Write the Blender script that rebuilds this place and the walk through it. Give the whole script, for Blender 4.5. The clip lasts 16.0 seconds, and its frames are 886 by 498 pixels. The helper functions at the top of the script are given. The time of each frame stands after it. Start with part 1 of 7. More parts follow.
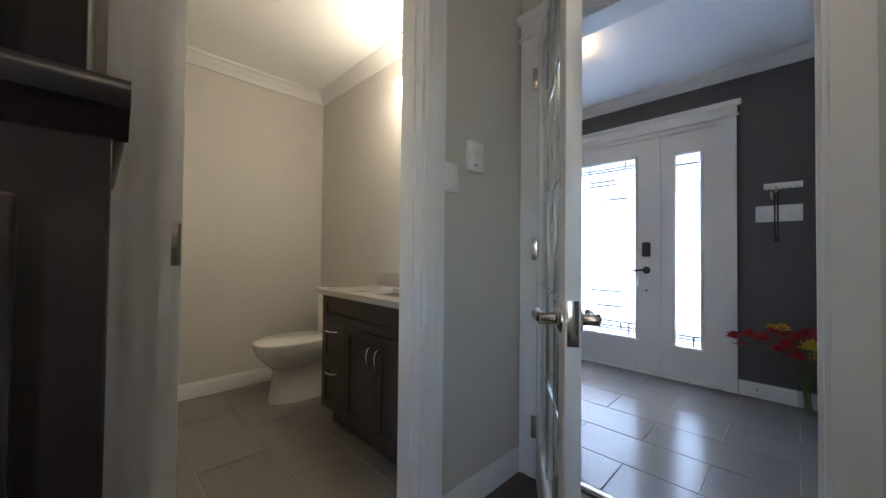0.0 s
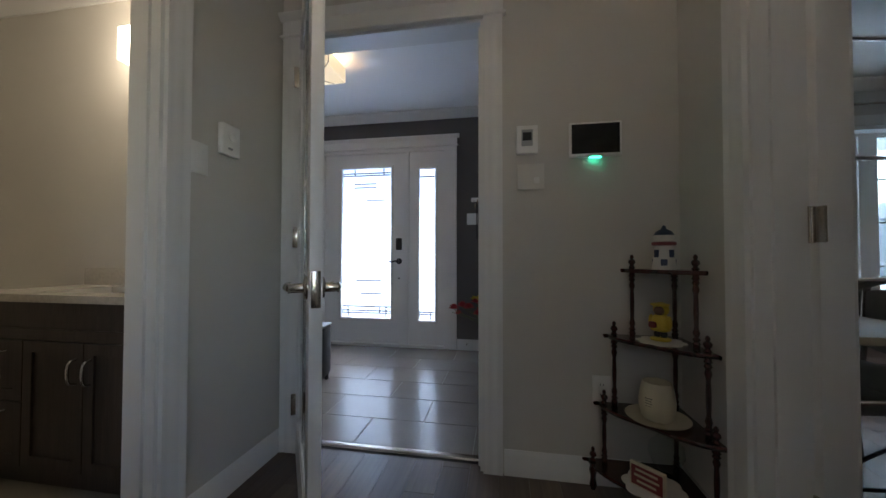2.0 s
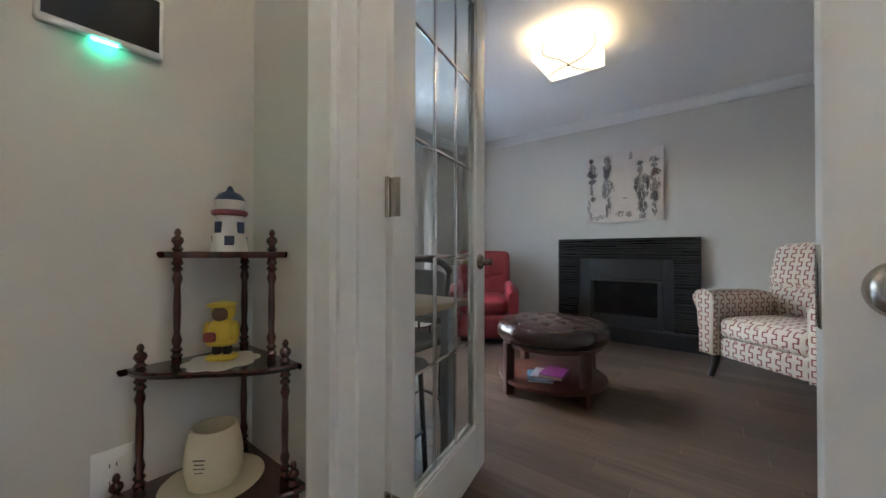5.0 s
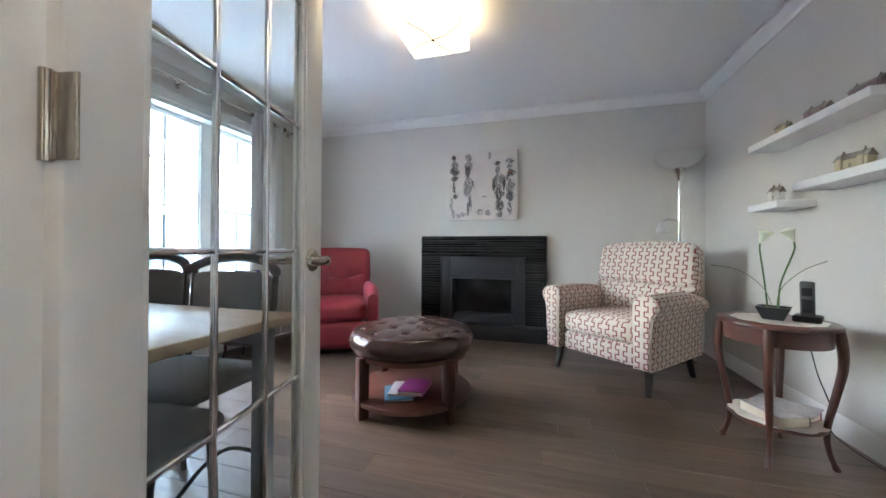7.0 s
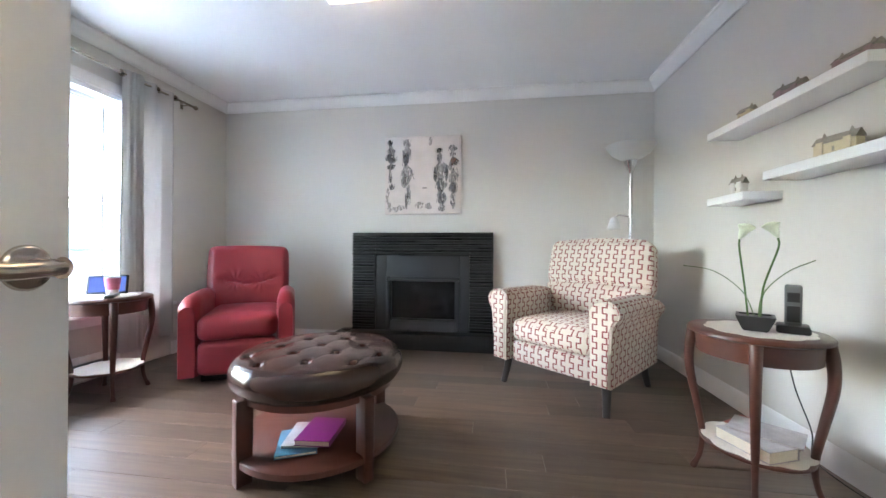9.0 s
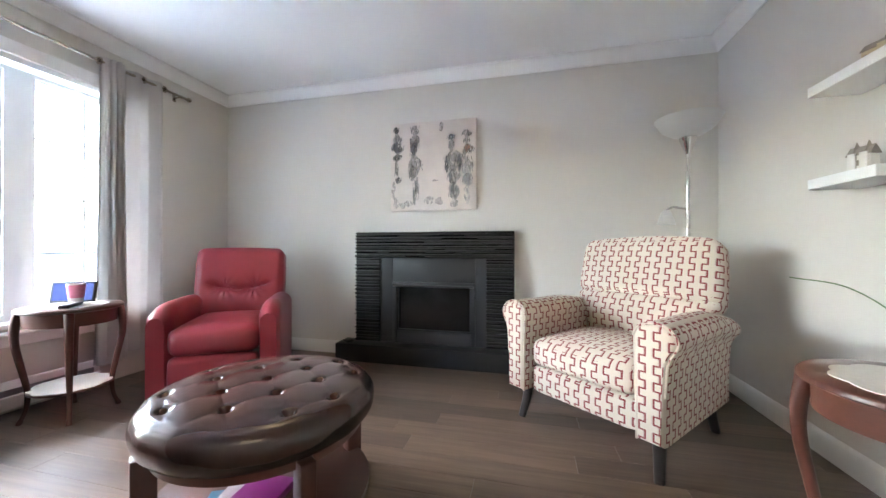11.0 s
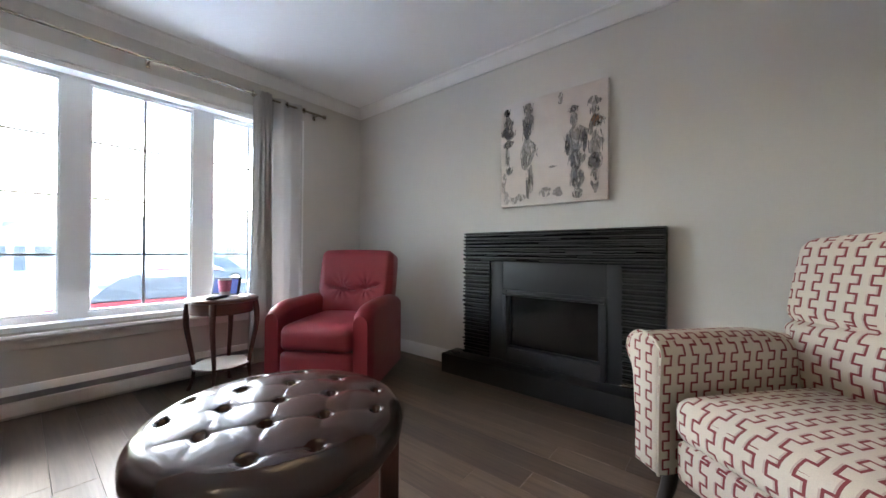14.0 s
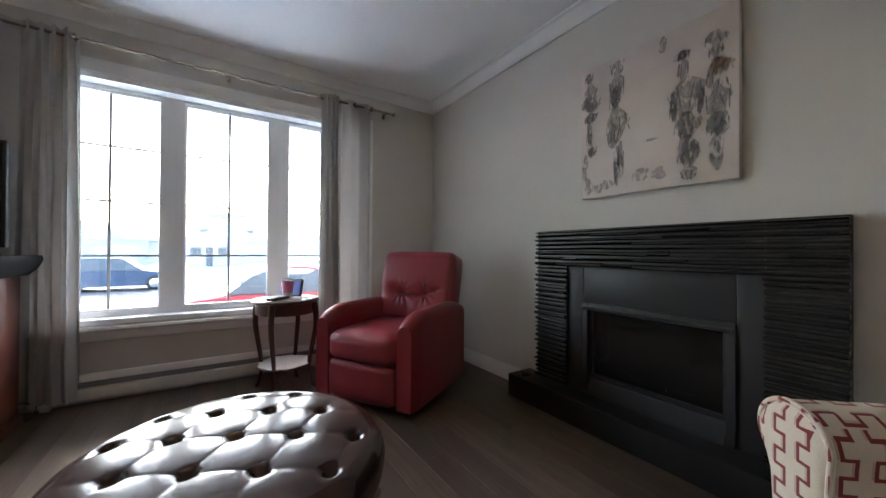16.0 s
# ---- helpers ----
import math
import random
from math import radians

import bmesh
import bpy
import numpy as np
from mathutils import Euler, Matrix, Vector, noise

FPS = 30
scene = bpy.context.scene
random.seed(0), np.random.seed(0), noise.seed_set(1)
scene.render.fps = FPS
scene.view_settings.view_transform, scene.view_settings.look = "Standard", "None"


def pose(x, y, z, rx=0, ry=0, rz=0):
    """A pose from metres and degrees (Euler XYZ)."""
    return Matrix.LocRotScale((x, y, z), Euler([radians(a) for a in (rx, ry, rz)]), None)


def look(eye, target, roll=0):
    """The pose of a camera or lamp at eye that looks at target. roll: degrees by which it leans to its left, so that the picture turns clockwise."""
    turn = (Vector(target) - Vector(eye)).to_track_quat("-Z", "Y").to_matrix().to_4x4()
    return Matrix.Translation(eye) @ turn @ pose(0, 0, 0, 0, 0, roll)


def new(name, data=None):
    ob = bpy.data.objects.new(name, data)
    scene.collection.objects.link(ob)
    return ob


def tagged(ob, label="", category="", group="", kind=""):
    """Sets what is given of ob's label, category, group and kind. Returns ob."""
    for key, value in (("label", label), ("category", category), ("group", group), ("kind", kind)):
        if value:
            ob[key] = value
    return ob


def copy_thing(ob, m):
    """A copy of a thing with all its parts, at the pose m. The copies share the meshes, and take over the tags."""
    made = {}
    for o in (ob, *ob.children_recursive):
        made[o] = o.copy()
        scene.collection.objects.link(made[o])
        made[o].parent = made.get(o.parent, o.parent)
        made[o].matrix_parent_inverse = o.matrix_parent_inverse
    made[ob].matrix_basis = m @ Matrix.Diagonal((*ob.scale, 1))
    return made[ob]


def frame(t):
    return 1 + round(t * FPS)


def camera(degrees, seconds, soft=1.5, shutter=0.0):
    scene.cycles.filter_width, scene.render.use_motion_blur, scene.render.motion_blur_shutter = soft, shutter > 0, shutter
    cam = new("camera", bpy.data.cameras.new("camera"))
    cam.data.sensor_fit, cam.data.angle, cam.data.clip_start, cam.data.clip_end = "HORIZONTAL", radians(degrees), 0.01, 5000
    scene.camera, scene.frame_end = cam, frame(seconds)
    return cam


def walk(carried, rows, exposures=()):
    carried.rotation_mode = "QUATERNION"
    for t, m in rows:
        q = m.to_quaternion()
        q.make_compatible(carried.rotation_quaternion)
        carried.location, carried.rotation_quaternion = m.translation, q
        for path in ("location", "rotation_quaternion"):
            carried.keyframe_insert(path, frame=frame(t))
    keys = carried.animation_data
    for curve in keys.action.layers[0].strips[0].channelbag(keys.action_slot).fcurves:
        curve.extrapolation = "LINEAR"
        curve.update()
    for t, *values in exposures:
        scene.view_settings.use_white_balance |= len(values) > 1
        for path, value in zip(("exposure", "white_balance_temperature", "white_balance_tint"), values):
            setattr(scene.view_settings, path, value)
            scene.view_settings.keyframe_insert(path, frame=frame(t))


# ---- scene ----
cam = camera(103.4, 16.0)
PATH = [
    (0, (0.11, -0.021, 1.011), (1.514, 1.403, 1.048), 0.6),
    (0.5, (0.057, -0.076, 1.003), (1.665, 1.113, 1.041), 0.5),
    (1, (0.015, -0.094, 0.99), (1.797, 0.813, 1.03), 0.4),
    (1.5, (-0.024, -0.123, 0.976), (1.877, 0.496, 1.016), 0.3),
    (2, (-0.021, -0.173, 0.955), (1.95, 0.167, 0.996), 0.1),
    (2.5, (0.037, -0.206, 0.932), (2.037, -0.195, 0.97), 0.1),
    (3, (0.119, -0.238, 0.936), (2.093, -0.561, 0.969), 0.0),
    (3.5, (0.197, -0.278, 0.93), (2.072, -0.972, 0.962), 0.0),
    (4, (0.278, -0.315, 0.938), (1.983, -1.36, 0.964), -0.1),
    (4.5, (0.378, -0.358, 0.931), (1.852, -1.71, 0.95), 0.1),
    (5, (0.461, -0.404, 0.905), (1.684, -1.986, 0.922), 0.1),
    (7.5, (0.591, -0.888, 0.895), (1.04, -2.837, 0.904), 0.4),
    (8, (0.602, -1.006, 0.897), (0.954, -2.975, 0.905), 0.3),
    (8.5, (0.589, -1.118, 0.899), (0.876, -3.097, 0.906), 0.3),
    (9, (0.57, -1.226, 0.894), (0.842, -3.208, 0.898), 0.3),
    (9.2, (0.568, -1.273, 0.893), (0.837, -3.255, 0.898), 0.3),
    (11.5, (0.414, -1.743, 0.908), (0.988, -3.659, 0.919), 0.1),
    (12, (0.374, -1.787, 0.901), (1.071, -3.661, 0.923), 0.3),
    (12.5, (0.308, -1.896, 0.911), (1.164, -3.704, 0.926), 0.5),
    (13, (0.291, -1.991, 0.907), (1.288, -3.724, 0.924), 0.4),
    (13.5, (0.276, -2.114, 0.906), (1.43, -3.747, 0.926), 0.3),
    (14, (0.286, -2.211, 0.907), (1.556, -3.756, 0.923), 0.3),
    (14.5, (0.27, -2.339, 0.901), (1.677, -3.76, 0.919), 0.3),
    (15, (0.264, -2.456, 0.899), (1.798, -3.739, 0.921), 0.4),
    (15.5, (0.294, -2.588, 0.917), (1.912, -3.764, 0.936), 0.4),
    (16, (0.326, -2.664, 0.919), (1.997, -3.762, 0.935), 0.4),
]
EXPOSURES = [(0.0, 4.5, 6200, 11), (0.5, 4.45, 6200, 11), (1.0, 4.3, 6300, 11), (1.5, 4.0, 6300, 11), (2.0, 3.85, 6500, 11), (2.5, 4.0, 6700, 11), (3.5, 4.55, 6800, 11), (4.5, 5.3, 6600, 10), (5.0, 5.55, 6500, 10),
             (7.5, 6.3, 6400, 11), (8.5, 6.6, 6500, 11), (9.0, 6.65, 6500, 11), (11.5, 6.7, 6800, 12), (12.5, 6.6, 6800, 12), (13.5, 6.15, 6900, 13), (14.5, 5.6, 7000, 13), (16.0, 5.25, 7100, 13)]
walk(cam, [(t, look(eye, target, roll)) for t, eye, target, roll in PATH], EXPOSURES)

# ---- world and light ----
world = bpy.data.worlds.new("overcast_sky")
scene.world = world
world.use_nodes = True
wn = world.node_tree.nodes
wl = world.node_tree.links
sky = wn.new("ShaderNodeTexSky")
sky.sky_type = "NISHITA"
sky.sun_disc = False
sky.sun_elevation = radians(40)
sky.sun_rotation = radians(90)
sky.air_density = 1.0
sky.dust_density = 1.0
wl.new(sky.outputs[0], wn["Background"].inputs["Color"])
wn["Background"].inputs["Strength"].default_value = 0.15


def lamp(name, kind, m, energy, color=(1, 1, 1), **more):
    data = bpy.data.lights.new(name, kind)
    data.energy, data.color = energy, color
    if kind == "SUN":
        data.angle = more["angle"]
    if kind == "AREA":
        data.shape, data.size, data.size_y = "RECTANGLE", more["sx"], more["sy"]
    if kind == "POINT":
        data.shadow_soft_size = more["soft"]
    ob = new(name, data)
    ob.matrix_world = m
    return ob


lamp("sun", "SUN", look((30, 0, 25.2), (0, 0, 0)), 0.38, (0.97, 0.985, 1.0), angle=radians(110))
# Added fill for the hall: no window is known here, it only brightens the walls.
lamp("hall_fill_lamp", "AREA", look((-1.30, -0.965, 1.45), (-0.75, 0.90, 1.15)), 0.22, (1.0, 0.97, 0.95), sx=0.60, sy=1.0)
lamp("living_bulb", "POINT", pose(1.23, -2.78, 2.22), 0.13, (1.0, 0.78, 0.52), soft=0.06)
lamp("hall_bulb", "POINT", pose(0.12, -0.22, 2.34), 1.15, (1.0, 0.86, 0.70), soft=0.06)
lamp("foyer_bulb", "POINT", pose(2.32, 1.22, 2.34), 0.45, (1.0, 0.75, 0.48), soft=0.06)
lamp("vanity_bulb", "POINT", pose(1.36, 1.62, 2.05), 0.52, (1.0, 0.84, 0.62), soft=0.06)

# ---- materials ----


def material(name, color, rough=0.6, metal=0.0, vary=0.06, scale=6.0, bump=0.0, bump_scale=200.0, spec=0.5, coat=0.0, emit=None, power=0.0, random_tint=0.0):
    """A principled material with large blotches, fine grain and a fine relief."""
    m = bpy.data.materials.new(name)
    m.use_nodes = True
    n, l = m.node_tree.nodes, m.node_tree.links
    p = n["Principled BSDF"]
    p.inputs["Roughness"].default_value = rough
    p.inputs["Metallic"].default_value = metal
    p.inputs["Specular IOR Level"].default_value = spec
    p.inputs["Coat Weight"].default_value = coat
    p.inputs["Coat Roughness"].default_value = 0.15
    tc = n.new("ShaderNodeTexCoord")
    big = n.new("ShaderNodeTexNoise")
    big.inputs["Scale"].default_value, big.inputs["Detail"].default_value = scale, 5
    fine = n.new("ShaderNodeTexNoise")
    fine.inputs["Scale"].default_value, fine.inputs["Detail"].default_value = bump_scale, 3
    l.new(tc.outputs["Object"], big.inputs["Vector"])
    l.new(tc.outputs["Object"], fine.inputs["Vector"])
    mix = n.new("ShaderNodeMix")
    mix.data_type = "RGBA"
    mix.inputs[6].default_value = (*[c * (1 - vary) for c in color], 1)
    mix.inputs[7].default_value = (*[min(1, c * (1 + vary)) for c in color], 1)
    add = n.new("ShaderNodeMath")
    add.operation = "MULTIPLY_ADD"
    add.inputs[1].default_value = 0.35
    l.new(fine.outputs["Fac"], add.inputs[0])
    scaled = n.new("ShaderNodeMath")
    scaled.operation = "MULTIPLY"
    scaled.inputs[1].default_value = 0.65
    l.new(big.outputs["Fac"], scaled.inputs[0])
    l.new(scaled.outputs[0], add.inputs[2])
    l.new(add.outputs[0], mix.inputs[0])
    out = mix.outputs[2]
    if random_tint:
        info = n.new("ShaderNodeObjectInfo")
        hsv = n.new("ShaderNodeHueSaturation")
        ramp = n.new("ShaderNodeMapRange")
        ramp.inputs["To Min"].default_value, ramp.inputs["To Max"].default_value = 1 - random_tint, 1 + random_tint
        l.new(info.outputs["Random"], ramp.inputs["Value"])
        l.new(ramp.outputs[0], hsv.inputs["Value"])
        l.new(out, hsv.inputs["Color"])
        out = hsv.outputs[0]
    l.new(out, p.inputs["Base Color"])
    if bump:
        b = n.new("ShaderNodeBump")
        b.inputs["Strength"].default_value, b.inputs["Distance"].default_value = bump, 0.002
        l.new(fine.outputs["Fac"], b.inputs["Height"])
        l.new(b.outputs[0], p.inputs["Normal"])
    rr = n.new("ShaderNodeMapRange")
    rr.inputs["To Min"].default_value, rr.inputs["To Max"].default_value = max(0.02, rough - 0.06), min(1, rough + 0.06)
    l.new(big.outputs["Fac"], rr.inputs["Value"])
    l.new(rr.outputs[0], p.inputs["Roughness"])
    if emit:
        p.inputs["Emission Color"].default_value = (*emit, 1)
        p.inputs["Emission Strength"].default_value = power
    return m


def wood(name, dark, light, rough=0.4, along="X", coat=0.0, grain=18.0, random_tint=0.0, bump=0.15, spec=0.5):
    """Wood with grain stretched along one axis."""
    m = bpy.data.materials.new(name)
    m.use_nodes = True
    n, l = m.node_tree.nodes, m.node_tree.links
    p = n["Principled BSDF"]
    p.inputs["Roughness"].default_value = rough
    p.inputs["Specular IOR Level"].default_value = spec
    p.inputs["Coat Weight"].default_value = coat
    p.inputs["Coat Roughness"].default_value = 0.12
    tc = n.new("ShaderNodeTexCoord")
    mp = n.new("ShaderNodeMapping")
    s = {"X": (0.06, 1, 1), "Y": (1, 0.06, 1), "Z": (1, 1, 0.06)}[along]
    mp.inputs["Scale"].default_value = [grain * v for v in s]
    info = n.new("ShaderNodeObjectInfo")
    shift = n.new("ShaderNodeVectorMath")
    shift.operation = "ADD"
    spread = n.new("ShaderNodeMath")
    spread.operation = "MULTIPLY"
    spread.inputs[1].default_value = 37.0
    l.new(info.outputs["Random"], spread.inputs[0])
    l.new(tc.outputs["Object"], shift.inputs[0])
    l.new(spread.outputs[0], shift.inputs[1])
    l.new(shift.outputs[0], mp.inputs["Vector"])
    big = n.new("ShaderNodeTexNoise")
    big.inputs["Scale"].default_value, big.inputs["Detail"].default_value, big.inputs["Distortion"].default_value = 1.0, 6, 1.2
    fine = n.new("ShaderNodeTexNoise")
    fine.inputs["Scale"].default_value, fine.inputs["Detail"].default_value = 6.0, 4
    l.new(mp.outputs[0], big.inputs["Vector"])
    l.new(mp.outputs[0], fine.inputs["Vector"])
    ramp = n.new("ShaderNodeValToRGB")
    ramp.color_ramp.elements[0].position, ramp.color_ramp.elements[0].color = 0.3, (*dark, 1)
    ramp.color_ramp.elements[1].position, ramp.color_ramp.elements[1].color = 0.72, (*light, 1)
    mixf = n.new("ShaderNodeMath")
    mixf.operation = "MULTIPLY_ADD"
    mixf.inputs[1].default_value = 0.4
    part_of = n.new("ShaderNodeMath")
    part_of.operation = "MULTIPLY"
    part_of.inputs[1].default_value = 0.6
    l.new(big.outputs["Fac"], part_of.inputs[0])
    l.new(fine.outputs["Fac"], mixf.inputs[0])
    l.new(part_of.outputs[0], mixf.inputs[2])
    l.new(mixf.outputs[0], ramp.inputs[0])
    hsv = n.new("ShaderNodeHueSaturation")
    rng = n.new("ShaderNodeMapRange")
    rng.inputs["To Min"].default_value, rng.inputs["To Max"].default_value = 1 - random_tint, 1 + random_tint
    l.new(info.outputs["Random"], rng.inputs["Value"])
    l.new(rng.outputs[0], hsv.inputs["Value"])
    l.new(ramp.outputs[0], hsv.inputs["Color"])
    l.new(hsv.outputs[0], p.inputs["Base Color"])
    b = n.new("ShaderNodeBump")
    b.inputs["Strength"].default_value, b.inputs["Distance"].default_value = bump, 0.0015
    l.new(fine.outputs["Fac"], b.inputs["Height"])
    l.new(b.outputs[0], p.inputs["Normal"])
    rr = n.new("ShaderNodeMapRange")
    rr.inputs["To Min"].default_value, rr.inputs["To Max"].default_value = rough - 0.07, rough + 0.07
    l.new(big.outputs["Fac"], rr.inputs["Value"])
    l.new(rr.outputs[0], p.inputs["Roughness"])
    return m


def glass(name, tint=(1, 1, 1), rough=0.0, clear=0.9):
    """A thin pane: mostly clear, with a mirror-like gloss that grows at a slant."""
    m = bpy.data.materials.new(name)
    m.use_nodes = True
    n, l = m.node_tree.nodes, m.node_tree.links
    n.remove(n["Principled BSDF"])
    t = n.new("ShaderNodeBsdfTransparent")
    t.inputs["Color"].default_value = (*[c * clear for c in tint], 1)
    g = n.new("ShaderNodeBsdfGlossy")
    g.inputs["Roughness"].default_value = rough
    w = n.new("ShaderNodeLayerWeight")
    w.inputs["Blend"].default_value = 0.5
    power = n.new("ShaderNodeMath")
    power.operation = "POWER"
    power.inputs[1].default_value = 5.0
    l.new(w.outputs["Facing"], power.inputs[0])
    f = n.new("ShaderNodeMath")
    f.operation = "MULTIPLY_ADD"
    f.inputs[1].default_value, f.inputs[2].default_value = 0.55, 0.03
    l.new(power.outputs[0], f.inputs[0])
    mix = n.new("ShaderNodeMixShader")
    l.new(f.outputs[0], mix.inputs[0])
    l.new(t.outputs[0], mix.inputs[1])
    l.new(g.outputs[0], mix.inputs[2])
    l.new(mix.outputs[0], n["Material Output"].inputs["Surface"])
    return m


WALL = material("greige_paint", (0.60, 0.578, 0.540), 0.75, vary=0.03, scale=2.5, bump=0.12, bump_scale=350)
WALL_DARK = material("charcoal_paint", (0.105, 0.102, 0.105), 0.7, vary=0.05, scale=2.5, bump=0.12, bump_scale=350)
CEIL = material("ceiling_paint", (0.88, 0.885, 0.89), 0.85, vary=0.02, scale=3, bump=0.1, bump_scale=250)
TRIM = material("white_trim_paint", (0.76, 0.755, 0.745), 0.38, vary=0.03, scale=5, bump=0.04, bump_scale=120)
PLANK = wood("dark_oak_floor", (0.068, 0.046, 0.034), (0.158, 0.112, 0.082), 0.36, "X", grain=14, random_tint=0.28, bump=0.25)
JOINT = material("dark_joint", (0.025, 0.02, 0.018), 0.9)
TILE = material("grey_porcelain_tile", (0.205, 0.192, 0.176), 0.205, vary=0.22, scale=3.2, bump=0.15, bump_scale=60, random_tint=0.06)
GROUT = material("grout", (0.30, 0.29, 0.27), 0.9, vary=0.1, bump=0.3, bump_scale=400)
VINYL = material("white_vinyl", (0.87, 0.885, 0.895), 0.35, vary=0.02, scale=4)
GLASS = glass("clear_glass", (0.97, 1.0, 0.99), 0.0, 0.96)
# Plain window glass; its colour is darkened to dim the bright view outdoors.
PANE = glass("dimmed_window_glass", (0.96, 1.0, 1.0), 0.0, 0.55)
NICKEL = material("brushed_nickel", (0.50, 0.45, 0.39), 0.20, metal=1.0, vary=0.08, scale=30, bump=0.05, bump_scale=500)
CHROME = material("chrome", (0.75, 0.75, 0.76), 0.12, metal=1.0, vary=0.04, scale=20)
BLACK = material("black_satin", (0.012, 0.012, 0.013), 0.4, vary=0.15, scale=20)
IRON = material("black_metal", (0.02, 0.02, 0.022), 0.38, vary=0.15, scale=15, bump=0.05, bump_scale=300)
WHITE_PLASTIC = material("white_plastic", (0.80, 0.79, 0.77), 0.35, vary=0.02, scale=10)

# ---- mesh tools ----


def box(bm, x0, y0, z0, x1, y1, z1, bevel=0.0, segments=2):
    """A box added to bm, its edges rounded by bevel."""
    made = bmesh.ops.create_cube(bm, size=1.0, matrix=Matrix.Translation(((x0 + x1) / 2, (y0 + y1) / 2, (z0 + z1) / 2)) @ Matrix.Diagonal((abs(x1 - x0), abs(y1 - y0), abs(z1 - z0), 1)))
    if bevel:
        edges = {e for v in made["verts"] for e in v.link_edges}
        bmesh.ops.bevel(bm, geom=list(edges), offset=bevel, segments=segments, affect="EDGES", profile=0.5)
    return bm


def boxes(*rows, bevel=0.0, segments=2):
    bm = bmesh.new()
    for r in rows:
        box(bm, *r, bevel=bevel, segments=segments)
    return bm


def lathe(profile, segments=32, bm=None, m=Matrix(), squash=1.0):
    """A turned shape round z from (radius, height) pairs, closed at both ends."""
    bm = bm or bmesh.new()
    rings = []
    for r, z in profile:
        rings.append([bm.verts.new(m @ Vector((r * math.cos(2 * math.pi * i / segments), r * squash * math.sin(2 * math.pi * i / segments), z))) for i in range(segments)])
    for a, b in zip(rings, rings[1:]):
        for i in range(segments):
            j = (i + 1) % segments
            bm.faces.new((a[i], a[j], b[j], b[i]))
    bm.faces.new(rings[0][::-1])
    bm.faces.new(rings[-1])
    return bm


def tube(points, radius, segments=10, bm=None, caps=True):
    """A round bar along points; radius: one number or one a point."""
    bm = bm or bmesh.new()
    pts = [Vector(p) for p in points]
    radii = radius if isinstance(radius, (list, tuple)) else [radius] * len(pts)
    rings, side = [], None
    for i, p in enumerate(pts):
        d = (pts[min(i + 1, len(pts) - 1)] - pts[max(i - 1, 0)]).normalized()
        if side is None:
            side = d.orthogonal().normalized()
        side = (side - d * side.dot(d)).normalized()
        up = d.cross(side)
        rings.append([bm.verts.new(p + (side * math.cos(a) + up * math.sin(a)) * radii[i]) for a in (2 * math.pi * k / segments for k in range(segments))])
    for a, b in zip(rings, rings[1:]):
        for i in range(segments):
            j = (i + 1) % segments
            bm.faces.new((a[i], a[j], b[j], b[i]))
    if caps:
        bm.faces.new(rings[0][::-1])
        bm.faces.new(rings[-1])
    return bm


def sweep(profile, start, end, out, bm=None):
    """A moulding from start to end: profile holds (out, up) pairs, out is the horizontal way off the wall."""
    bm = bm or bmesh.new()
    o = Vector(out).normalized()
    ends = [[bm.verts.new(Vector(p) + o * a + Vector((0, 0, b))) for a, b in profile] for p in (start, end)]
    k = len(profile)
    for i in range(k):
        j = (i + 1) % k
        bm.faces.new((ends[0][i], ends[0][j], ends[1][j], ends[1][i]))
    bm.faces.new(ends[0][::-1])
    bm.faces.new(ends[1])
    return bm


def bend(points, n=12):
    """A smooth line through points (Catmull-Rom)."""
    p = [Vector(q) for q in points]
    p = [2 * p[0] - p[1], *p, 2 * p[-1] - p[-2]]
    out = []
    for a, b, c, d in zip(p, p[1:], p[2:], p[3:]):
        for i in range(n):
            t = i / n
            out.append(0.5 * (2 * b + (c - a) * t + (2 * a - 5 * b + 4 * c - d) * t * t + (3 * b - a - 3 * c + d) * t ** 3))
    return out + [p[-2]]


def mesh_of(name, bm, mat, smooth=True):
    bmesh.ops.recalc_face_normals(bm, faces=bm.faces)
    me = bpy.data.meshes.new(name)
    bm.to_mesh(me)
    bm.free()
    if smooth:
        me.polygons.foreach_set("use_smooth", [True] * len(me.polygons))
        me.set_sharp_from_angle(angle=radians(48))
    for one in (mat if isinstance(mat, (list, tuple)) else (mat,)):
        me.materials.append(one)
    return me


def part(name, bm, mat, parent, label="", m=None, smooth=True):
    ob = new(name, mesh_of(name, bm, mat, smooth))
    ob.parent = parent
    if m is not None:
        ob.matrix_basis = m
    return tagged(ob, label)


def thing(name, m, label, category, group=""):
    """An empty at a thing's base."""
    ob = new(name)
    ob.empty_display_size = 0.1
    ob.matrix_basis = m
    return tagged(ob, label, category, group)


def structure(name, bm, mat, label="", category="", smooth=False):
    return tagged(new(name, mesh_of(name, bm, mat, smooth)), label, category, "", "structure")


# ---- large structure ----
LX0, LX1, LY0, LY1, LZ = -0.82, 3.25, -4.46, -1.04, 2.35
HX, SY, NY = 1.56, 0.92, -0.888
FX, FZ = 3.55, 2.47
PX, PY = 1.52, 2.95
WY0, WY1, WZ0, WZ1 = -3.75, -1.78, 0.46, 1.99
DY0, DY1 = -0.085, 0.82
QX0, QX1 = 0.20, 0.94
RX0, RX1 = -0.40, 1.145
TOP = 2.04

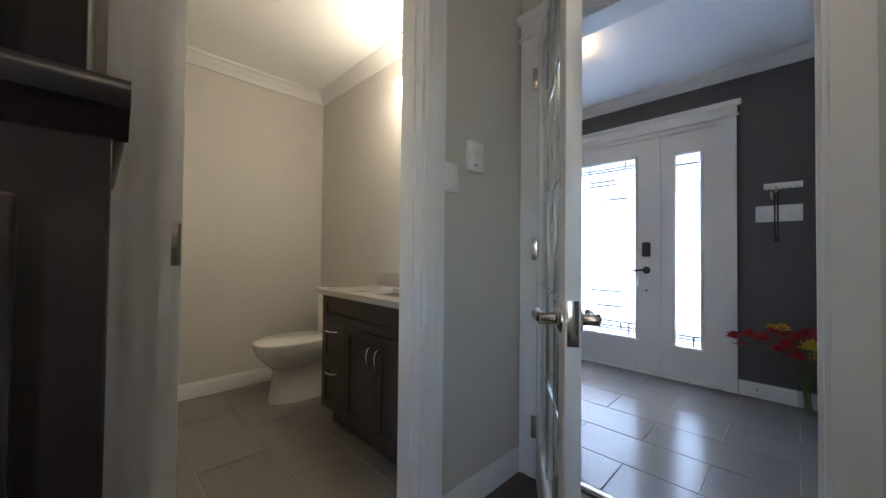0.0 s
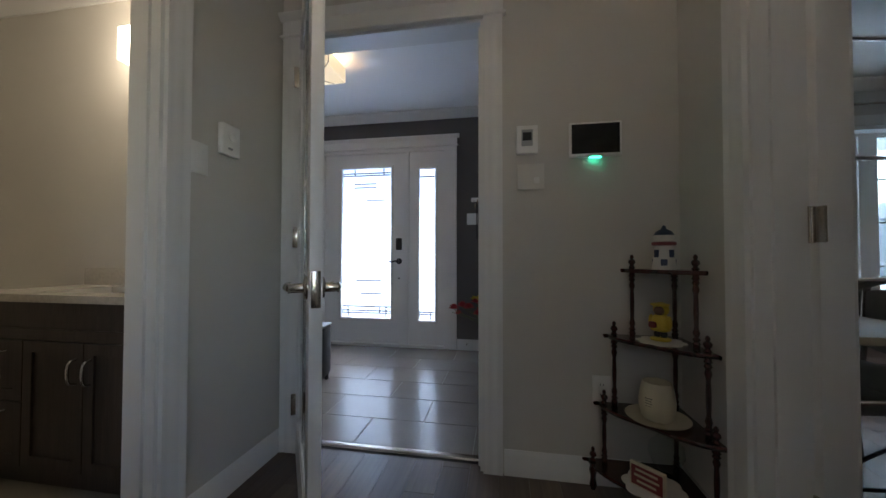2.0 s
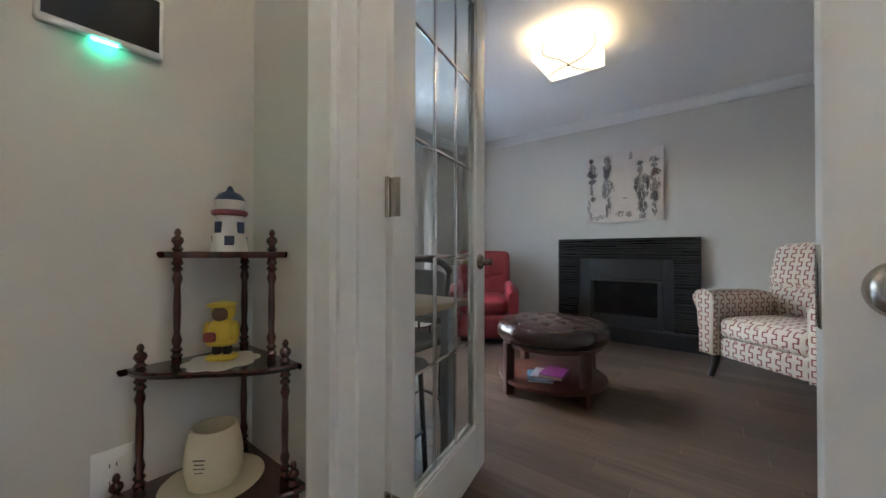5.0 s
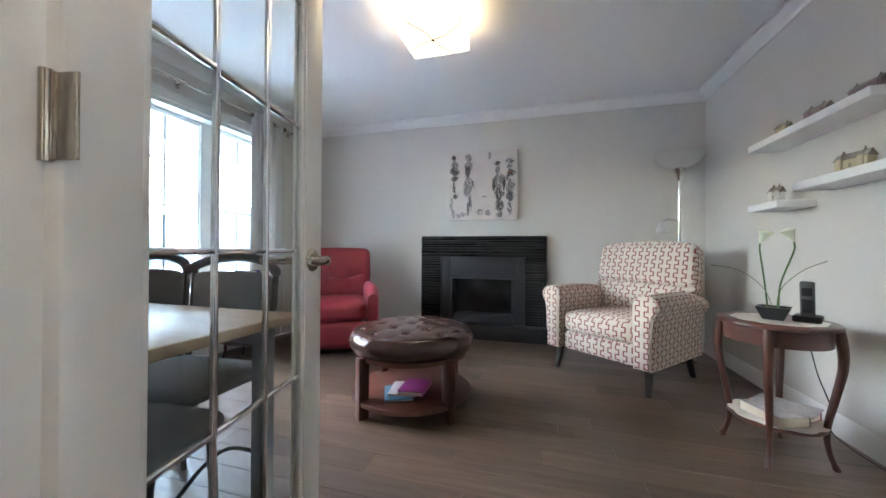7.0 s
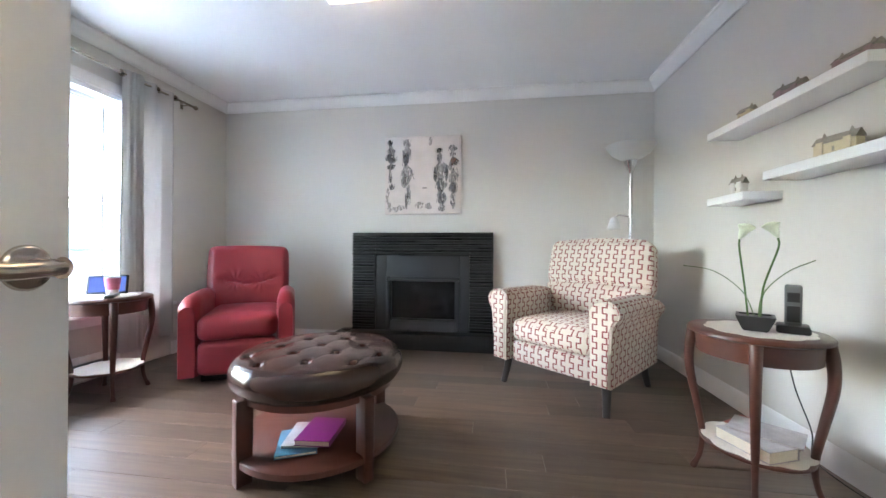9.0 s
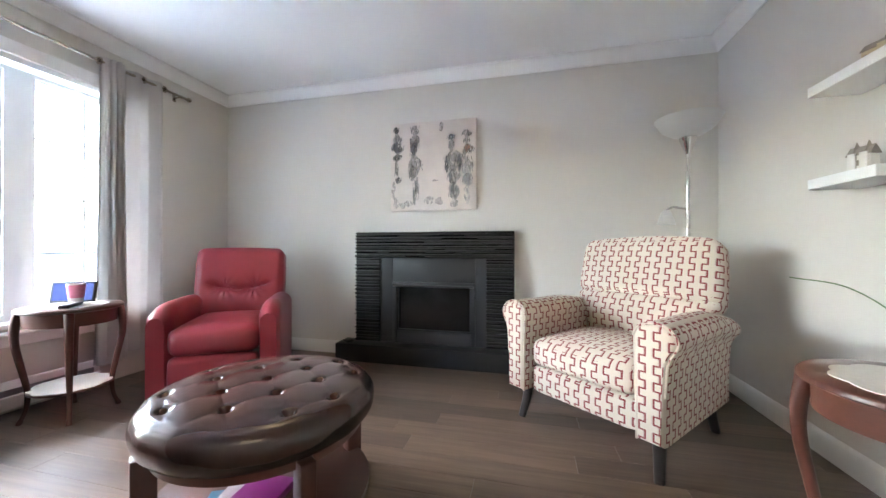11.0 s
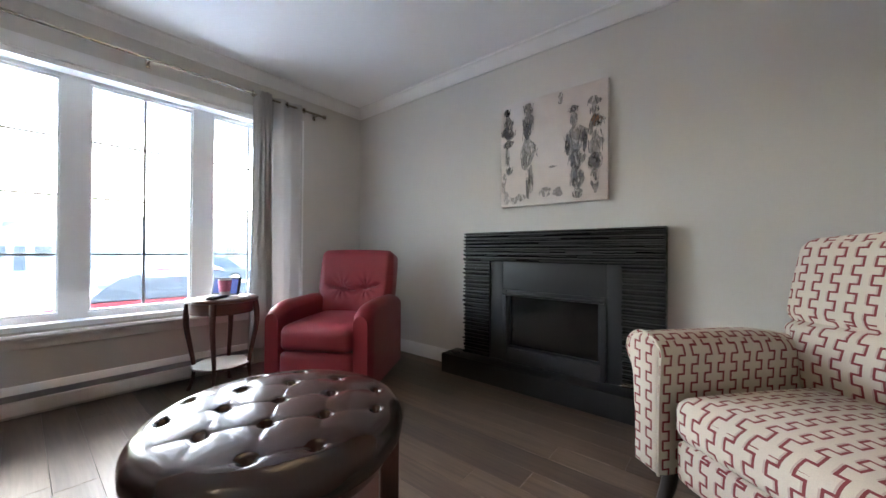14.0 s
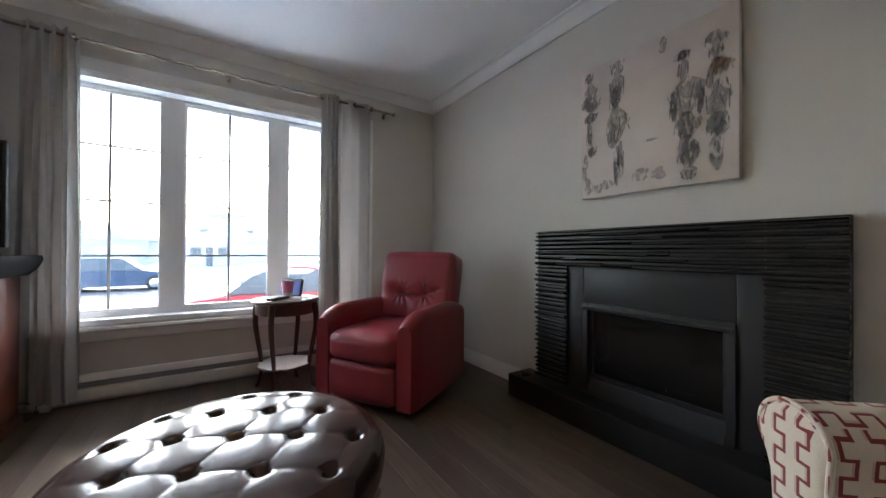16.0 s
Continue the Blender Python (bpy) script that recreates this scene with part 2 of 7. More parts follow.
structure("wall_east", boxes((LX1, LY0 - 0.12, 0, LX1 + 0.2, WY0, LZ), (LX1, WY1, 0, LX1 + 0.2, LY1, LZ), (LX1, WY0, 0, LX1 + 0.2, WY1, WZ0), (LX1, WY0, WZ1, LX1 + 0.2, WY1, LZ)), WALL, "grey-beige painted wall round the picture window", "wall")
structure("wall_south", boxes((LX0 - 0.12, LY0 - 0.12, 0, LX1, LY0, LZ)), WALL, "grey-beige painted wall behind the fireplace", "wall")
structure("wall_west", boxes((LX0 - 0.12, LY0, 0, LX0, LY1, LZ)), WALL, "grey-beige painted wall that carries floating shelves", "wall")
# The unseen opening at the west end is added to hold the hall fill lamp.
structure("wall_between", boxes((-1.7, LY1, 0, -1.62, NY, LZ + 0.12), (-1.62, LY1, 0, -0.98, NY, 0.92), (-1.62, LY1, 1.98, -0.98, NY, LZ + 0.12), (-0.98, LY1, 0, RX0, NY, LZ + 0.12), (RX1, LY1, 0, FX + 0.12, NY, LZ + 0.12), (RX0, LY1, TOP, RX1, NY, LZ + 0.12)), WALL, "grey-beige painted wall with the french doors", "wall")
structure("wall_foyer", boxes((HX, NY, 0, HX + 0.12, DY0, FZ), (HX, DY1, 0, HX + 0.12, SY, FZ), (HX, DY0, TOP, HX + 0.12, DY1, FZ)), WALL, "grey-beige painted wall beside the foyer door", "wall")
structure("wall_powder", boxes((-1.7, SY, 0, QX0, SY + 0.12, FZ), (QX1, SY, 0, HX + 0.12, SY + 0.12, FZ), (QX0, SY, TOP, QX1, SY + 0.12, FZ)), WALL, "grey-beige painted wall with the powder room door", "wall")
structure("wall_hall_end", boxes((-1.82, -1.04, 0, -1.7, SY + 0.12, FZ)), WALL, "grey-beige painted wall closing the hall", "wall")
PWALL = WALL
structure("wall_powder_back", boxes((0.0, PY, 0, PX + 0.16, PY + 0.12, FZ)), PWALL, "beige painted powder room wall", "wall")
structure("wall_powder_side", boxes((PX, SY + 0.12, 0, PX + 0.16, PY, FZ)), PWALL, "beige painted wall behind the vanity", "wall")
structure("wall_powder_left", boxes((0.0, SY + 0.12, 0, 0.1, PY, FZ)), PWALL, "beige painted powder room wall", "wall")
EY0, EY1, ETOP = 0.385, 2.26, 2.10
structure("wall_entry", boxes((FX, NY, 0, FX + 0.16, EY0, FZ), (FX, EY1, 0, FX + 0.16, 2.6, FZ), (FX, EY0, ETOP, FX + 0.16, EY1, FZ)), WALL_DARK, "charcoal painted wall round the front door", "wall")
structure("wall_foyer_side", boxes((HX + 0.12, 2.6, 0, FX + 0.16, 2.72, FZ)), WALL_DARK, "charcoal painted foyer wall", "wall")
structure("ceiling", boxes((LX0 - 0.12, LY0 - 0.12, LZ, LX1 + 0.2, LY1, LZ + 0.12)), CEIL, "white painted living room ceiling", "ceiling")
structure("ceiling_hall", boxes((-1.82, -1.04, FZ, HX + 0.12, SY + 0.12, FZ + 0.12)), CEIL, "white painted hall ceiling", "ceiling")
structure("ceiling_foyer", boxes((HX + 0.12, NY, FZ, FX + 0.16, 2.72, FZ + 0.12)), CEIL, "white painted foyer ceiling", "ceiling")
structure("ceiling_powder", boxes((0.0, SY + 0.12, 2.415, PX + 0.16, PY + 0.12, FZ + 0.11)), CEIL, "white painted powder room ceiling", "ceiling")
floor = structure("floor", boxes((-1.82, LY0 - 0.12, -0.14, FX + 0.2, PY + 0.12, -0.012)), JOINT, "dark stained oak plank floor", "floor")

CROWN = [(0, -0.085), (0.012, -0.085), (0.016, -0.068), (0.030, -0.055), (0.050, -0.030), (0.058, -0.018), (0.075, -0.014), (0.078, 0), (0, 0)]
BASE = [(0, 0), (0.014, 0), (0.014, 0.070), (0.011, 0.078), (0.011, 0.088), (0.006, 0.098), (0.003, 0.108), (0, 0.108)]


def moulding(name, profile, runs, z, label):
    bm = bmesh.new()
    for a, b, out in runs:
        sweep(profile, (*a, z), (*b, z), (*out, 0), bm)
    return structure(name, bm, TRIM, label, "trim", True)


moulding("crown_living", CROWN, [((LX0, LY0), (LX1, LY0), (0, 1)), ((LX1, LY0), (LX1, LY1), (-1, 0)), ((LX0, LY0), (LX0, LY1), (1, 0)), ((LX0, LY1), (LX1, LY1), (0, -1))], LZ, "white crown moulding")
moulding("crown_foyer", CROWN, [((FX, NY), (FX, 2.6), (-1, 0)), ((HX + 0.12, 2.6), (FX, 2.6), (0, -1)), ((HX + 0.12, NY), (FX, NY), (0, 1))], FZ, "white crown moulding")
moulding("crown_powder", CROWN, [((0.1, PY), (PX, PY), (0, -1)), ((PX, SY + 0.12), (PX, PY), (-1, 0))], 2.415, "white crown moulding")
moulding("crown_hall", CROWN, [((HX, NY), (HX, SY), (-1, 0)), ((-1.7, SY), (HX, SY), (0, -1)), ((-1.7, NY), (HX, NY), (0, 1))], FZ, "white crown moulding")
moulding("baseboard_living", BASE, [((LX0, LY0), (0.50, LY0), (0, 1)), ((1.96, LY0), (LX1, LY0), (0, 1)), ((LX0, LY0), (LX0, LY1), (1, 0)), ((LX1, LY0), (LX1, -3.85), (-1, 0)), ((RX1 + 0.09, LY1), (LX1, LY1), (0, -1)), ((LX0, LY1), (RX0 - 0.09, LY1), (0, -1))], 0, "white baseboard")
moulding("baseboard_hall", BASE, [((HX, NY), (HX, DY0 - 0.09), (-1, 0)), ((QX1 + 0.075, SY), (HX, SY), (0, -1)), ((RX1 + 0.09, NY), (HX, NY), (0, 1))], 0, "white baseboard")
moulding("baseboard_powder", BASE, [((0.1, PY), (PX, PY), (0, -1)), ((PX, 2.1), (PX, PY), (-1, 0))], 0, "white baseboard")
moulding("baseboard_foyer", BASE, [((FX, NY), (FX, EY0 - 0.09), (-1, 0)), ((HX + 0.12, NY), (FX, NY), (0, 1))], 0, "white baseboard")

# ---- floors: planks and tiles, piece by piece ----


def plank_field(x0, x1, y0, y1, seed, name="plank"):
    rng = random.Random(seed)
    shared = {}
    y, row = y0, 0
    while y < y1 - 0.01:
        w = min(0.127, y1 - y)
        x = x0 - rng.uniform(0, 1.0)
        while x < x1:
            n = rng.choice((0.75, 1.05, 1.35, 1.65))
            a, b = max(x, x0), min(x + n, x1)
            x += n
            if b - a < 0.02:
                continue
            key = (round(b - a, 3), round(w, 3))
            if key not in shared:
                shared[key] = mesh_of(name, boxes((0, 0, -0.011, key[0] - 0.0008, key[1] - 0.0008, 0), bevel=0.0008, segments=1), PLANK, False)
            ob = new(name, shared[key])
            ob.parent = floor
            ob.location = (a, y, rng.uniform(-0.0002, 0))
        y += w
        row += 1

# ---- doors, windows and trim ----
FROST = bpy.data.materials.new("frosted_glass")
FROST.use_nodes = True
_n, _l = FROST.node_tree.nodes, FROST.node_tree.links
_n.remove(_n["Principled BSDF"])
_t, _d, _m = _n.new("ShaderNodeBsdfTranslucent"), _n.new("ShaderNodeBsdfTransparent"), _n.new("ShaderNodeMixShader")
_t.inputs["Color"].default_value = (0.60, 0.65, 0.71, 1)
_d.inputs["Color"].default_value = (0.40, 0.44, 0.49, 1)
_g, _m2 = _n.new("ShaderNodeBsdfGlossy"), _n.new("ShaderNodeMixShader")
_g.inputs["Roughness"].default_value = 0.25
_m.inputs[0].default_value = 0.35
_m2.inputs[0].default_value = 0.06
_l.new(_t.outputs[0], _m.inputs[1])
_l.new(_d.outputs[0], _m.inputs[2])
_l.new(_m.outputs[0], _m2.inputs[1])
_l.new(_g.outputs[0], _m2.inputs[2])
_l.new(_m2.outputs[0], _n["Material Output"].inputs["Surface"])


def casing(name, m, w, top, label, header=True, width=0.085):
    """Fluted side casings, a frieze with two ledges, and the jamb lining of an opening w wide; local x along the wall, y out of it."""
    bm = bmesh.new()
    for u, s in ((0, -1), (w, 1)):
        prof = [(0, 0), (0, 0.016), (0.012, 0.0175), (0.019, 0.0155), (0.028, 0.018), (0.055, 0.018), (0.063, 0.0155), (0.072, 0.020), (width, 0.021), (width, 0)]
        ring0 = [bm.verts.new((u + s * a, b, 0)) for a, b in prof]
        ring1 = [bm.verts.new((u + s * a, b, top)) for a, b in prof]
        k = len(prof)
        for i in range(k):
            bm.faces.new((ring0[i], ring0[(i + 1) % k], ring1[(i + 1) % k], ring1[i]))
        bm.faces.new(ring0)
        bm.faces.new(ring1)
    if header:
        box(bm, -width - 0.004, 0, top, w + width + 0.004, 0.021, top + 0.085, bevel=0.002)
        box(bm, -width - 0.016, 0, top - 0.002, w + width + 0.016, 0.030, top + 0.012, bevel=0.004)
        sweep([(0, 0), (0.024, 0), (0.030, 0.010), (0.042, 0.022), (0.044, 0.034), (0, 0.034)], (-width - 0.028, 0, top + 0.08), (w + width + 0.028, 0, top + 0.08), (0, 1, 0), bm)
    else:
        box(bm, -width, 0, top, w + width, 0.02, top + width, bevel=0.002)
    ob = structure(name, bm, TRIM, label, "trim", True)
    ob.matrix_basis = m
    return ob


def jamb(name, m, w, top, depth):
    """The lining of an opening; local y runs through the wall, away from the casing."""
    t = 0.014
    ob = structure(name, boxes((0, -depth, 0, t, 0, top), (w - t, -depth, 0, w, 0, top), (t, -depth, top - t, w - t, 0, top), (t, -depth * 0.62, 0, t + 0.011, -depth * 0.30, top - t), (w - t - 0.011, -depth * 0.62, 0, w - t, -depth * 0.30, top - t)), TRIM, "white painted door jamb with a stop", "trim")
    ob.matrix_basis = m
    return ob


for nm, m, w, lab in (("casing_foyer", pose(HX, DY0, 0, 0, 0, 90), DY1 - DY0, "white fluted casing with a capped header, hall side"),
                      ("casing_powder", pose(QX1, SY, 0, 0, 0, 180), QX1 - QX0, "white fluted casing round the powder room door"),
                      ("casing_living", pose(RX0, NY, 0), RX1 - RX0, "white fluted casing round the french doors")):
    casing(nm, m, w, TOP, lab)
    jamb(nm.replace("casing", "jamb"), m, w, TOP, NY - LY1 if nm == "casing_living" else 0.12)
casing("casing_living_back", pose(RX1, LY1, 0, 0, 0, 180), RX1 - RX0, TOP, "white fluted casing, living room side")
casing("casing_foyer_back", pose(HX + 0.12, DY1, 0, 0, 0, -90), DY1 - DY0, TOP, "white fluted casing, foyer side")
casing("casing_entry", pose(FX, EY0, 0, 0, 0, 90), EY1 - EY0, ETOP, "white fluted casing with a capped header round the front door")


def lever(parent, x, z, y, side, toward, mat=NICKEL, length=0.11):
    """A round rose and a lever on one face of a door; side: the way out along y; toward: the way of the lever along x."""
    rot = Matrix.Rotation(radians(-90 * side), 4, "X")
    h = part("handle", lathe([(0.033, 0), (0.033, 0.004), (0.028, 0.010), (0.014, 0.013), (0.013, 0.045), (0.016, 0.050)], 28, m=Matrix.Translation((x, y, z)) @ rot), mat, parent, "brushed metal lever handle")
    pts = bend([(x, y + side * 0.045, z), (x + toward * 0.03, y + side * 0.052, z), (x + toward * 0.07, y + side * 0.052, z - 0.001), (x + toward * length, y + side * 0.047, z + 0.002)], 6)
    part("lever", tube(pts, [0.0115] * (len(pts) - 4) + [0.011, 0.0105, 0.0095, 0.008], 14), mat, h)


def hinge(parent, x, y, z, m=None):
    bm = boxes((x - 0.002, y - 0.036, z - 0.05, x + 0.002, y + 0.036, z + 0.05), bevel=0.001)
    tube([(x - 0.004, y, z - 0.052), (x - 0.004, y, z + 0.052)], 0.007, 12, bm)
    part("hinge", bm, NICKEL, parent, "brushed metal butt hinge")


def french_door(name, m, w, label, handle_sides=(1, -1), z0=0.012, h=2.012):
    """A glazed leaf: hinge edge at local x 0, thickness along y; three by five bevelled panes in metal cames."""
    door = thing(name, m, label, "door")
    t, st, tr, br = 0.0175, 0.098, 0.10, 0.19
    z1 = z0 + h
    part("stile", boxes((0, -t, z0, st, t, z1), bevel=0.002), TRIM, door)
    part("stile", boxes((w - st, -t, z0, w, t, z1), bevel=0.002), TRIM, door)
    part("rail", boxes((st, -t, z1 - tr, w - st, t, z1)), TRIM, door)
    part("rail", boxes((st, -t, z0, w - st, t, z0 + br)), TRIM, door)
    gx0, gx1, gz0, gz1 = st, w - st, z0 + br, z1 - tr
    bead = bmesh.new()
    for s in (-1, 1):
        for a in ((gx0, gz0, gx1, gz0 + 0.014), (gx0, gz1 - 0.014, gx1, gz1), (gx0, gz0 + 0.014, gx0 + 0.014, gz1 - 0.014), (gx1 - 0.014, gz0 + 0.014, gx1, gz1 - 0.014)):
            box(bead, a[0], s * 0.006, a[1], a[2], s * 0.015, a[3], bevel=0.003)
    part("glazing_bead", bead, TRIM, door)
    cols, rows, c = 3, 5, 0.011
    pw, ph = (gx1 - gx0) / cols, (gz1 - gz0) / rows
    pane = mesh_of("pane", boxes((-pw / 2 + c / 2, -0.004, -ph / 2 + c / 2, pw / 2 - c / 2, 0.004, ph / 2 - c / 2), bevel=0.0035, segments=1), GLASS, False)
    for i in range(cols):
        for k in range(rows):
            ob = new("pane", pane)
            ob.parent, ob.location, ob.visible_shadow = door, (gx0 + pw * (i + 0.5), 0, gz0 + ph * (k + 0.5)), False
    came = bmesh.new()
    for i in range(1, cols):
        box(came, gx0 + pw * i - c / 2, -0.006, gz0, gx0 + pw * i + c / 2, 0.006, gz1, bevel=0.003)
    for k in range(1, rows):
        for i in range(cols):
            box(came, gx0 + pw * i + c / 2, -0.006, gz0 + ph * k - c / 2, gx0 + pw * (i + 1) - c / 2, 0.006, gz0 + ph * k + c / 2, bevel=0.003)
    part("came", came, CHROME, door, "bright metal cames between bevelled panes")
    for s in handle_sides:
        lever(door, w - 0.062, 0.865, s * t, s, -1)
    part("latch_plate", boxes((w - 0.001, -0.0125, 0.815, w + 0.0015, 0.0125, 0.915), bevel=0.0008), NICKEL, door)
    for z in (0.24, 1.045, 1.83):
        hinge(door, -0.002, -t * 0.2, z)
    return door


french_door("door_1", pose(1.125, -1.030, 0, 0, 0, -79.1), 0.677, "white french door standing open, bevelled glass panes")
french_door("door_2", pose(RX0 + 0.016, -1.012, 0), 0.745, "white french door standing closed, bevelled glass panes")
french_door("door_3", pose(1.545, 0.800, 0, 0, 0, 180 + 34.4), 0.845, "white foyer door standing open, bevelled glass panes")

powder_door = thing("door_4", pose(QX0 + 0.036, SY + 0.10, 0, 0, 0, 90), "white powder room door standing open against the wall", "door")
part("slab", boxes((0, -0.0175, 0.012, 0.575, 0.0175, 2.02), bevel=0.002), TRIM, powder_door)
for z in (0.24, 1.03, 1.8):
    part("hinge", boxes((-0.003, -0.014, z - 0.05, 0.001, 0.014, z + 0.05), bevel=0.0008), NICKEL, powder_door)
structure("strike_plate", boxes((QX1 - 0.0155, SY + 0.045, 0.86, QX1 - 0.0135, SY + 0.075, 0.925), bevel=0.0005), NICKEL, "metal strike plate on the jamb", "trim")

# front door with two sidelights
entry = thing("door_5", pose(FX + 0.02, 0, 0), "white front door with a frosted leaded glass panel", "door")
GY0, GY1, GZ0, GZ1 = 1.01, 1.57, 0.29, 1.906


def slab_with_hole(y0, y1, z0, z1, gy0, gy1, gz0, gz1, x0=0.0, x1=0.045):
    return boxes((x0, y0, z0, x1, gy0, z1), (x0, gy1, z0, x1, y1, z1), (x0, gy0, z0, x1, gy1, gz0), (x0, gy0, gz1, x1, gy1, z1))


part("slab", slab_with_hole(0.858, 1.772, 0.03, 2.06, GY0, GY1, GZ0, GZ1), TRIM, entry)


def bead_ring(parent, gy0, gy1, gz0, gz1, x):
    bm = bmesh.new()
    for a in ((gy0 - 0.025, gz0 - 0.025, gy1 + 0.025, gz0), (gy0 - 0.025, gz1, gy1 + 0.025, gz1 + 0.025), (gy0 - 0.025, gz0, gy0, gz1), (gy1, gz0, gy1 + 0.025, gz1)):
        box(bm, x - 0.012, a[0], a[1], x, a[2], a[3], bevel=0.004)
    part("glazing_bead", bm, TRIM, parent)


def leaded_pane(parent, gy0, gy1, gz0, gz1, lines):
    ob = part("pane", boxes((0.018, gy0, gz0, 0.026, gy1, gz1)), FROST, parent, "frosted textured glass")
    ob.visible_shadow = False
    bm = bmesh.new()
    for y0, z0, y1, z1 in lines:
        box(bm, 0.0155, min(y0, y1) - 0.0075, min(z0, z1) - 0.0075, 0.0175, max(y0, y1) + 0.0075, max(z0, z1) + 0.0075)
    part("came", bm, IRON, parent, "dark lead came lines")


LINES = []
for z in (GZ0 + 0.05, GZ0 + 0.075, GZ0 + 0.12, GZ1 - 0.05, GZ1 - 0.075):
    LINES.append((GY0, z, GY1, z))
for y, z0, z1 in ((GY0 + 0.06, GZ0, GZ0 + 0.12), (GY0 + 0.13, GZ0 + 0.05, GZ0 + 0.12), (GY1 - 0.07, GZ0, GZ0 + 0.12), (GY1 - 0.14, GZ1 - 0.075, GZ1), (GY0 + 0.09, GZ1 - 0.075, GZ1)):
    LINES.append((y, z0, y, z1))
for y0, y1, z in ((GY0 + 0.12, GY0 + 0.34, 0.55), (GY0 + 0.12, GY0 + 0.40, 0.69), (GY0 + 0.08, GY0 + 0.28, 1.56), (GY0 + 0.18, GY0 + 0.42, 1.74), (GY0 + 0.18, GY0 + 0.42, 1.70)):
    LINES.append((y0, z, y1, z))
leaded_pane(entry, GY0, GY1, GZ0, GZ1, LINES)
bead_ring(entry, GY0, GY1, GZ0, GZ1, 0.0)
for z in (0.25, 1.05, 1.85):
    part("hinge", boxes((-0.004, 1.765, z - 0.05, 0.002, 1.78, z + 0.05), bevel=0.001), TRIM, entry)
part("keypad", boxes((-0.022, 0.888, 1.02, 0.0, 0.952, 1.145), bevel=0.006), IRON, entry, "black electronic deadbolt keypad")
knob = part("handle", lathe([(0.032, 0), (0.032, 0.005), (0.02, 0.012), (0.012, 0.016), (0.012, 0.05)], 24, m=Matrix.Translation((0, 0.92, 0.90)) @ Matrix.Rotation(radians(-90), 4, "Y")), IRON, entry, "black lever handle")
part("lever", tube(bend([(-0.045, 0.92, 0.90), (-0.052, 0.95, 0.902), (-0.052, 0.985, 0.895), (-0.05, 1.02, 0.897)], 5), 0.009, 10), IRON, knob)
part("lock_cylinder", lathe([(0.009, 0), (0.009, 0.006)], 12, m=Matrix.Translation((0, 0.92, 0.72)) @ Matrix.Rotation(radians(-90), 4, "Y")), IRON, entry)
for nm, y0, y1, g0, g1 in (("window_2", 0.43, 0.81, 0.53, 0.70), ("window_3", 1.82, 2.22, 1.93, 2.10)):
    side = tagged(thing(nm, pose(FX + 0.02, 0, 0), "white sidelight with frosted leaded glass", "window"), kind="structure")
    part("slab", slab_with_hole(y0, y1, 0.03, 2.06, g0, g1, GZ0 - 0.01, GZ1 - 0.03), TRIM, side)
    leaded_pane(side, g0, g1, GZ0 - 0.01, GZ1 - 0.03, [(g0, GZ0 + 0.05, g1, GZ0 + 0.05), (g0, GZ0 + 0.075, g1, GZ0 + 0.075), (g0, GZ1 - 0.11, g1, GZ1 - 0.11), (g0 + 0.05, GZ0, g0 + 0.05, GZ0 + 0.075)])
    bead_ring(side, g0, g1, GZ0 - 0.01, GZ1 - 0.03, 0.0)
structure("door_frame_entry", boxes((FX, EY0, 0, FX + 0.12, 0.43, ETOP), (FX + 0.005, 0.81, 0, FX + 0.12, 0.857, ETOP), (FX + 0.005, 1.773, 0, FX + 0.12, 1.82, ETOP), (FX, 2.22, 0, FX + 0.12, EY1, ETOP), (FX, 0.43, 2.061, FX + 0.12, 2.22, ETOP), (FX - 0.02, 0.43, 0.0, FX + 0.12, 2.22, 0.028)), TRIM, "white front door frame and threshold", "trim")

# picture window: three units, each two by four
win = tagged(thing("window_1", pose(LX1, 0, 0), "white three-part picture window with thin grilles", "window"), kind="structure")
part("liner", boxes((0, WY0, WZ0, 0.2, WY0 + 0.03, WZ1), (0, WY1 - 0.03, WZ0, 0.2, WY1, WZ1), (0, WY0 + 0.03, WZ1 - 0.03, 0.2, WY1 - 0.03, WZ1), (0, WY0 + 0.03, WZ0, 0.2, WY1 - 0.03, WZ0 + 0.03)), VINYL, win)
# Pale vinyl bars coloured grey: their backlit shade is put into the colour.
GRILLE = material("backlit_grille_grey", (0.36, 0.365, 0.37), 0.4, vary=0.03, scale=8)
UNITS = [(-3.69, -3.16), (-3.03, -2.492), (-2.367, -1.84)]
Z0, Z1 = 0.525, 1.94
frame_bm = boxes((0.105, WY0 + 0.03, WZ0 + 0.03, 0.185, WY1 - 0.03, Z0), (0.105, WY0 + 0.03, Z1, 0.185, WY1 - 0.03, WZ1 - 0.03))
edges = [WY0 + 0.03] + [v for u in UNITS for v in u] + [WY1 - 0.03]
for a, b in zip(edges[::2], edges[1::2]):
    box(frame_bm, 0.105, a, Z0, 0.185, b, Z1)
part("window_frame", frame_bm, VINYL, win)
